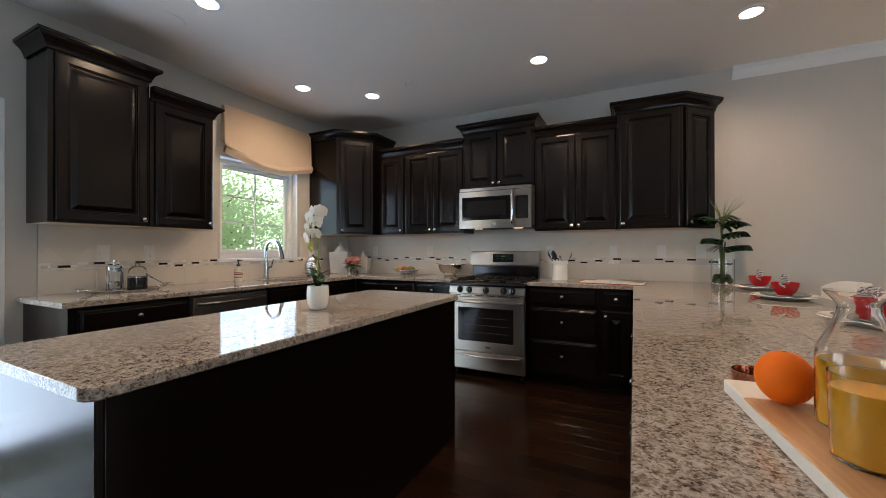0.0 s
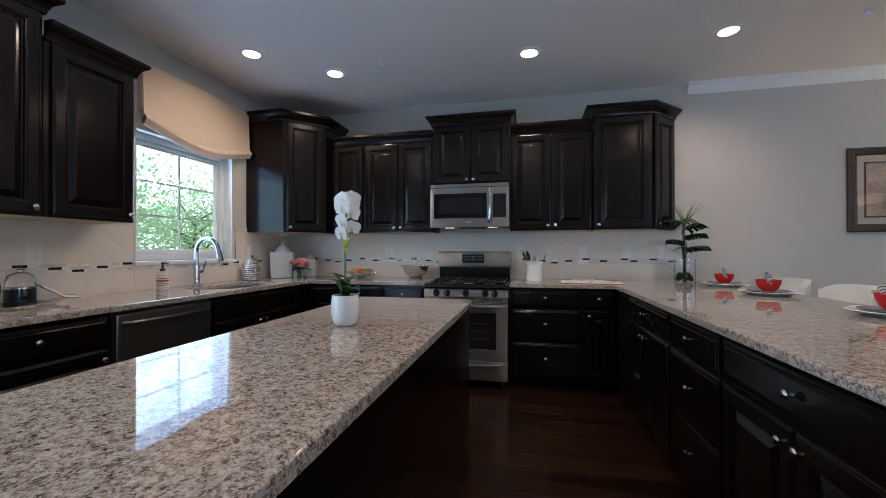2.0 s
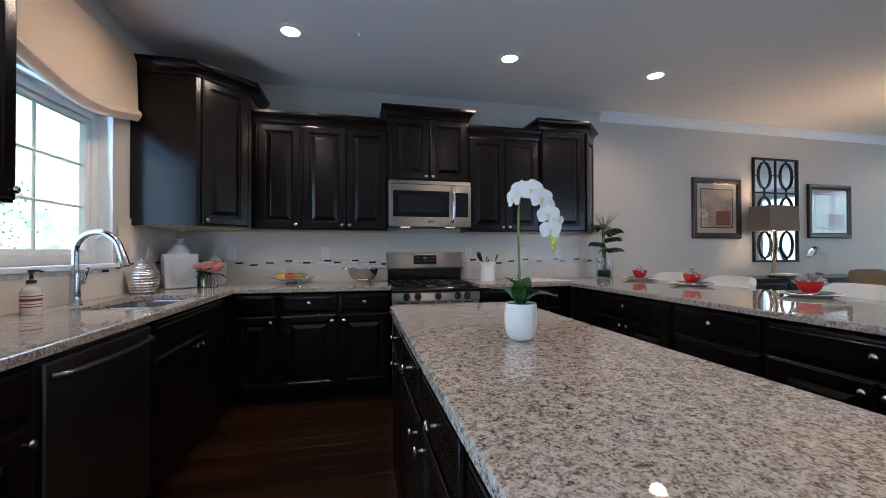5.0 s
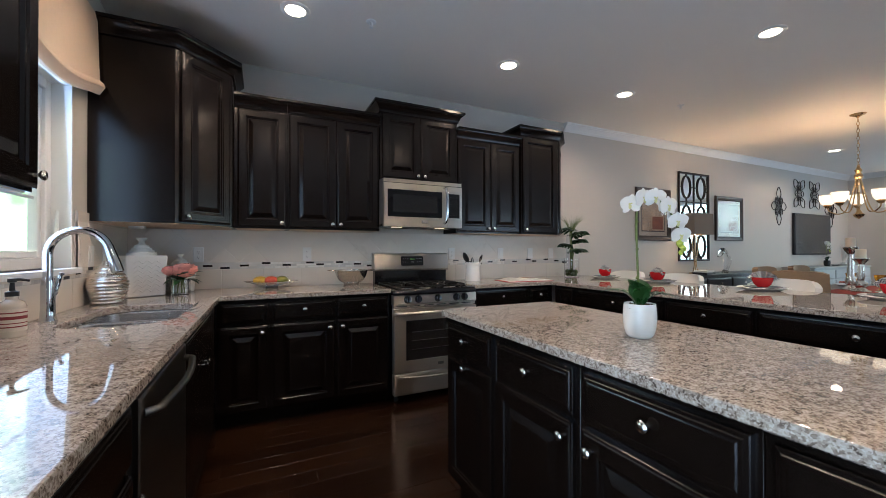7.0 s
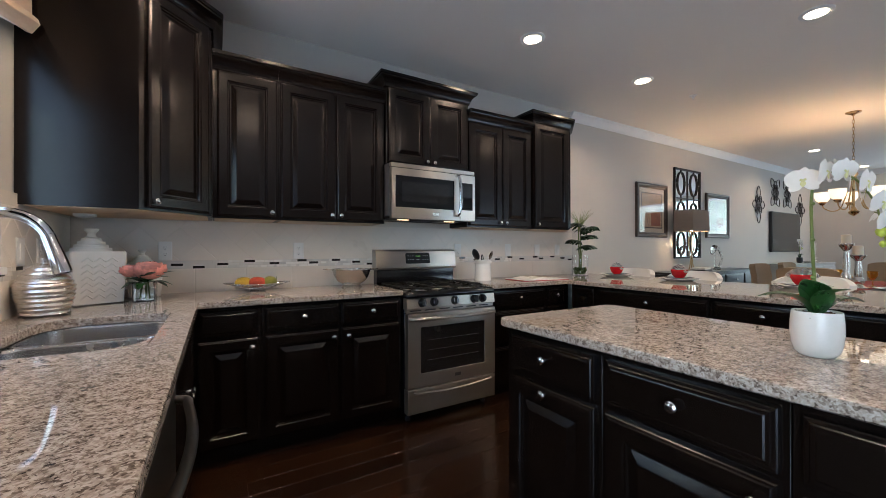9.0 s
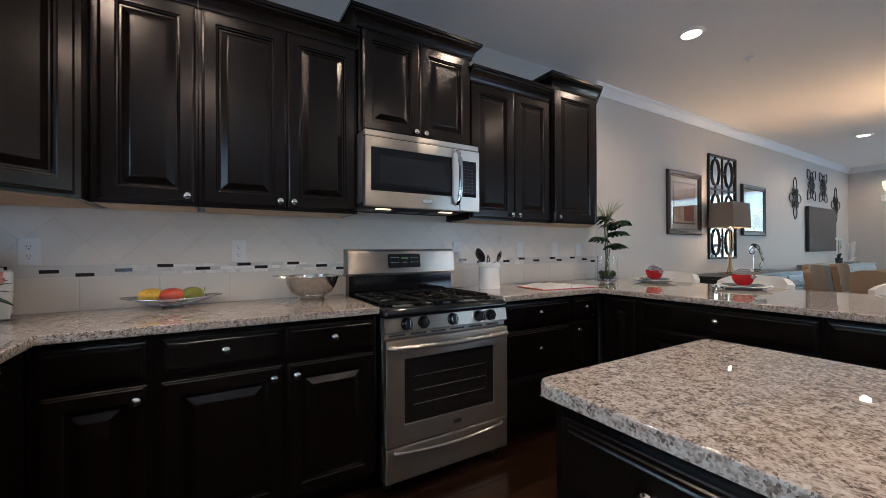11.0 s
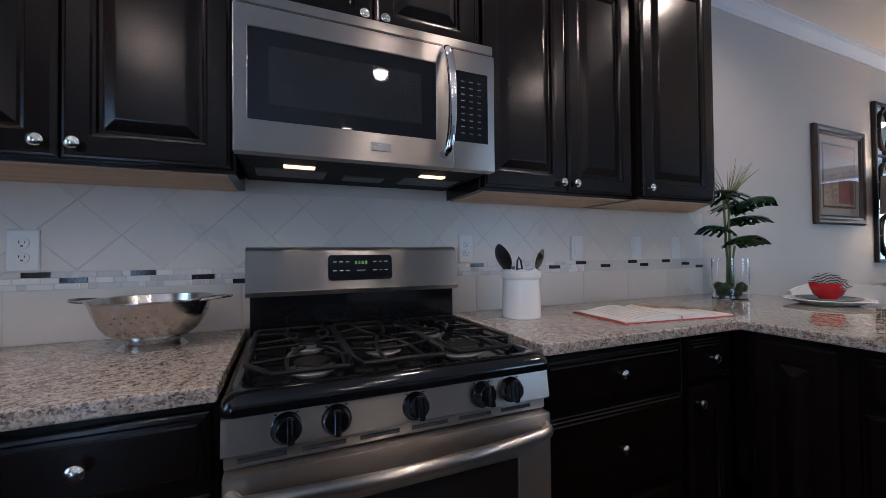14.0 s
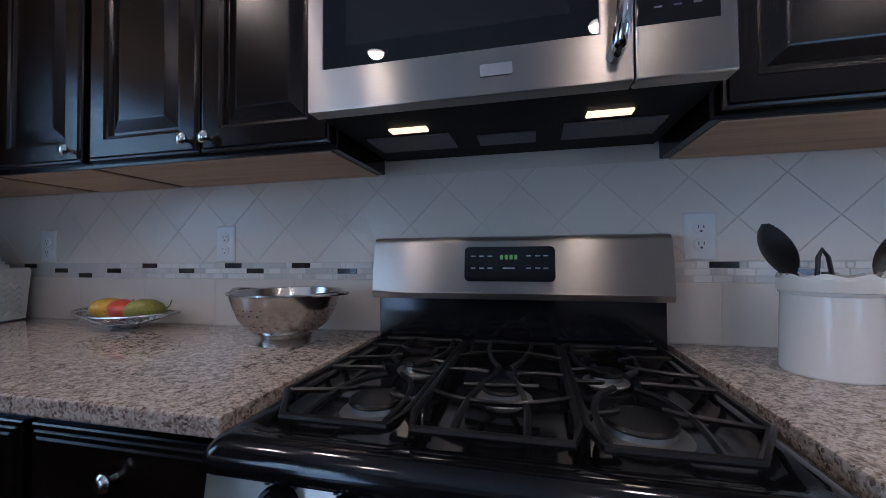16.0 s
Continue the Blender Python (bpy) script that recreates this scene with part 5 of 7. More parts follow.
COL = material("polished_colander_steel", (0.58, 0.56, 0.53), 0.2, 1.0, vary=0.06, scale=10, bump=0.004)
c = thing("colander", pose(-1.828, 3.905, CT, 0, 0, -12) @ Matrix.Diagonal((1.22, 1.22, 1.0, 1)), "polished stainless colander with two loop handles", "colander")
bm = lathe(B(), [(0, 0.022), (0.046, 0.024), (0.066, 0.032), (0.084, 0.048), (0.098, 0.072), (0.108, 0.102), (0.1155, 0.135), (0.122, 0.137), (0.122, 0.133), (0.1175, 0.131), (0.110, 0.101), (0.100, 0.070), (0.086, 0.046), (0.068, 0.0295), (0.048, 0.0215), (0, 0.0195)], 48)
bw = part("bowl", bm, COL, c)
part("foot_ring", lathe(B(), [(0.052, 0.023), (0.05, 0.014), (0.066, 0.0), (0.068, 0.0), (0.054, 0.016), (0.056, 0.026)], 36), COL, c)
for sx in (-1, 1):
    part("handle", tube(B(), smooth_path([(sx * 0.112, -0.035, 0.131), (sx * 0.148, -0.028, 0.134), (sx * 0.165, 0, 0.136), (sx * 0.148, 0.028, 0.134), (sx * 0.112, 0.035, 0.131)], 4), 0.004, 8), COL, c)
for row, (z, r) in enumerate(((0.112, 0.1125), (0.098, 0.1090), (0.084, 0.1045), (0.070, 0.0995), (0.056, 0.0915))):
    for k in range(34):
        a = 2 * math.pi * (k + 0.5 * (row % 2)) / 34
        if row in (0, 3) or (k // 4) % 2:
            continue
        b2 = lathe(B(), [(0, 0), (0.0017, 0), (0.0017, 0.0008), (0, 0.0008)], 8)
        b2.transform(Matrix.Translation((r * math.cos(a), r * math.sin(a), z)) @ Matrix.Rotation(a, 4, "Z") @ Matrix.Rotation(radians(100), 4, "Y"))
        part("hole", b2, DARKSLOT, bw)

c = thing("utensil_crock", pose(-0.613, 3.862, CT), "white glazed utensil crock with a crimped rim", "crock")
bm = lathe(B(), [(0, 0), (0.074, 0), (0.077, 0.004), (0.074, 0.10), (0.072, 0.15), (0.0745, 0.153), (0.077, 0.182), (0.075, 0.188), (0.070, 0.186), (0.066, 0.15), (0.066, 0.01), (0, 0.01)], 40)
for v in bm.verts:
    if v.co.z > 0.152:
        a = math.atan2(v.co.y, v.co.x)
        v.co.z += 0.004 * math.sin(a * 8) * (v.co.z - 0.152) / 0.036
cr = part("jar", bm, CERAMIC, c)
part("crackle_band", lathe(B(), [(0.0735, 0.156), (0.0775, 0.158), (0.078, 0.178), (0.0765, 0.181)], 40), MATTECERAMIC, cr, "textured rim band")
def utensil(name, label, lean, spin, shape, mat):
    t = thing(name, pose(-0.613, 3.862, CT + 0.012, 0, 0, spin), label, "utensil", "utensils in the crock")
    top = Vector((lean, 0, 0.18))
    part("handle", tube(B(), [(-lean * 0.4, 0, 0.0), tuple(top)], 0.006, 8), mat, t)
    h = B()
    if shape == "spoon":
        rows = []
        for k in range(9):
            u = k / 8
            w = 0.042 * math.sin(math.pi * (0.08 + 0.9 * u)) ** 0.6
            rows.append([top + Vector((lean * 0.55 * u, x * w, 0.095 * u)) + Vector((-0.016 * (1 - x * x) * math.sin(math.pi * u), 0, 0)) for x in (-1, -0.5, 0, 0.5, 1)])
        sheet(h, rows, 0.003)
    elif shape == "tongs":
        tube(h, [top + Vector((0, -0.014, -0.02)), top + Vector((0.004, -0.008, 0.03)), top + Vector((0.006, 0, 0.045)), top + Vector((0.004, 0.008, 0.03)), top + Vector((0, 0.014, -0.02))], 0.004, 6)
    else:
        rows = []
        for k in range(7):
            u = k / 6
            w = 0.022 * math.sin(math.pi * (0.1 + 0.86 * u)) ** 0.7
            rows.append([top + Vector((0.03 * u, x * w, 0.075 * u)) + Vector((0.01 * math.sin(math.pi * u) * (1 - x * x), 0, 0)) for x in (-1, 0, 1)])
        sheet(h, rows, 0.0025)
    part("head", h, mat, t)
utensil("serving_spoon", "large black nylon spoon leaning in the crock", -0.072, 10, "spoon", BLACKPLASTIC)
utensil("serving_spoon", "black slotted spoon leaning in the crock", -0.05, -25, "spoon", BLACKPLASTIC)
utensil("tongs", "black handled tongs in the crock", 0.008, 90, "tongs", BLACKPLASTIC)
utensil("steel_spoon", "small grey metal spoon leaning in the crock", 0.085, 5, "small", material("grey_utensil_steel", (0.30, 0.28, 0.25), 0.25, 1.0, vary=0.05, bump=0))

c = thing("cookbook", pose(-0.125, 3.675, CT, 0, 0, -6), "open cookbook lying flat on the worktop", "book")
part("cover", box(B(), -0.258, 0.258, -0.146, 0.146, 0.0, 0.004, 0.001), material("red_book_cover", (0.45, 0.05, 0.05), 0.5, vary=0.05, bump=0), c, "red cover")
for sx in (-1, 1):
    rows = [[(sx * (0.003 + 0.252 * u), y, 0.0045 + h * (0.018 * math.sin(math.pi * min(u * 1.25 + 0.1, 1)) ** 0.7 * (1 - 0.55 * u) + 0.004)) for u in [k / 10 for k in range(11)]] for y, h in ((-0.143, 0), (-0.143, 1), (0.143, 1), (0.143, 0))]
    pg = part("page_block", sheet(B(), rows), PAPER, c, "white printed pages")
    for r in range(9):
        if sx > 0 and r > 3:
            continue
        y = -0.11 + r * 0.026
        part("text_line", sheet(B(), [[(sx * (0.05 + 0.16 * u), yy, 0.0060 + 0.018 * math.sin(math.pi * min((0.05 + 0.16 * u) / 0.252 * 1.25 + 0.1, 1)) ** 0.7 * (1 - 0.55 * (0.05 + 0.16 * u) / 0.252) + 0.0045) for u in [k / 6 for k in range(7)]] for yy in (y, y + 0.005)]), PRINT, pg)
    if sx > 0:
        part("photograph", sheet(B(), [[(0.03 + 0.21 * u, yy, 0.0062 + 0.018 * math.sin(math.pi * min((0.03 + 0.21 * u) / 0.252 * 1.25 + 0.1, 1)) ** 0.7 * (1 - 0.55 * (0.03 + 0.21 * u) / 0.252) + 0.0045) for u in [k / 8 for k in range(9)]] for yy in (0.0, 0.13)]), material("food_photo", (0.32, 0.18, 0.06), 0.4, vary=0.9, scale=22, bump=0), pg, "printed food photograph")

# ---- palm leaves in a glass cylinder ----
c = thing("leaf_arrangement", pose(0.70, 3.855, CT), "split leaves and grass in a glass cylinder with moss", "plant")
part("cylinder", lathe(B(), [(0, 0), (0.080, 0), (0.082, 0.003), (0.082, 0.215), (0.079, 0.215), (0.079, 0.008), (0, 0.008)], 32), GLASS, c, "clear glass cylinder")
rnd = random.Random(5)
for k in range(9):
    a = k * 0.7
    r = 0.05 if k < 8 else 0
    bm = bmesh.new()
    bmesh.ops.create_icosphere(bm, subdivisions=2, radius=0.026)
    for v in bm.verts:
        v.co *= 1 + 0.16 * noise.noise(v.co * 60 + Vector((k, 0, 0)))
    bm.transform(Matrix.Translation((r * math.cos(a), r * math.sin(a), 0.036 + 0.028 * (k % 2))))
    part("moss_ball", bm, MOSS, c)
for dx, dy, h in ((0, 0, 0.50), (0.012, 0.005, 0.36), (-0.012, 0.006, 0.32), (0.004, -0.014, 0.28), (-0.004, 0.014, 0.56)):
    part("stem", tube(B(), [(dx, dy, 0.02), (dx * 0.8, dy * 0.8, 0.2), (dx * 1.6, dy * 1.6, h)], 0.0055, 8), STEM, c)
def split_leaf(base, ang, ln, w, rise):
    """A split leaf: a notched heart-shaped blade."""
    bm = B()
    a = radians(ang)
    d, s = Vector((math.cos(a), math.sin(a), 0)), Vector((-math.sin(a), math.cos(a), 0))
    b0 = Vector(base)
    n = 6
    for side in (-1, 1):
        for k in range(n):
            t0, t1 = k / n, (k + 0.84) / n
            wk = w * math.sin(math.pi * (0.16 + 0.74 * k / n)) ** 0.8
            c0, c1 = b0 + d * ln * t0 + Vector((0, 0, rise * math.sin(math.pi * t0 * 0.7))), b0 + d * ln * (k + 1) / n + Vector((0, 0, rise * math.sin(math.pi * (k + 1) / n * 0.7)))
            tip0 = b0 + d * ln * (t0 + 0.10) + s * side * wk + Vector((0, 0, rise * math.sin(math.pi * t0 * 0.7) - 0.045))
            tip1 = b0 + d * ln * (t1 + 0.10) + s * side * wk * 0.96 + Vector((0, 0, rise * math.sin(math.pi * t1 * 0.7) - 0.045))
            sheet(bm, [[c0, c0.lerp(tip0, 0.5) + Vector((0, 0, 0.008)), tip0], [c1, c1.lerp(tip1, 0.5) + Vector((0, 0, 0.008)), tip1]])
    bmesh.ops.solidify(bm, geom=bm.faces[:], thickness=0.0012)
    part("leaf", bm, LEAF, c, "deep green split leaf")
split_leaf((0.0, 0, 0.48), 20, 0.17, 0.12, 0.05)
split_leaf((-0.02, 0, 0.53), 200, 0.15, 0.12, 0.04)
split_leaf((0.0, 0, 0.42), -30, 0.16, 0.11, 0.02)
split_leaf((0.0, 0, 0.54), 60, 0.15, 0.10, 0.05)
split_leaf((0.0, 0.0, 0.48), -70, 0.18, 0.10, 0.05)
split_leaf((0.01, 0, 0.37), 165, 0.15, 0.10, 0.02)
split_leaf((0.01, 0, 0.31), -5, 0.17, 0.11, 0.02)
split_leaf((-0.01, 0, 0.31), 250, 0.18, 0.09, 0.02)
for k in range(26):
    a, l = rnd.random() * 6.283, 0.06 + 0.10 * rnd.random()
    part("grass_blade", tube(B(), [(0, 0.01, 0.50), (0.4 * l * math.cos(a), 0.4 * l * math.sin(a), 0.60), (l * math.cos(a), l * math.sin(a), 0.66 + 0.07 * rnd.random())], [0.0022, 0.0018, 0.0008], 4), STEM, c)

# ---- place settings on the peninsula ----
def chevron_cloth():
    m = material("chevron_cotton", (0.6, 0.6, 0.6), 0.85, vary=0, bump=0.03)
    nt = m.node_tree
    tc = nt.nodes.new("ShaderNodeTexCoord")
    sep = nt.nodes.new("ShaderNodeSeparateXYZ")
    nt.links.new(tc.outputs["UV"], sep.inputs[0])
    def op(kind, a, b):
        n = nt.nodes.new("ShaderNodeMath")
        n.operation = kind
        for i, v in enumerate((a, b)):
            if isinstance(v, (int, float)):
                n.inputs[i].default_value = v
            elif v is not None:
                nt.links.new(v, n.inputs[i])
        return n.outputs[0]
    zig = op("PINGPONG", op("MULTIPLY", sep.outputs[0], 14), 1.0)
    band = op("FRACT", op("ADD", op("MULTIPLY", sep.outputs[1], 9), zig), None)
    r = ramp_node(nt, [(0.0, (0.78, 0.78, 0.77)), (0.62, (0.10, 0.11, 0.14))], "CONSTANT")
    nt.links.new(band, r.inputs[0])
    nt.links.new(r.outputs[0], nt.nodes["Principled BSDF"].inputs["Base Color"])
    return m
CHEVRON = chevron_cloth()
SLATE = material("grey_salad_plate", (0.16, 0.17, 0.18), 0.25, vary=0.08, bump=0.01)
def plate_bm(r, h, base):
    return lathe(B(), [(0, 0), (r * 0.62, 0), (r * 0.66, 0.004), (r * 0.97, h), (r, h + 0.002), (r * 0.98, h + 0.005), (r * 0.68, base + 0.003), (r * 0.60, base), (0, base)], 40)
def setting(x, y, spin):
    g = "place settings on the peninsula"
    solid("dinner_plate", plate_bm(0.160, 0.021, 0.012), CERAMIC, "white dinner plate set on the granite bar", "plate", g, m=pose(x, y, CT + 0.0005))
    solid("salad_plate", plate_bm(0.118, 0.014, 0.008), SLATE, "grey salad plate on a white dinner plate", "plate", g, m=pose(x, y, CT + 0.0127))
    solid("bowl", lathe(B(), [(0, 0), (0.032, 0), (0.034, 0.007), (0.052, 0.025), (0.063, 0.052), (0.067, 0.076), (0.065, 0.078), (0.061, 0.074), (0.057, 0.052), (0.046, 0.028), (0.03, 0.010), (0, 0.009)], 36), RED,
          "glossy red bowl on stacked plates", "bowl", g, m=pose(x, y, CT + 0.0209))
    c = thing("napkin", pose(x, y, CT + 0.036, 0, 0, spin), "grey and white chevron napkin fanned in a red bowl", "napkin", g)
    n, folds = 56, 7
    rows = []
    for k in range(n + 1):
        u = k / n
        a = radians(154 - 128 * u)
        z = 0.013 * (1 - 2 * abs((u * folds) % 1 - 0.5)) * 2 - 0.013
        rows.append([(r * math.cos(a), z * (0.4 + r * 7) + 0.0, max(r * math.sin(a), 0.0) * 1.0 + 0.004) for r in (0.012, 0.045, 0.08, 0.106)])
    bm = sheet(B(), rows)
    uv = bm.loops.layers.uv.new("weave")
    for f in bm.faces:
        for l in f.loops:
            p = l.vert.co
            l[uv].uv = (math.atan2(p.z, p.x) / math.pi * 1.3, math.hypot(p.x, p.z) / 0.12)
    bmesh.ops.solidify(bm, geom=bm.faces[:], thickness=0.0014)
    part("cloth", bm, CHEVRON, c)
for x, y, spin in ((0.868, 3.53, 70), (0.835, 2.89, 66), (0.875, 2.07, 105), (0.88, 1.40, 100)):
    setting(x, y, spin)

# ---- breakfast board at the near end of the peninsula ----
c = thing("cutting_board", pose(0.205, 0.95, CT, 0, 0, 6), "wooden cutting board with white painted end", "cutting board")
bm = rloft(B(), 0.0, 0.36, -0.52, -0.105, [(0.001, 0.004, 0), (0, 0.005, 0.002), (0, 0.005, 0.022), (0.002, 0.004, 0.024)])
part("board", bm, BOARD, c, "light brown wood")
bm = rloft(B(), 0.0, 0.36, -0.104, 0.0, [(0.001, 0.004, 0), (0, 0.006, 0.002), (0, 0.006, 0.022), (0.002, 0.005, 0.024)])
part("painted_end", bm, BOARDWHITE, c, "white painted band")
part("edge_strip", box(B(), -0.0015, -0.0001, -0.52, -0.105, 0.002, 0.022), BOARDWHITE, c)
c = thing("orange", pose(0.273, 0.838, CT + 0.0245), "ripe whole orange on the cutting board", "fruit")
bm = lathe(B(), [(0, 0.0)] + [(0.0418 * math.sin(math.pi * k / 14), 0.0455 - 0.0455 * math.cos(math.pi * k / 14)) for k in range(1, 13)] + [(0.006, 0.0905), (0.003, 0.089), (0, 0.0885)], 32)
part("peel", bm, ORANGE, c)
part("stalk_scar", lathe(B(), [(0, 0.0882), (0.004, 0.0892), (0.003, 0.0915), (0, 0.092)], 8), STEM, c)
COPPER = material("rose_copper", (0.55, 0.27, 0.19), 0.15, 1.0, vary=0.08, bump=0)
solid("measuring_cup", lathe(B(), [(0, 0.0005), (0.032, 0.0005), (0.042, 0.004), (0.045, 0.03), (0.043, 0.03), (0.040, 0.006), (0.030, 0.003), (0, 0.003)], 28), COPPER, "small copper cup behind the board", "cup", m=pose(0.275, 1.02, CT))
def juice_vessel(name, at, prof, fill, label, cat):
    c = thing(name, pose(*at), label, cat)
    part("glass", lathe(B(), prof, 36), GLASS, c, "clear thin glass")
    part("juice", lathe(B(), fill, 36), JUICE, c, "opaque orange juice")
wall = 0.002
out = [(0, 0), (0.046, 0), (0.049, 0.004), (0.049, 0.10), (0.046, 0.12), (0.030, 0.155), (0.024, 0.175), (0.024, 0.185), (0.031, 0.194), (0.040, 0.205)]
prof = out + [(r - wall if r > wall else 0, z + (0.003 if z < 0.01 else 0)) for r, z in reversed(out)]
juice_vessel("carafe", (0.34, 0.768, CT + 0.0245), prof, [(0, 0.0035), (0.0465, 0.0045), (0.0465, 0.10), (0, 0.10)], "glass carafe half full of orange juice on the board", "carafe")
out = [(0, 0), (0.036, 0), (0.039, 0.003), (0.042, 0.11)]
prof = out + [(r - wall if r > wall else 0, z + (0.004 if z < 0.01 else 0)) for r, z in reversed(out)]
juice_vessel("tumbler", (0.306, 0.645, CT + 0.0245), prof, [(0, 0.0045), (0.0365, 0.0055), (0.0395, 0.092), (0, 0.092)], "tumbler filled with orange juice on the board", "glass")

# ---- coffee tray ----
c = thing("serving_tray", pose(-3.235, 1.43, CT, 0, 0, 0), "oval silver tray with leaf-shaped handles", "tray")
part("tray", loft(B(), [[(0.13 * r * math.cos(2 * math.pi * k / 40), 0.21 * r * math.sin(2 * math.pi * k / 40), z) for k in range(40)] for r, z in ((0.9, 0.0), (0.95, 0.002), (1.0, 0.014), (1.03, 0.017), (1.0, 0.018), (0.93, 0.006), (0.9, 0.005))]), SILVER, c)
for sy in (-1, 1):
    part("handle", tube(B(), smooth_path([(-0.03, sy * 0.205, 0.016), (-0.025, sy * 0.25, 0.03), (0, sy * 0.275, 0.026), (0.025, sy * 0.25, 0.03), (0.03, sy * 0.205, 0.016)], 4), 0.0065, 8), SILVER, c)
    part("leaf_ornament", leaf_blade(B(), (0, sy * 0.22, 0.022), (0.01, sy * 0.31, 0.035), 0.05, 0.01, 0.2), SILVER, c)
c = thing("coffee_press", pose(-3.21, 1.345, CT + 0.006), "glass coffee press with black lid on the silver tray", "coffee press")
part("glass", lathe(B(), [(0, 0), (0.045, 0), (0.047, 0.003), (0.047, 0.165), (0.045, 0.165), (0.044, 0.006), (0, 0.005)], 32), GLASS, c)
for z in (0.004, 0.06, 0.15):
    part("band", lathe(B(), [(0.0472, z), (0.0495, z), (0.0495, z + 0.008), (0.0472, z + 0.008)], 32), CHROME, c)
for k in range(4):
    a = k * math.pi / 2 + 0.4
    part("post", box(B(), 0.0475 * math.cos(a) - 0.004, 0.0475 * math.cos(a) + 0.004, 0.0475 * math.sin(a) - 0.004, 0.0475 * math.sin(a) + 0.004, 0.004, 0.155), CHROME, c)
part("lid", lathe(B(), [(0, 0.162), (0.049, 0.162), (0.05, 0.17), (0.044, 0.182), (0.012, 0.188), (0.006, 0.205), (0.013, 0.21), (0.013, 0.22), (0, 0.222)], 28), CHROME, c, "domed lid with black knob")
part("handle", tube(B(), smooth_path([(0.048, 0, 0.15), (0.085, 0, 0.14), (0.09, 0, 0.08), (0.048, 0, 0.045)], 5), 0.008, 8), BLACKPLASTIC, c)
c = thing("sugar_jar", pose(-3.25, 1.50, CT + 0.006), "steel-banded dark jar with a glass dome lid", "jar")
part("body", lathe(B(), [(0, 0), (0.058, 0), (0.06, 0.004), (0.06, 0.095), (0.056, 0.1), (0, 0.1)], 32), ENAMEL, c, "glossy dark body")
part("band", lathe(B(), [(0.0602, 0.088), (0.062, 0.089), (0.062, 0.097), (0.0602, 0.098)], 32), CHROME, c, "polished band")
part("dome", lathe(B(), [(0.055, 0.1), (0.058, 0.12), (0.05, 0.155), (0.028, 0.172), (0.012, 0.176), (0.018, 0.19), (0, 0.197)], 28), GLASS, c, "clear glass dome lid")
part("scoop", tube(B(), [(0.03, 0.04, 0.12), (0.09, 0.14, 0.03), (0.12, 0.19, 0.025)], [0.012, 0.005, 0.005], 8), SILVER, c)

# ---- bar stools ----
def bar_stool(m):
    c = thing("bar_stool", m, "white vinyl bar stool with a low curved back", "stool", "bar stools at the peninsula")
    part("seat", rloft(B(), -0.21, 0.21, -0.20, 0.20, [(0.03, 0.06, 0.60), (0.0, 0.09, 0.615), (0.0, 0.09, 0.65), (0.02, 0.07, 0.668), (0.06, 0.05, 0.672)]), WHITEVINYL, c)
    rows = []
    for k in range(15):
        a = radians(-58 + 116 * k / 14)
        r = 0.27
        top = 0.985 - 0.055 * (abs(k - 7) / 7) ** 4
        rows.append([((r + 0.03 * u) * math.cos(a) - 0.05, (r + 0.03 * u) * math.sin(a), 0.68 + (top - 0.68) * u) for u in (0, 0.25, 0.5, 0.75, 0.92, 1)])
    part("backrest", sheet(B(), rows, 0.045), WHITEVINYL, c)
    for sx in (-1, 1):
        for sy in (-1, 1):
            part("leg", tube(B(), [(sx * 0.21, sy * 0.20, 0.0), (sx * 0.16, sy * 0.15, 0.605)], [0.016, 0.02], 8), BLACKWOOD, c)
        part("stretcher", tube(B(), [(sx * 0.193, -0.183, 0.22), (sx * 0.193, 0.183, 0.22)], 0.010, 8), BLACKWOOD, c)
    part("post", box(B(), 0.17, 0.20, -0.12, 0.12, 0.64, 0.70, 0.005), WHITEVINYL, c)
    return c
st = bar_stool(pose(1.24, 3.66, 0))
for y in (3.02, 2.15, 1.35):
    copy_thing(st, pose(1.24, y, 0))

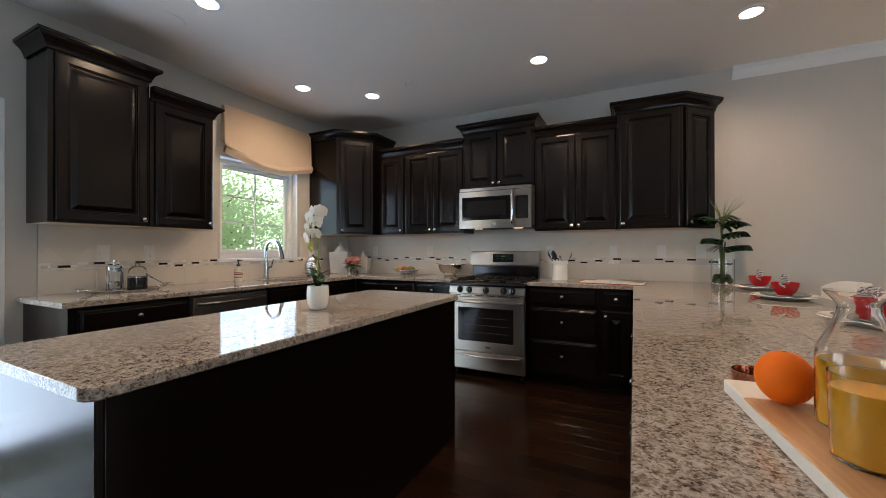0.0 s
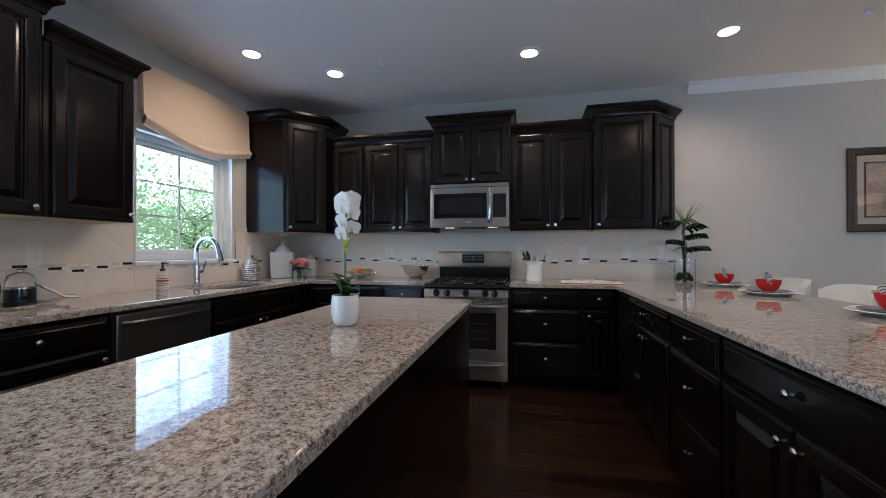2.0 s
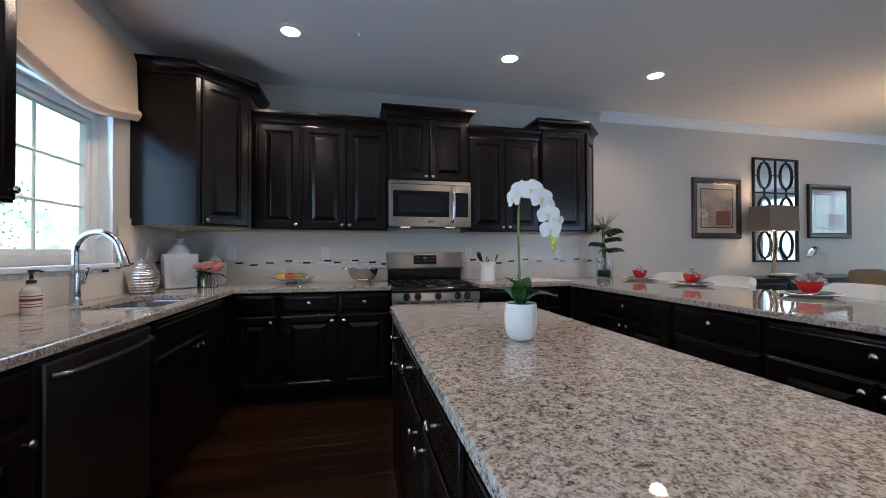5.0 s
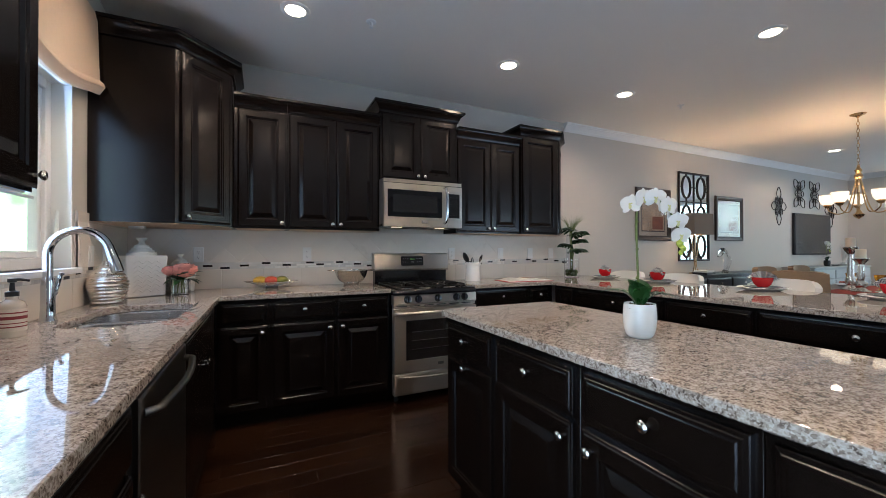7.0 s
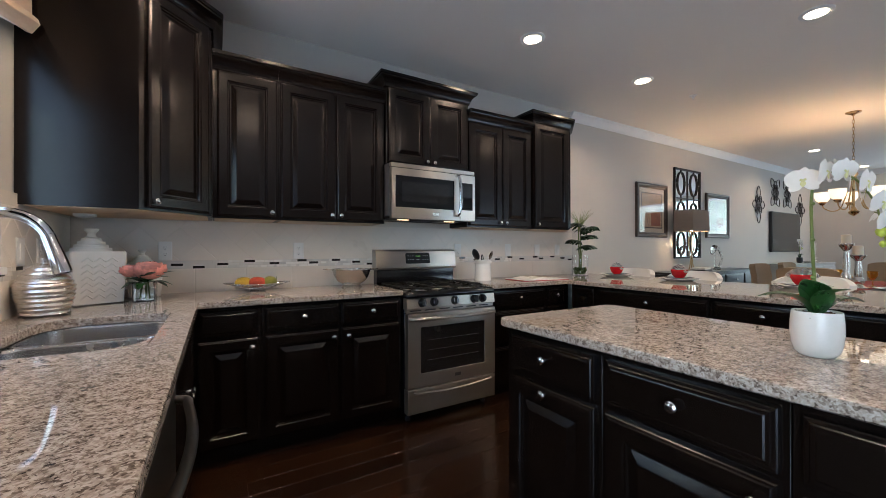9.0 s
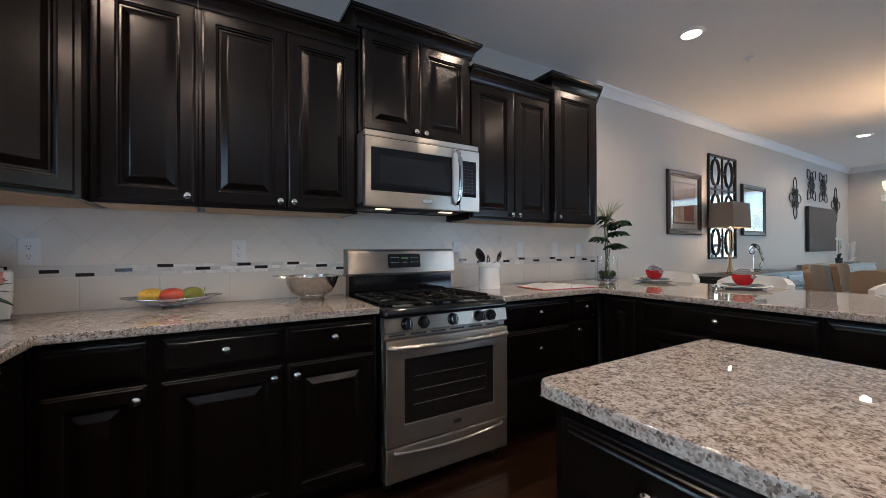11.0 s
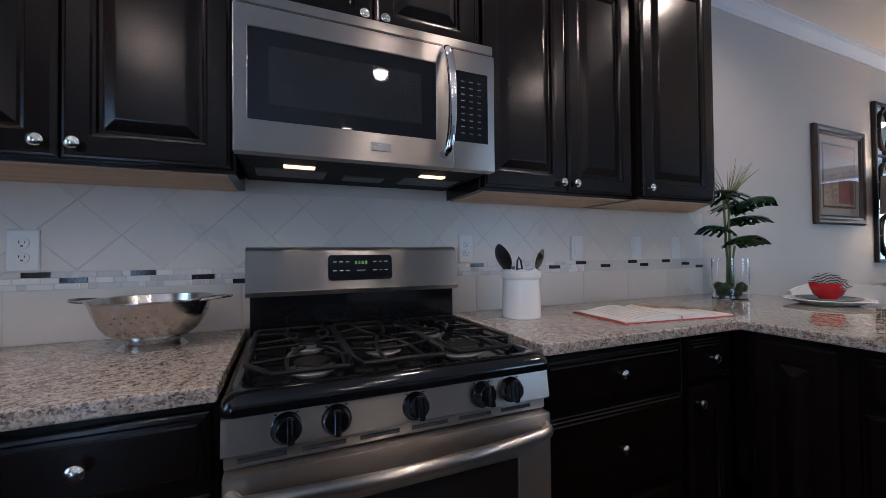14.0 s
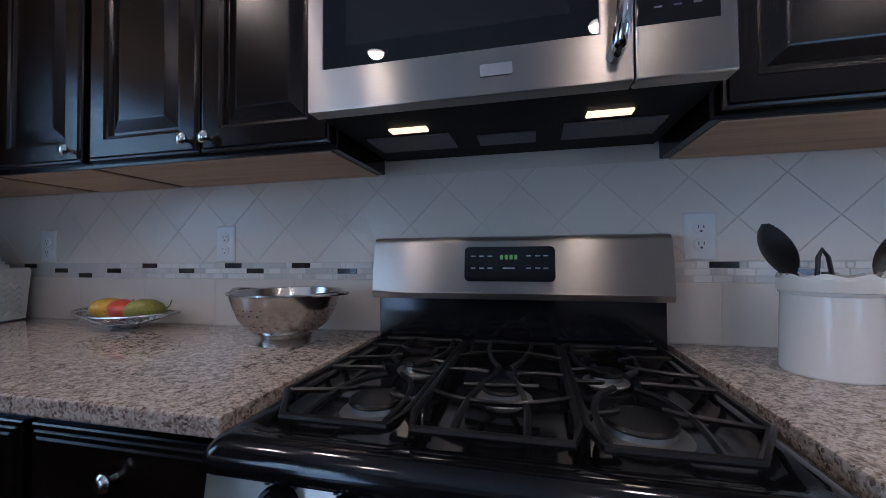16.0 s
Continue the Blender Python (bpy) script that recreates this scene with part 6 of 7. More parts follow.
# ---- pictures, mirror and the things along the dining wall ----
def picture(x0, x1, z0, z1, label, tint):
    c = thing("framed_picture", pose((x0 + x1) / 2, WY - 0.003, (z0 + z1) / 2), label, "picture")
    w, h = (x1 - x0) / 2, (z1 - z0) / 2
    PF1 = material("bronze_picture_frame", (0.06, 0.038, 0.025), 0.3, 0.3, vary=0.2, scale=20, bump=0.01)
    bm = B()
    prof = [(0.0, 0.0), (0.0, 0.02), (0.012, 0.034), (0.03, 0.034), (0.042, 0.024), (0.055, 0.026), (0.068, 0.016), (0.068, 0.0)]
    rings = []
    for sx, sz in ((-1, -1), (1, -1), (1, 1), (-1, 1)):
        rings.append([bm.verts.new((sx * (w - s), -o, sz * (h - s))) for s, o in prof])
    for k in range(4):
        a, b = rings[k], rings[(k + 1) % 4]
        for j in range(len(prof) - 1):
            bm.faces.new((a[j], b[j], b[j + 1], a[j + 1]))
    part("frame", bm, PF1, c, "dark bronze stepped frame")
    part("mat_board", panel(B(), -w + 0.066, w - 0.066, -h + 0.066, h - 0.066, [(0, 0), (0, 0.008), (0.001, 0.009)]), material("cream_mat", (0.44, 0.36, 0.26), 0.8, vary=0.03, bump=0.01), c, "cream mat board")
    part("inner_line", panel(B(), -w + 0.12, w - 0.12, -h + 0.125, h - 0.125, [(0, 0.008), (0, 0.0105)]), PF1, c)
    art = material("landscape_print", tint, 0.6, vary=0.5, scale=7, fine=6, bump=0)
    part("print", panel(B(), -w + 0.135, w - 0.135, -h + 0.14, h - 0.14, [(0, 0.009), (0, 0.0120)]), art, c, "faded landscape print")
    part("dark_patch", panel(B(), -0.02, w - 0.16, -h + 0.16, -0.03, [(0, 0.011), (0, 0.0128)]), material("rust_print", (0.24, 0.07, 0.03), 0.6, vary=0.4, scale=12, bump=0), c)
    g = part("glazing", panel(B(), -w + 0.067, w - 0.067, -h + 0.067, h - 0.067, [(0, 0.0145), (0, 0.0165)]), GLASS, c, "reflective picture glass")
    g.visible_shadow = False
    return c
picture(2.065, 2.79, 1.37, 2.105, "framed landscape print behind glass on the dining wall", (0.42, 0.28, 0.17))
picture(3.885, 4.635, 1.385, 2.095, "second framed print behind glass beside the mirror", (0.40, 0.36, 0.30))

c = thing("wall_mirror", pose(2.98, WY - 0.003, 1.072), "tall gridded mirror with dark oval fretwork", "mirror")
mwid, mhei = 0.735, 1.325
part("glass", panel(B(), 0.01, mwid - 0.01, 0.01, mhei - 0.01, [(0, 0), (0, 0.010)]), MIRROR, c, "silvered mirror glass")
for a in ((0, 0.026, 0, mhei), (mwid - 0.026, mwid, 0, mhei), (0.026, mwid - 0.026, 0, 0.026), (0.026, mwid - 0.026, mhei - 0.026, mhei)):
    part("frame_bar", box(B(), a[0], a[1], -0.028, 0, a[2], a[3], 0.003), BRONZE, c)
part("mullion", box(B(), mwid / 2 - 0.009, mwid / 2 + 0.009, -0.022, -0.010, 0.026, mhei - 0.026, 0.002), BRONZE, c)
for k in (1, 2):
    part("mullion", box(B(), 0.026, mwid - 0.026, -0.0215, -0.0105, mhei * k / 3 - 0.009, mhei * k / 3 + 0.009, 0.002), BRONZE, c)
for i in range(2):
    for j in range(3):
        cx, cz = mwid * (0.25 + 0.5 * i) + (0.006 if i == 0 else -0.006), mhei * (j + 0.5) / 3
        part("oval", tube(B(), [(cx + 0.098 * math.cos(2 * math.pi * k / 32), -0.017, cz + 0.165 * math.sin(2 * math.pi * k / 32)) for k in range(33)], 0.011, 6), BRONZE, c, "dark oval ring")
        for dz in (-1, 1):
            part("spoke", box(B(), cx - 0.006, cx + 0.006, -0.0205, -0.0115, cz + (0.172 if dz > 0 else -0.212), cz + (0.212 if dz > 0 else -0.172)), BRONZE, c)
        for dx in (-1, 1):
            part("spoke", box(B(), cx + (0.105 if dx > 0 else -0.16), cx + (0.16 if dx > 0 else -0.105), -0.0205, -0.0115, cz - 0.006, cz + 0.006), BRONZE, c)

def sideboard(x0, x1, depth, top, mat, label, bays):
    c = thing("sideboard", pose(x0, WY - depth - 0.004, 0), label, "sideboard")
    w = x1 - x0
    part("top", box(B(), -0.02, w + 0.02, -0.02, depth, top - 0.03, top, 0.006, 2), mat, c)
    part("body", box(B(), 0, w, 0.0, depth - 0.005, 0.12, top - 0.031, 0.003), mat, c)
    for k in range(bays):
        a, b = w * k / bays + 0.015, w * (k + 1) / bays - 0.015
        d = part("drawer", panel(B(), a, b, top - 0.21, top - 0.055, DRAWER), mat, c)
        part("knob", lathe(B(), KNOB, 12, ((a + b) / 2, -0.02, top - 0.13), "y"), NICKEL, d)
        d = part("door", panel(B(), a, b, 0.14, top - 0.225, DOOR), mat, c)
        part("knob", lathe(B(), KNOB, 12, (b - 0.04, -0.02, top - 0.30), "y"), NICKEL, d)
    for x in (0.03, w - 0.03):
        for y in (0.03, depth - 0.04):
            part("foot", box(B(), x - 0.025, x + 0.025, y - 0.025, y + 0.025, 0, 0.119, 0.004), mat, c)
sideboard(2.36, 4.68, 0.42, 0.90, BLACKWOOD, "black stained sideboard under the mirror", 4)
GREYLAC = material("grey_lacquer", (0.33, 0.34, 0.34), 0.4, vary=0.04, bump=0.01)
sideboard(5.9, 8.1, 0.45, 0.94, GREYLAC, "grey lacquered console under the dark screen", 3)

c = thing("table_lamp", pose(3.02, 3.86, 0.90), "gold wire table lamp with a lit taupe rectangular shade", "lamp")
part("base", box(B(), -0.06, 0.06, -0.05, 0.05, 0.0, 0.02, 0.003), BRASS, c)
for sx in (-1, 1):
    for sy in (-0.6, 0.6):
        part("rod", tube(B(), smooth_path([(sx * 0.03, sy * 0.03, 0.02), (sx * 0.012, sy * 0.01, 0.16), (sx * 0.035, sy * 0.03, 0.40), (sx * 0.02, sy * 0.02, 0.56)], 5), 0.006, 8), BRASS, c, "polished gold rod")
bm = B()
R = [[(sx * w, sy * d, z) for sx, sy in ((-1, -1), (1, -1), (1, 1), (-1, 1))] for w, d, z in ((0.225, 0.13, 0.555), (0.215, 0.122, 0.85), (0.212, 0.119, 0.85), (0.222, 0.127, 0.555))]
loft(bm, R + [R[0]], False, False)
part("shade", bm, TAUPE, c, "taupe linen shade")
part("bulb", lathe(B(), [(0, 0.56), (0.014, 0.565), (0.016, 0.6), (0.03, 0.64), (0.03, 0.67), (0, 0.695)], 16), material("bulb_glow", (1, 0.9, 0.7), 0.4, vary=0, bump=0, glow=(1.0, 0.72, 0.4), emission_strength=30), c, "glowing bulb")
lamp("table_lamp_light", "POINT", (3.02, 3.86, 0.90 + 0.74), 12, WARM, 0.03)
c = thing("book_stack", pose(2.98, 3.72, 0.90, 0, 0, 8), "two dark books stacked on the sideboard", "books")
part("book", box(B(), -0.13, 0.13, -0.09, 0.09, 0.0005, 0.03, 0.003), BLACKPLASTIC, c)
part("book", box(B(), -0.11, 0.12, -0.08, 0.08, 0.0305, 0.055, 0.003), PAPER, c)
# clear glass figure: one plain mesh
bm = B()
tube(bm, smooth_path([(0, 0, 0.0), (0.02, 0, 0.06), (0.06, 0, 0.16), (0.03, 0, 0.26), (-0.03, 0, 0.33), (-0.10, 0, 0.30), (-0.16, 0, 0.24)], 4), [0.07, 0.07, 0.06, 0.055, 0.06, 0.065, 0.07, 0.075, 0.08, 0.08, 0.075, 0.07, 0.065, 0.06, 0.06, 0.058, 0.055, 0.05, 0.045, 0.04, 0.038, 0.034, 0.032, 0.03, 0.02], 14, 0.6)
solid("glass_figurine", bm, glass("rippled_glass", (0.96, 0.96, 0.94), 0.22, 1.3), "clear glass horse head figurine on the sideboard", "figurine", m=pose(3.70, 3.84, 0.90))

# wall art in bent iron
def iron_art(x, z, w, h, loops, turn):
    """Loops of bent bar round a woven middle."""
    c = thing("iron_wall_art", pose(x, WY - 0.02, z), "dark bent-iron scroll wall ornament", "wall art", "iron wall art round the screen")
    for k in range(loops):
        a = 2 * math.pi * k / loops + radians(turn)
        e = Vector((math.cos(a) * w, 0, math.sin(a) * h))
        s = Vector((-e.z, 0, e.x)).normalized() * min(w, h) * (0.30 if loops == 4 else 0.22)
        part("loop", tube(B(), smooth_path([tuple(e * 0.25), tuple(e * 0.65 + s), tuple(e), tuple(e * 0.65 - s), tuple(e * 0.25)], 5), 0.0065, 6), BRONZE, c)
        a2 = a + math.pi / loops
        f = Vector((math.cos(a2) * w * 0.62, 0, math.sin(a2) * h * 0.62))
        s2 = Vector((-f.z, 0, f.x)).normalized() * min(w, h) * 0.2
        part("loop", tube(B(), smooth_path([tuple(f * 0.3), tuple(f * 0.7 + s2), tuple(f), tuple(f * 0.7 - s2), tuple(f * 0.3)], 5), 0.006, 6), BRONZE, c)
    for q in (-0.36, -0.18, 0.0, 0.18, 0.36):
        part("wire", tube(B(), [(-w * 0.42, 0.004, h * q), (0, 0.008, h * q * 0.8), (w * 0.42, 0.004, h * q)], 0.0045, 6), BRONZE, c)
        part("wire", tube(B(), [(w * q, -0.004, -h * 0.42), (w * q * 0.8, -0.008, 0), (w * q, -0.004, h * 0.42)], 0.0045, 6), BRONZE, c)
iron_art(5.78, 2.02, 0.25, 0.34, 4, 0)
iron_art(6.51, 2.29, 0.26, 0.36, 4, 45)
iron_art(7.09, 2.29, 0.26, 0.36, 4, 45)
iron_art(7.76, 2.02, 0.25, 0.33, 4, 0)
c = thing("wall_screen", pose(6.27, WY - 0.004, 1.15), "flat dark grey screen hung on the dining wall", "screen")
part("frame", box(B(), 0, 1.38, -0.05, 0, 0, 0.77, 0.006), BLACKPLASTIC, c)
part("glass", panel(B(), 0.02, 1.36, 0.02, 0.75, [(0, 0.05), (0, 0.052)]), material("screen_glass", (0.035, 0.04, 0.045), 0.18, vary=0, bump=0), c)
orchid(pose(6.9, 3.83, 0.94), 0.9, "white orchid in a dark pot on the grey console", BLACKPLASTIC)
bm = B()
rnd = random.Random(3)
for k in range(40):
    a, q = rnd.random() * 6.283, rnd.random()
    p = Vector((0.16 * q * math.cos(a), 0.05 * math.sin(a), 0.06 + 0.34 * rnd.random()))
    tube(bm, [(0, 0, 0.04), tuple(p * 0.6 + Vector((0, 0, 0.03))), tuple(p)], [0.012, 0.009, 0.006], 5)
box(bm, -0.06, 0.06, -0.05, 0.05, 0, 0.045, 0.004)
solid("coral_sculpture", bm, MATTECERAMIC, "cream branching coral sculpture on the console", "sculpture", m=pose(7.6, 3.83, 0.94))
solid("driftwood_tray", rloft(B(), -0.3, 0.3, -0.07, 0.07, [(0.03, 0.04, 0), (0.0, 0.05, 0.03), (0.02, 0.04, 0.032), (0.05, 0.03, 0.01)]), SILVER, "long silver tray on the console", "tray", m=pose(7.25, 3.75, 0.94))

# ---- dining table and chairs ----
tb = thing("dining_table", pose(4.0, 2.40, 0), "dark wood dining table laid for a meal", "table")
part("tabletop", box(B(), -0.95, 0.95, -0.52, 0.52, 0.725, 0.765, 0.006, 2), BLACKWOOD, tb)
for sx in (-1, 1):
    for sy in (-1, 1):
        part("leg", tube(B(), [(sx * 0.86, sy * 0.44, 0), (sx * 0.86, sy * 0.44, 0.2), (sx * 0.86, sy * 0.44, 0.726)], [0.025, 0.04, 0.045], 10), BLACKWOOD, tb)
part("apron", box(B(), -0.85, 0.85, -0.43, 0.43, 0.65, 0.726), BLACKWOOD, tb)
solid("table_runner", box(B(), -0.98, 0.98, -0.18, 0.18, 0.766, 0.769), material("red_runner", (0.32, 0.035, 0.02), 0.85, vary=0.2, scale=30, bump=0.05), "rust red table runner", "runner", m=pose(4.0, 2.40, 0))
def tufted_chair(m):
    c = thing("dining_chair", m, "tan tufted upholstered dining chair with dark legs", "chair", "chairs round the dining table")
    part("seat", rloft(B(), -0.24, 0.24, -0.23, 0.23, [(0.02, 0.04, 0.36), (0, 0.06, 0.38), (0, 0.06, 0.45), (0.03, 0.05, 0.48)]), TANFABRIC, c)
    rows = []
    for k in range(13):
        x = -0.245 + 0.49 * k / 12
        rows.append([(x, 0.215 + 0.07 * u - 0.05 * (abs(x) / 0.245) ** 2 - 0.006 * math.cos(x * 40) * math.cos(u * 20), 0.46 + 0.55 * u - 0.03 * (abs(x) / 0.245) ** 6 * u) for u in [j / 8 for j in range(9)]])
    back = part("backrest", sheet(B(), rows, 0.06), TANFABRIC, c, "curved button-tufted back")
    for r in range(3):
        for q in range(4 - r % 2):
            x, u = -0.15 + 0.1 * q + 0.05 * (r % 2), 0.35 + 0.2 * r
            part("button", lathe(B(), [(0, -0.004), (0.010, 0), (0.008, 0.005), (0, 0.007)], 10, (x, 0.215 + 0.07 * u - 0.05 * (abs(x) / 0.245) ** 2 - 0.004, 0.46 + 0.55 * u), "y"), TANFABRIC, back)
    for sx in (-1, 1):
        for sy in (-1, 1):
            part("leg", tube(B(), [(sx * 0.2, sy * 0.2 * (1.15 if sy > 0 else 1), 0), (sx * 0.2, sy * 0.19, 0.38)], [0.016, 0.024], 8), BLACKWOOD, c)
    return c
ch = tufted_chair(pose(3.45, 3.02, 0, 0, 0, 0))
for x, y, rz in ((4.35, 3.02, 0), (3.5, 1.75, 180), (4.4, 1.75, 180), (5.15, 2.4, -90), (2.72, 2.5, 90)):
    copy_thing(ch, pose(x, y, 0, 0, 0, rz))
def candlestick(x, y, h):
    c = thing("candlestick", pose(x, y, 0.769), "mercury glass candlestick with a cream pillar candle", "candlestick", "candlesticks on the dining table")
    s = h / 0.44
    prof = [(0, 0), (0.085, 0), (0.085, 0.012), (0.05, 0.03), (0.038, 0.05), (0.052, 0.08), (0.048, 0.12), (0.028, 0.15), (0.034, 0.2), (0.030, 0.3), (0.022, 0.36), (0.034, 0.38), (0.05, 0.40), (0.066, 0.425), (0.066, 0.44), (0, 0.44)]
    part("stick", lathe(B(), [(r, z * s) for r, z in prof], 28), SILVER, c)
    part("candle", lathe(B(), [(0, h), (0.043, h), (0.044, h + 0.10), (0.03, h + 0.104), (0, h + 0.098)], 24), material("candle_wax", (0.72, 0.64, 0.48), 0.5, vary=0.03, bump=0, subsurface_weight=0.3), c, "cream pillar candle")
candlestick(3.58, 2.455, 0.50)
candlestick(3.44, 2.33, 0.37)
AMBER = glass("amber_glass", (0.95, 0.62, 0.18))
for x, y in ((3.85, 2.30), (4.0, 2.12), (4.1, 2.62)):
    c = thing("goblet", pose(x, y, 0.770), "amber glass footed goblet on the dining table", "glass", "amber goblets on the dining table")
    part("foot", lathe(B(), [(0, 0), (0.036, 0), (0.034, 0.005), (0.008, 0.010), (0.006, 0.07), (0, 0.07)], 24), AMBER, c)
    part("cup", lathe(B(), [(0, 0.07), (0.02, 0.075), (0.042, 0.12), (0.05, 0.175), (0.048, 0.175), (0.04, 0.12), (0.018, 0.078), (0, 0.074)], 24), AMBER, c)
NAP = material("rust_napkin", (0.42, 0.06, 0.02), 0.85, vary=0.2, scale=40, bump=0.05)
for x, y in ((3.5, 2.72), (4.35, 2.72), (3.5, 2.08), (4.4, 2.08)):
    solid("charger_plate", plate_bm(0.155, 0.014, 0.006), CERAMIC, "white plate laid on the dining table", "plate", "dining plates", m=pose(x, y, 0.766))
    bm = B()
    for k in range(5):
        leaf_blade(bm, (0, 0, 0.002), (0.11 * math.cos(k * 1.256), 0.11 * math.sin(k * 1.256), 0.035), 0.09, 0.015, 0.35, 5)
    solid("folded_napkin", bm, NAP, "rust red napkin folded on a plate", "napkin", "dining napkins", m=pose(x, y, 0.774))

# ---- chandelier ----
SHADEGLOW = material("alabaster_shade", (0.9, 0.82, 0.68), 0.4, vary=0.05, bump=0, glow=(1.0, 0.78, 0.48), emission_strength=1.0)
c = thing("chandelier", pose(3.66, 2.41, 0), "antique brass five-arm chandelier with lit bowl shades", "chandelier")
part("canopy", lathe(B(), [(0, CZ - 0.001), (0.07, CZ - 0.001), (0.066, CZ - 0.012), (0.02, CZ - 0.03), (0.008, CZ - 0.045), (0, CZ - 0.045)], 24), BRASS, c)
for k in range(13):
    z0 = CZ - 0.045 - 0.042 * k
    lk = [(0.011 * math.cos(2 * math.pi * j / 12), 0, z0 - 0.025 + 0.026 * math.sin(2 * math.pi * j / 12)) for j in range(13)]
    if k % 2:
        lk = [(0, x, z) for x, _, z in lk]
    part("chain_link", tube(B(), lk, 0.0028, 6), BRASS, c)
part("column", lathe(B(), [(0, 2.22), (0.012, 2.215), (0.014, 2.18), (0.034, 2.15), (0.022, 2.12), (0.040, 2.08), (0.036, 2.06), (0.014, 2.03), (0.011, 1.70), (0.03, 1.66), (0.05, 1.64), (0.04, 1.615), (0.012, 1.595), (0, 1.585)], 24), BRASS, c)
for k in range(5):
    a = radians(72 * k + 20)
    ca, sa = math.cos(a), math.sin(a)
    arm = part("arm", tube(B(), smooth_path([(0.02 * ca, 0.02 * sa, 2.05), (0.06 * ca, 0.06 * sa, 1.85), (0.11 * ca, 0.11 * sa, 1.69), (0.18 * ca, 0.18 * sa, 1.66), (0.25 * ca, 0.25 * sa, 1.70), (0.265 * ca, 0.265 * sa, 1.75)], 5), 0.0065, 8), BRASS, c)
    at = (0.265 * ca, 0.265 * sa, 0)
    part("cup", lathe(B(), [(0, 1.735), (0.02, 1.74), (0.04, 1.765), (0.03, 1.78), (0, 1.78)], 18, at), BRASS, arm)
    part("shade", lathe(B(), [(0.02, 1.775), (0.045, 1.783), (0.066, 1.815), (0.074, 1.865), (0.0755, 1.892), (0.072, 1.892), (0.071, 1.865), (0.063, 1.818), (0.043, 1.787), (0.018, 1.78)], 24, at), SHADEGLOW, arm, "glowing alabaster glass bowl")
    lamp("chandelier_lamp", "POINT", (3.66 + at[0], 2.41 + at[1], 1.86), 4.2, WARM, 0.04)

# ---- small wall sensor and thermostat far off ----
c = thing("wall_sensor", pose(EX - 0.002, 3.6, 2.15, 0, 0, -90), "small white wall sensor box", "sensor")
part("case", panel(B(), -0.05, 0.05, -0.07, 0.07, [(0, 0), (0, 0.03), (0.01, 0.05)]), PLASTIC, c)

# ---- outside the window ----
def tree(x, y, h, seed, lean=0.0):
    rnd = random.Random(seed)
    c = thing("tree", pose(x, y, -0.6), "leafy green garden tree behind the window", "tree", "garden trees")
    part("trunk", tube(B(), [(0, 0, 0), (0.05, 0.03, h * 0.3), (0.02 + lean, 0, h * 0.62)], [0.16, 0.12, 0.05], 8), BARK, c)
    tips = []
    for k in range(9):
        a = k * 2.4 + rnd.random()
        z0 = h * (0.25 + 0.35 * k / 9)
        e = Vector((math.cos(a) * h * 0.26, math.sin(a) * h * 0.26, z0 + h * (0.12 + 0.14 * rnd.random())))
        part("limb", tube(B(), [(0.03, 0.02, z0), tuple((e + Vector((0, 0, z0))) * 0.5), tuple(e)], [0.06, 0.04, 0.015], 6), BARK, c)
        tips.append(e)
    V, F = [], []
    for k in range(5200):
        t = tips[k % 9]
        p = t * (0.55 + 0.5 * rnd.random()) + Vector((rnd.gauss(0, 0.15), rnd.gauss(0, 0.15), rnd.gauss(-0.02, 0.17))) * h
        d = Vector((rnd.gauss(0, 1), rnd.gauss(0, 1), rnd.gauss(0, 1))).normalized()
        s = d.orthogonal().normalized()
        ln, w = 0.13 + 0.08 * rnd.random(), 0.05
        n = len(V)
        V += [p, p + d * ln * 0.5 + s * w, p + d * ln, p + d * ln * 0.5 - s * w]
        F.append((n, n + 1, n + 2, n + 3))
    me = bpy.data.meshes.new("crown")
    me.from_pydata(V, [], F)
    me.materials.append(FOLIAGE)
    ob = new("crown", me)
    ob.parent = c
    tagged(ob, kind="stuff")
BARK = material("tree_bark", (0.12, 0.085, 0.06), 0.9, vary=0.4, scale=8, bump=0.1)
FOLIAGE = translucent(material("garden_foliage", (0.12, 0.19, 0.08), 0.6, vary=0.4, scale=1.5, bump=0), 0.6, (0.60, 0.70, 0.44))
for i, (x, y, h) in enumerate(((-14.0, 8.6, 5.2), (-19.5, 11.5, 6.6), (-18.0, 17.0, 6.0), (-16.5, 5.6, 4.8))):
    tree(x, y, h, 11 + i)
# glowing backdrop far beyond the windows: wood and sky with daylight painted in
bd = material("far_wood_glow", (0.2, 0.3, 0.12), 0.9, vary=0, bump=0)
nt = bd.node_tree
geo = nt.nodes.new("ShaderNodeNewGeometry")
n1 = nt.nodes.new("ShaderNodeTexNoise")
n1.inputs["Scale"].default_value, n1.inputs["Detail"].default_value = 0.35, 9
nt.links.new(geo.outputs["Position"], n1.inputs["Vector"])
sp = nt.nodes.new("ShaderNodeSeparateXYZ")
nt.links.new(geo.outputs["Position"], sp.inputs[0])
# painted haze: the colour pales with height
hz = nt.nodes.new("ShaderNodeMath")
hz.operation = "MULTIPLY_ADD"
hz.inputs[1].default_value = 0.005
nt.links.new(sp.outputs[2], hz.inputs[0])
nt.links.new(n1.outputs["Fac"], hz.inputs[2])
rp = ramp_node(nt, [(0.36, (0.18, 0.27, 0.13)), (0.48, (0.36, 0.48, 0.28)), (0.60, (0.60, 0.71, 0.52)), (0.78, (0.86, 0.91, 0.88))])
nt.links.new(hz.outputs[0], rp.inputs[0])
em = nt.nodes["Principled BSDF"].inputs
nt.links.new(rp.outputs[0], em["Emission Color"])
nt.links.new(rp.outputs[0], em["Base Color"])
# emission stands in for daylight on the wood and sky
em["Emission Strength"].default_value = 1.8
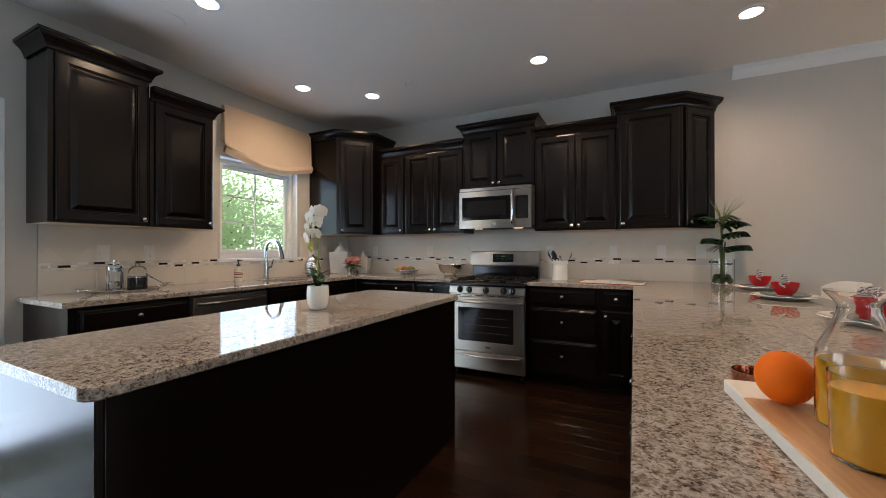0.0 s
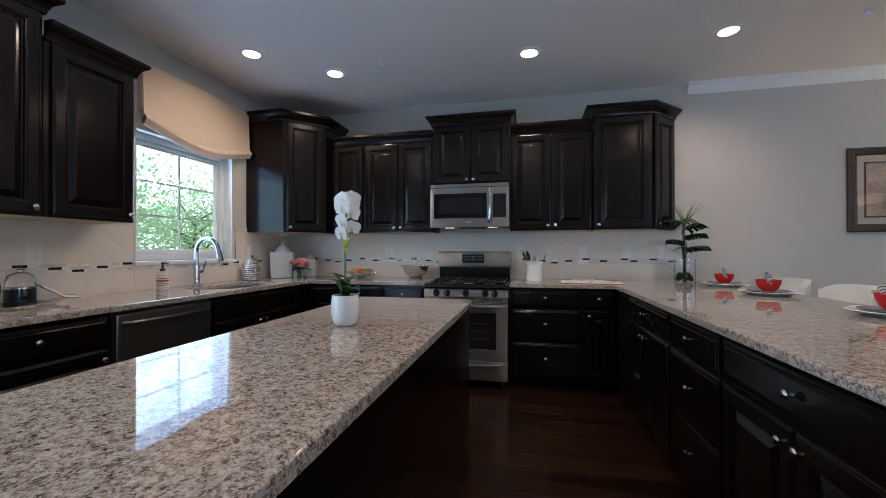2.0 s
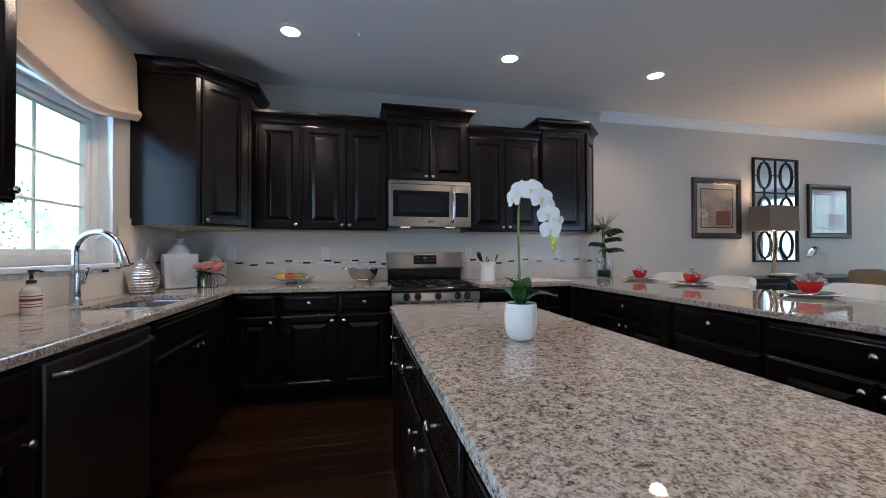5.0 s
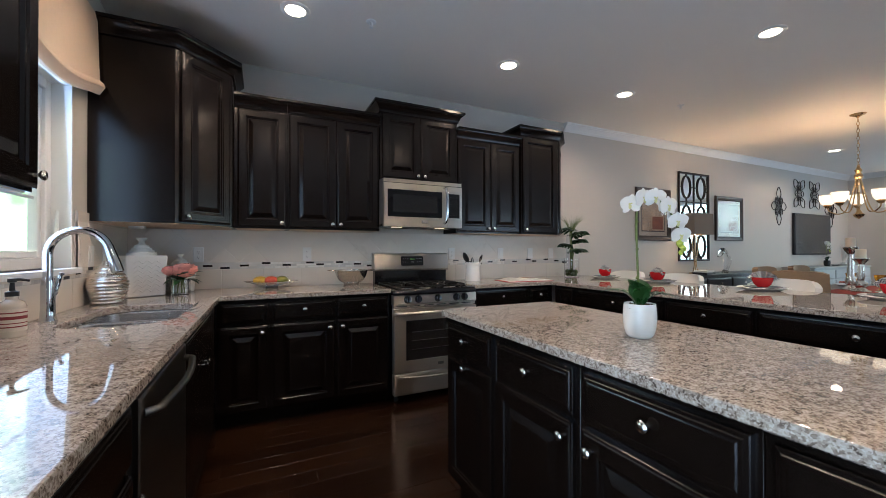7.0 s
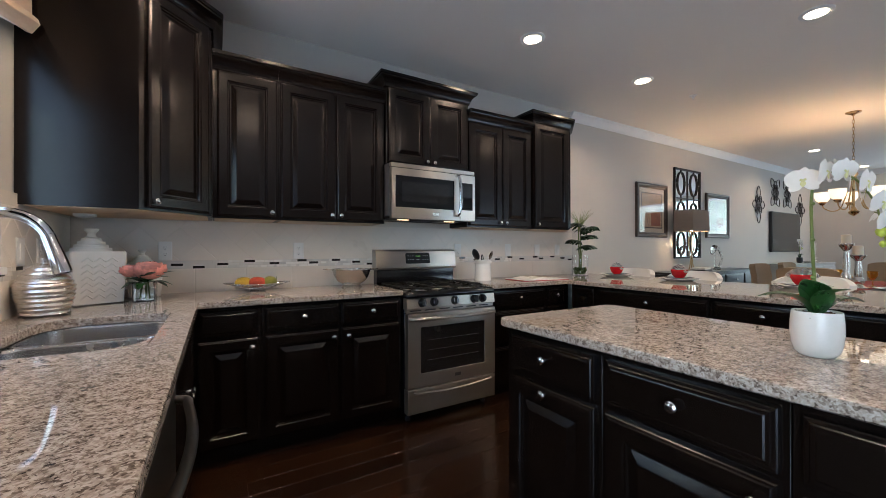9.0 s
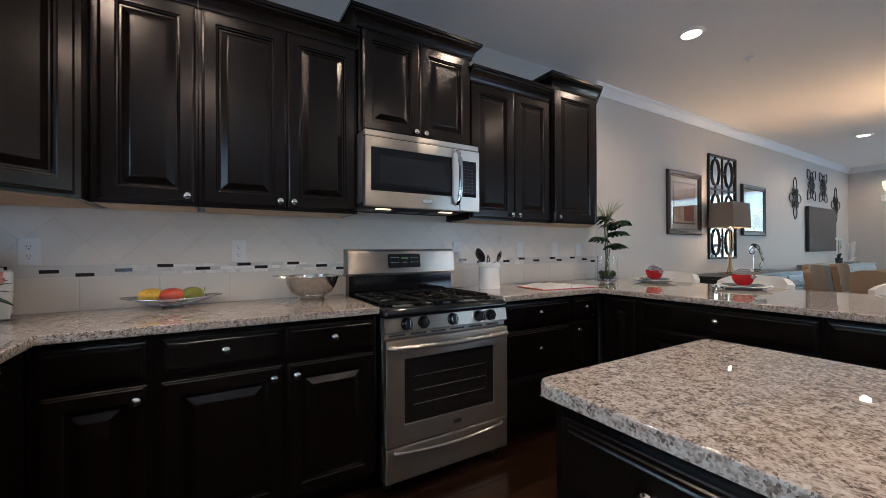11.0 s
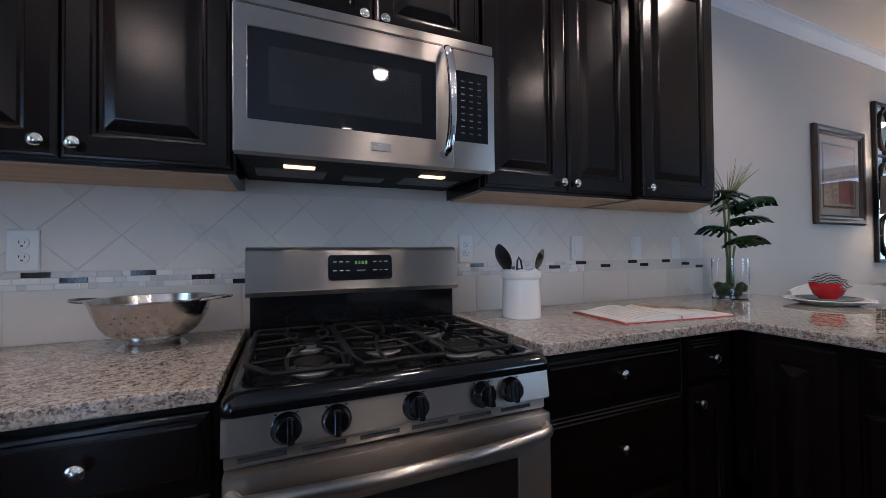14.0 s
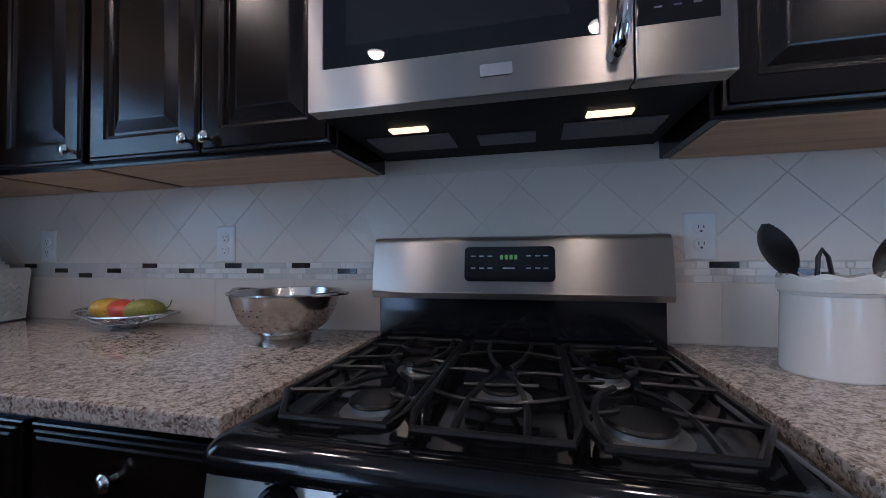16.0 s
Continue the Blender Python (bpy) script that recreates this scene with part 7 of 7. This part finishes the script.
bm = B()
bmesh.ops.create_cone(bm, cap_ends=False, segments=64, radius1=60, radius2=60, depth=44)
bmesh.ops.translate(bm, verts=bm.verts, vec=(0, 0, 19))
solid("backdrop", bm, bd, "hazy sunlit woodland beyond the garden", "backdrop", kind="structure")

# ---- splashback tiles ----
wall_n, wall_w = bpy.data.objects["wall_north"], bpy.data.objects["wall_west"]
TH = 0.010
def piece_mesh(name, pts, mat, thick):
    """A flat tile with eased front edges: its outline (u, v) in a wall's plane, standing out by thick."""
    me = bpy.data.meshes.new(name)
    cx, cy = sum(p[0] for p in pts) / len(pts), sum(p[1] for p in pts) / len(pts)
    n, V = len(pts), []
    size = max(abs(p[0] - cx) for p in pts) + 1e-6
    k = 1 - 0.0014 / size
    for s, t in ((1, 0.001), (1, thick - 0.0012), (k, thick)):
        V += [((p[0] - cx) * s + cx, -t, (p[1] - cy) * s + cy) for p in pts]
    F = [tuple(range(2 * n, 3 * n))]
    for r in (0, 1):
        F += [(r * n + j, r * n + (j + 1) % n, (r + 1) * n + (j + 1) % n, (r + 1) * n + j) for j in range(n)]
    me.from_pydata(V, [], F)
    me.materials.append(mat)
    return me
def clip(pts, a, b, lo, hi):
    """Cuts a convex outline to a <= u <= b, lo <= v <= hi."""
    for axis, lim, sign in ((0, a, 1), (0, b, -1), (1, lo, 1), (1, hi, -1)):
        out = []
        for i, p in enumerate(pts):
            q = pts[(i + 1) % len(pts)]
            ip, iq = sign * (p[axis] - lim) >= 0, sign * (q[axis] - lim) >= 0
            if ip:
                out.append(p)
            if ip != iq:
                t = (lim - p[axis]) / (q[axis] - p[axis])
                out.append((p[0] + t * (q[0] - p[0]), p[1] + t * (q[1] - p[1])))
        pts = out
        if len(pts) < 3:
            return []
    return pts
CACHE = {}
def lay(name, pts, mat, m, parent, thick=TH):
    u0, v0 = min(p[0] for p in pts), min(p[1] for p in pts)
    key = (name, mat.name, tuple((round(p[0] - u0, 3), round(p[1] - v0, 3)) for p in pts))
    if key not in CACHE:
        CACHE[key] = piece_mesh(name, [(p[0] - u0, p[1] - v0) for p in pts], mat, thick)
    ob = new(name, CACHE[key])
    ob.parent = parent
    ob.matrix_world = m @ Matrix.Translation((u0, 0, v0))
    return ob
S0, S1 = 1.082, 1.136
loose = {}
def splash(u0, u1, m, parent, holes, near, top, band, field):
    """A straight course, a mosaic band and a diagonal field, from u0 to u1 of a wall."""
    g = 0.0015
    inside = lambda u, v: any(a < u < b and c < v < d for a, b, c, d in holes)
    def course(pts):
        if len(pts) < 3:
            return
        cu, cv = sum(p[0] for p in pts) / len(pts), sum(p[1] for p in pts) / len(pts)
        if not inside(cu, cv) and max(p[0] for p in pts) - min(p[0] for p in pts) > 0.006:
            lay("tile", pts, TILE, m, parent)
    w = 0.305
    k = 0
    while u0 + k * w < u1 - 0.01:
        a, b = u0 + k * w + g, min(u0 + (k + 1) * w, u1) - g
        course([(a, CT + 0.002), (b, CT + 0.002), (b, S0 - g), (a, S0 - g)])
        k += 1
    rnd = random.Random(int(abs(u0) * 100))
    rh = (S1 - S0) / 3
    dark, d, k = [], band, 0
    while d < u1:
        dark.append((d, (1, 2, 1, 2, 1, 2, 1, 0)[k % 8]))
        d += (0.165, 0.162, 0.193, 0.086, 0.172, 0.164, 0.121, 0.140)[k % 8]
        k += 1
    for r in range(3):
        u, z0 = u0, S0 + r * rh
        stops = [q for q, row in dark if row == r and q > u0] + [99]
        while u < u1 - 0.004:
            if abs(u - stops[0]) < 1e-6:
                ln, mat = 0.068, MOSAICDARK
                stops.pop(0)
            else:
                ln, mat = rnd.choice((0.018, 0.03, 0.045, 0.062)), MOSAIC
                if u + ln > stops[0] - 0.012:
                    ln = stops[0] - u
            b = min(u + ln, u1)
            pts = [(u + 0.0008, z0 + 0.0008), (b - 0.0008, z0 + 0.0008), (b - 0.0008, z0 + rh - 0.0008), (u + 0.0008, z0 + rh - 0.0008)]
            if not inside((u + b) / 2, z0 + rh / 2) and b - u > 0.005:
                if near(u) and loose.get(parent.name, 0) < 300:
                    loose[parent.name] = loose.get(parent.name, 0) + 1
                    lay("mosaic_piece", pts, mat, m, parent)
                else:
                    rest.setdefault((parent.name, mat.name), []).append((m, pts))
            u = b
    t = 0.152
    h = t / math.sqrt(2)
    nu = int((u1 - u0) / h) + 3
    for i in range(-1, nu):
        for j in range(-1, 4):
            if (i + j) % 2:
                continue
            cu, cv = field + i * h, S1 + 0.111 + j * h
            e = h - 0.0012
            pts = clip([(cu - e, cv), (cu, cv - e), (cu + e, cv), (cu, cv + e)], u0, u1, S1 + g, top)
            if len(pts) >= 3:
                # cut round windows
                hit = [q for q in holes if q[0] < max(p[0] for p in pts) and q[1] > min(p[0] for p in pts) and q[2] < max(p[1] for p in pts) and q[3] > min(p[1] for p in pts)]
                if hit:
                    q = hit[0]
                    for piece in (clip(pts, -99, q[0], -99, 99), clip(pts, q[1], 99, -99, 99), clip(pts, q[0], q[1], -99, q[2])):
                        course(piece)
                else:
                    course(pts)
rest = {}
bm = box(B(), WX + 0.004, 0.82, WY - 0.0128, WY - 0.0005, CT - 0.03, 1.45)
part("grout_bed", bm, GROUT, wall_n)
bm = B()
for a, b, z1 in ((1.03, WIN[0] - 0.032, 1.45), (WIN[0] - 0.032, WIN[1] + 0.032, WIN[2] - 0.033), (WIN[1] + 0.032, WY - 0.009, 1.45)):
    box(bm, WX + 0.0005, WX + 0.0128, a, b, CT - 0.03, z1)
part("grout_bed", bm, GROUT, wall_w)
splash(WX + 0.016, 0.825, pose(0, WY - 0.004, 0), wall_n, [], lambda u: -2.75 < u < -0.1, 1.40, -3.914, -3.567)
splash(1.03, WY - 0.016, pose(WX + 0.004, 0, 0, 0, 0, 90), wall_w, [(WIN[0] - 0.032, WIN[1] + 0.032, WIN[2] - 0.033, 9)], lambda u: 1.0 < u < 3.6, 1.392, 0.80, 0.97)
for (pn, mn), items in rest.items():
    V, F = [], []
    for m, pts in items:
        n = len(V)
        for t in (0.001, TH - 0.001):
            V += [m @ Vector((p[0], -t, p[1])) for p in pts]
        F += [(n + 4, n + 5, n + 6, n + 7)] + [(n + j, n + (j + 1) % 4, n + 4 + (j + 1) % 4, n + 4 + j) for j in range(4)]
    me = bpy.data.meshes.new("mosaic_strip")
    me.from_pydata(V, [], F)
    me.materials.append(bpy.data.materials[mn])
    ob = new("mosaic_strip", me)
    ob.parent = bpy.data.objects[pn]
    tagged(ob, kind="stuff")

# ---- floor boards ----
rnd = random.Random(21)
BW = 0.127
meshes = {}
far_boards = []
y, row = SY, 0
count = 0
while y < WY:
    x = WX - rnd.random() * 1.0
    while x < EX:
        ln = rnd.choice((0.7, 0.95, 1.2, 1.5))
        a, b = max(x, WX), min(x + ln, EX)
        if b - a > 0.05:
            near = -2.9 < (a + b) / 2 < 0.6 and -0.4 < y < 3.6 and count < 300
            if near:
                key = round(b - a, 3)
                if key not in meshes:
                    bm = box(B(), 0, b - a - 0.0012, 0, BW - 0.0012, -0.008, 0.0, 0.0012)
                    me = bpy.data.meshes.new("board")
                    bm.to_mesh(me)
                    bm.free()
                    me.materials.append(FLOORWOOD)
                    meshes[key] = me
                ob = new("board", meshes[key])
                ob.location = (a, y, -0.001 * rnd.random() * 0.6)
                ob.parent = floor
                count += 1
            else:
                far_boards.append((a, b, y))
        x += ln
    y += BW
V, F = [], []
for a, b, y in far_boards:
    n = len(V)
    V += [(p, q, r) for r in (-0.006, 0.0) for p, q in ((a, y), (b - 0.0012, y), (b - 0.0012, y + BW - 0.0012), (a, y + BW - 0.0012))]
    F += [(n + 4, n + 5, n + 6, n + 7)] + [(n + j, n + (j + 1) % 4, n + 4 + (j + 1) % 4, n + 4 + j) for j in range(4)]
me = bpy.data.meshes.new("boards")
me.from_pydata(V, [], F)
me.materials.append(FLOORWOOD)
ob = new("boards", me)
ob.parent = floor
tagged(ob, kind="stuff")
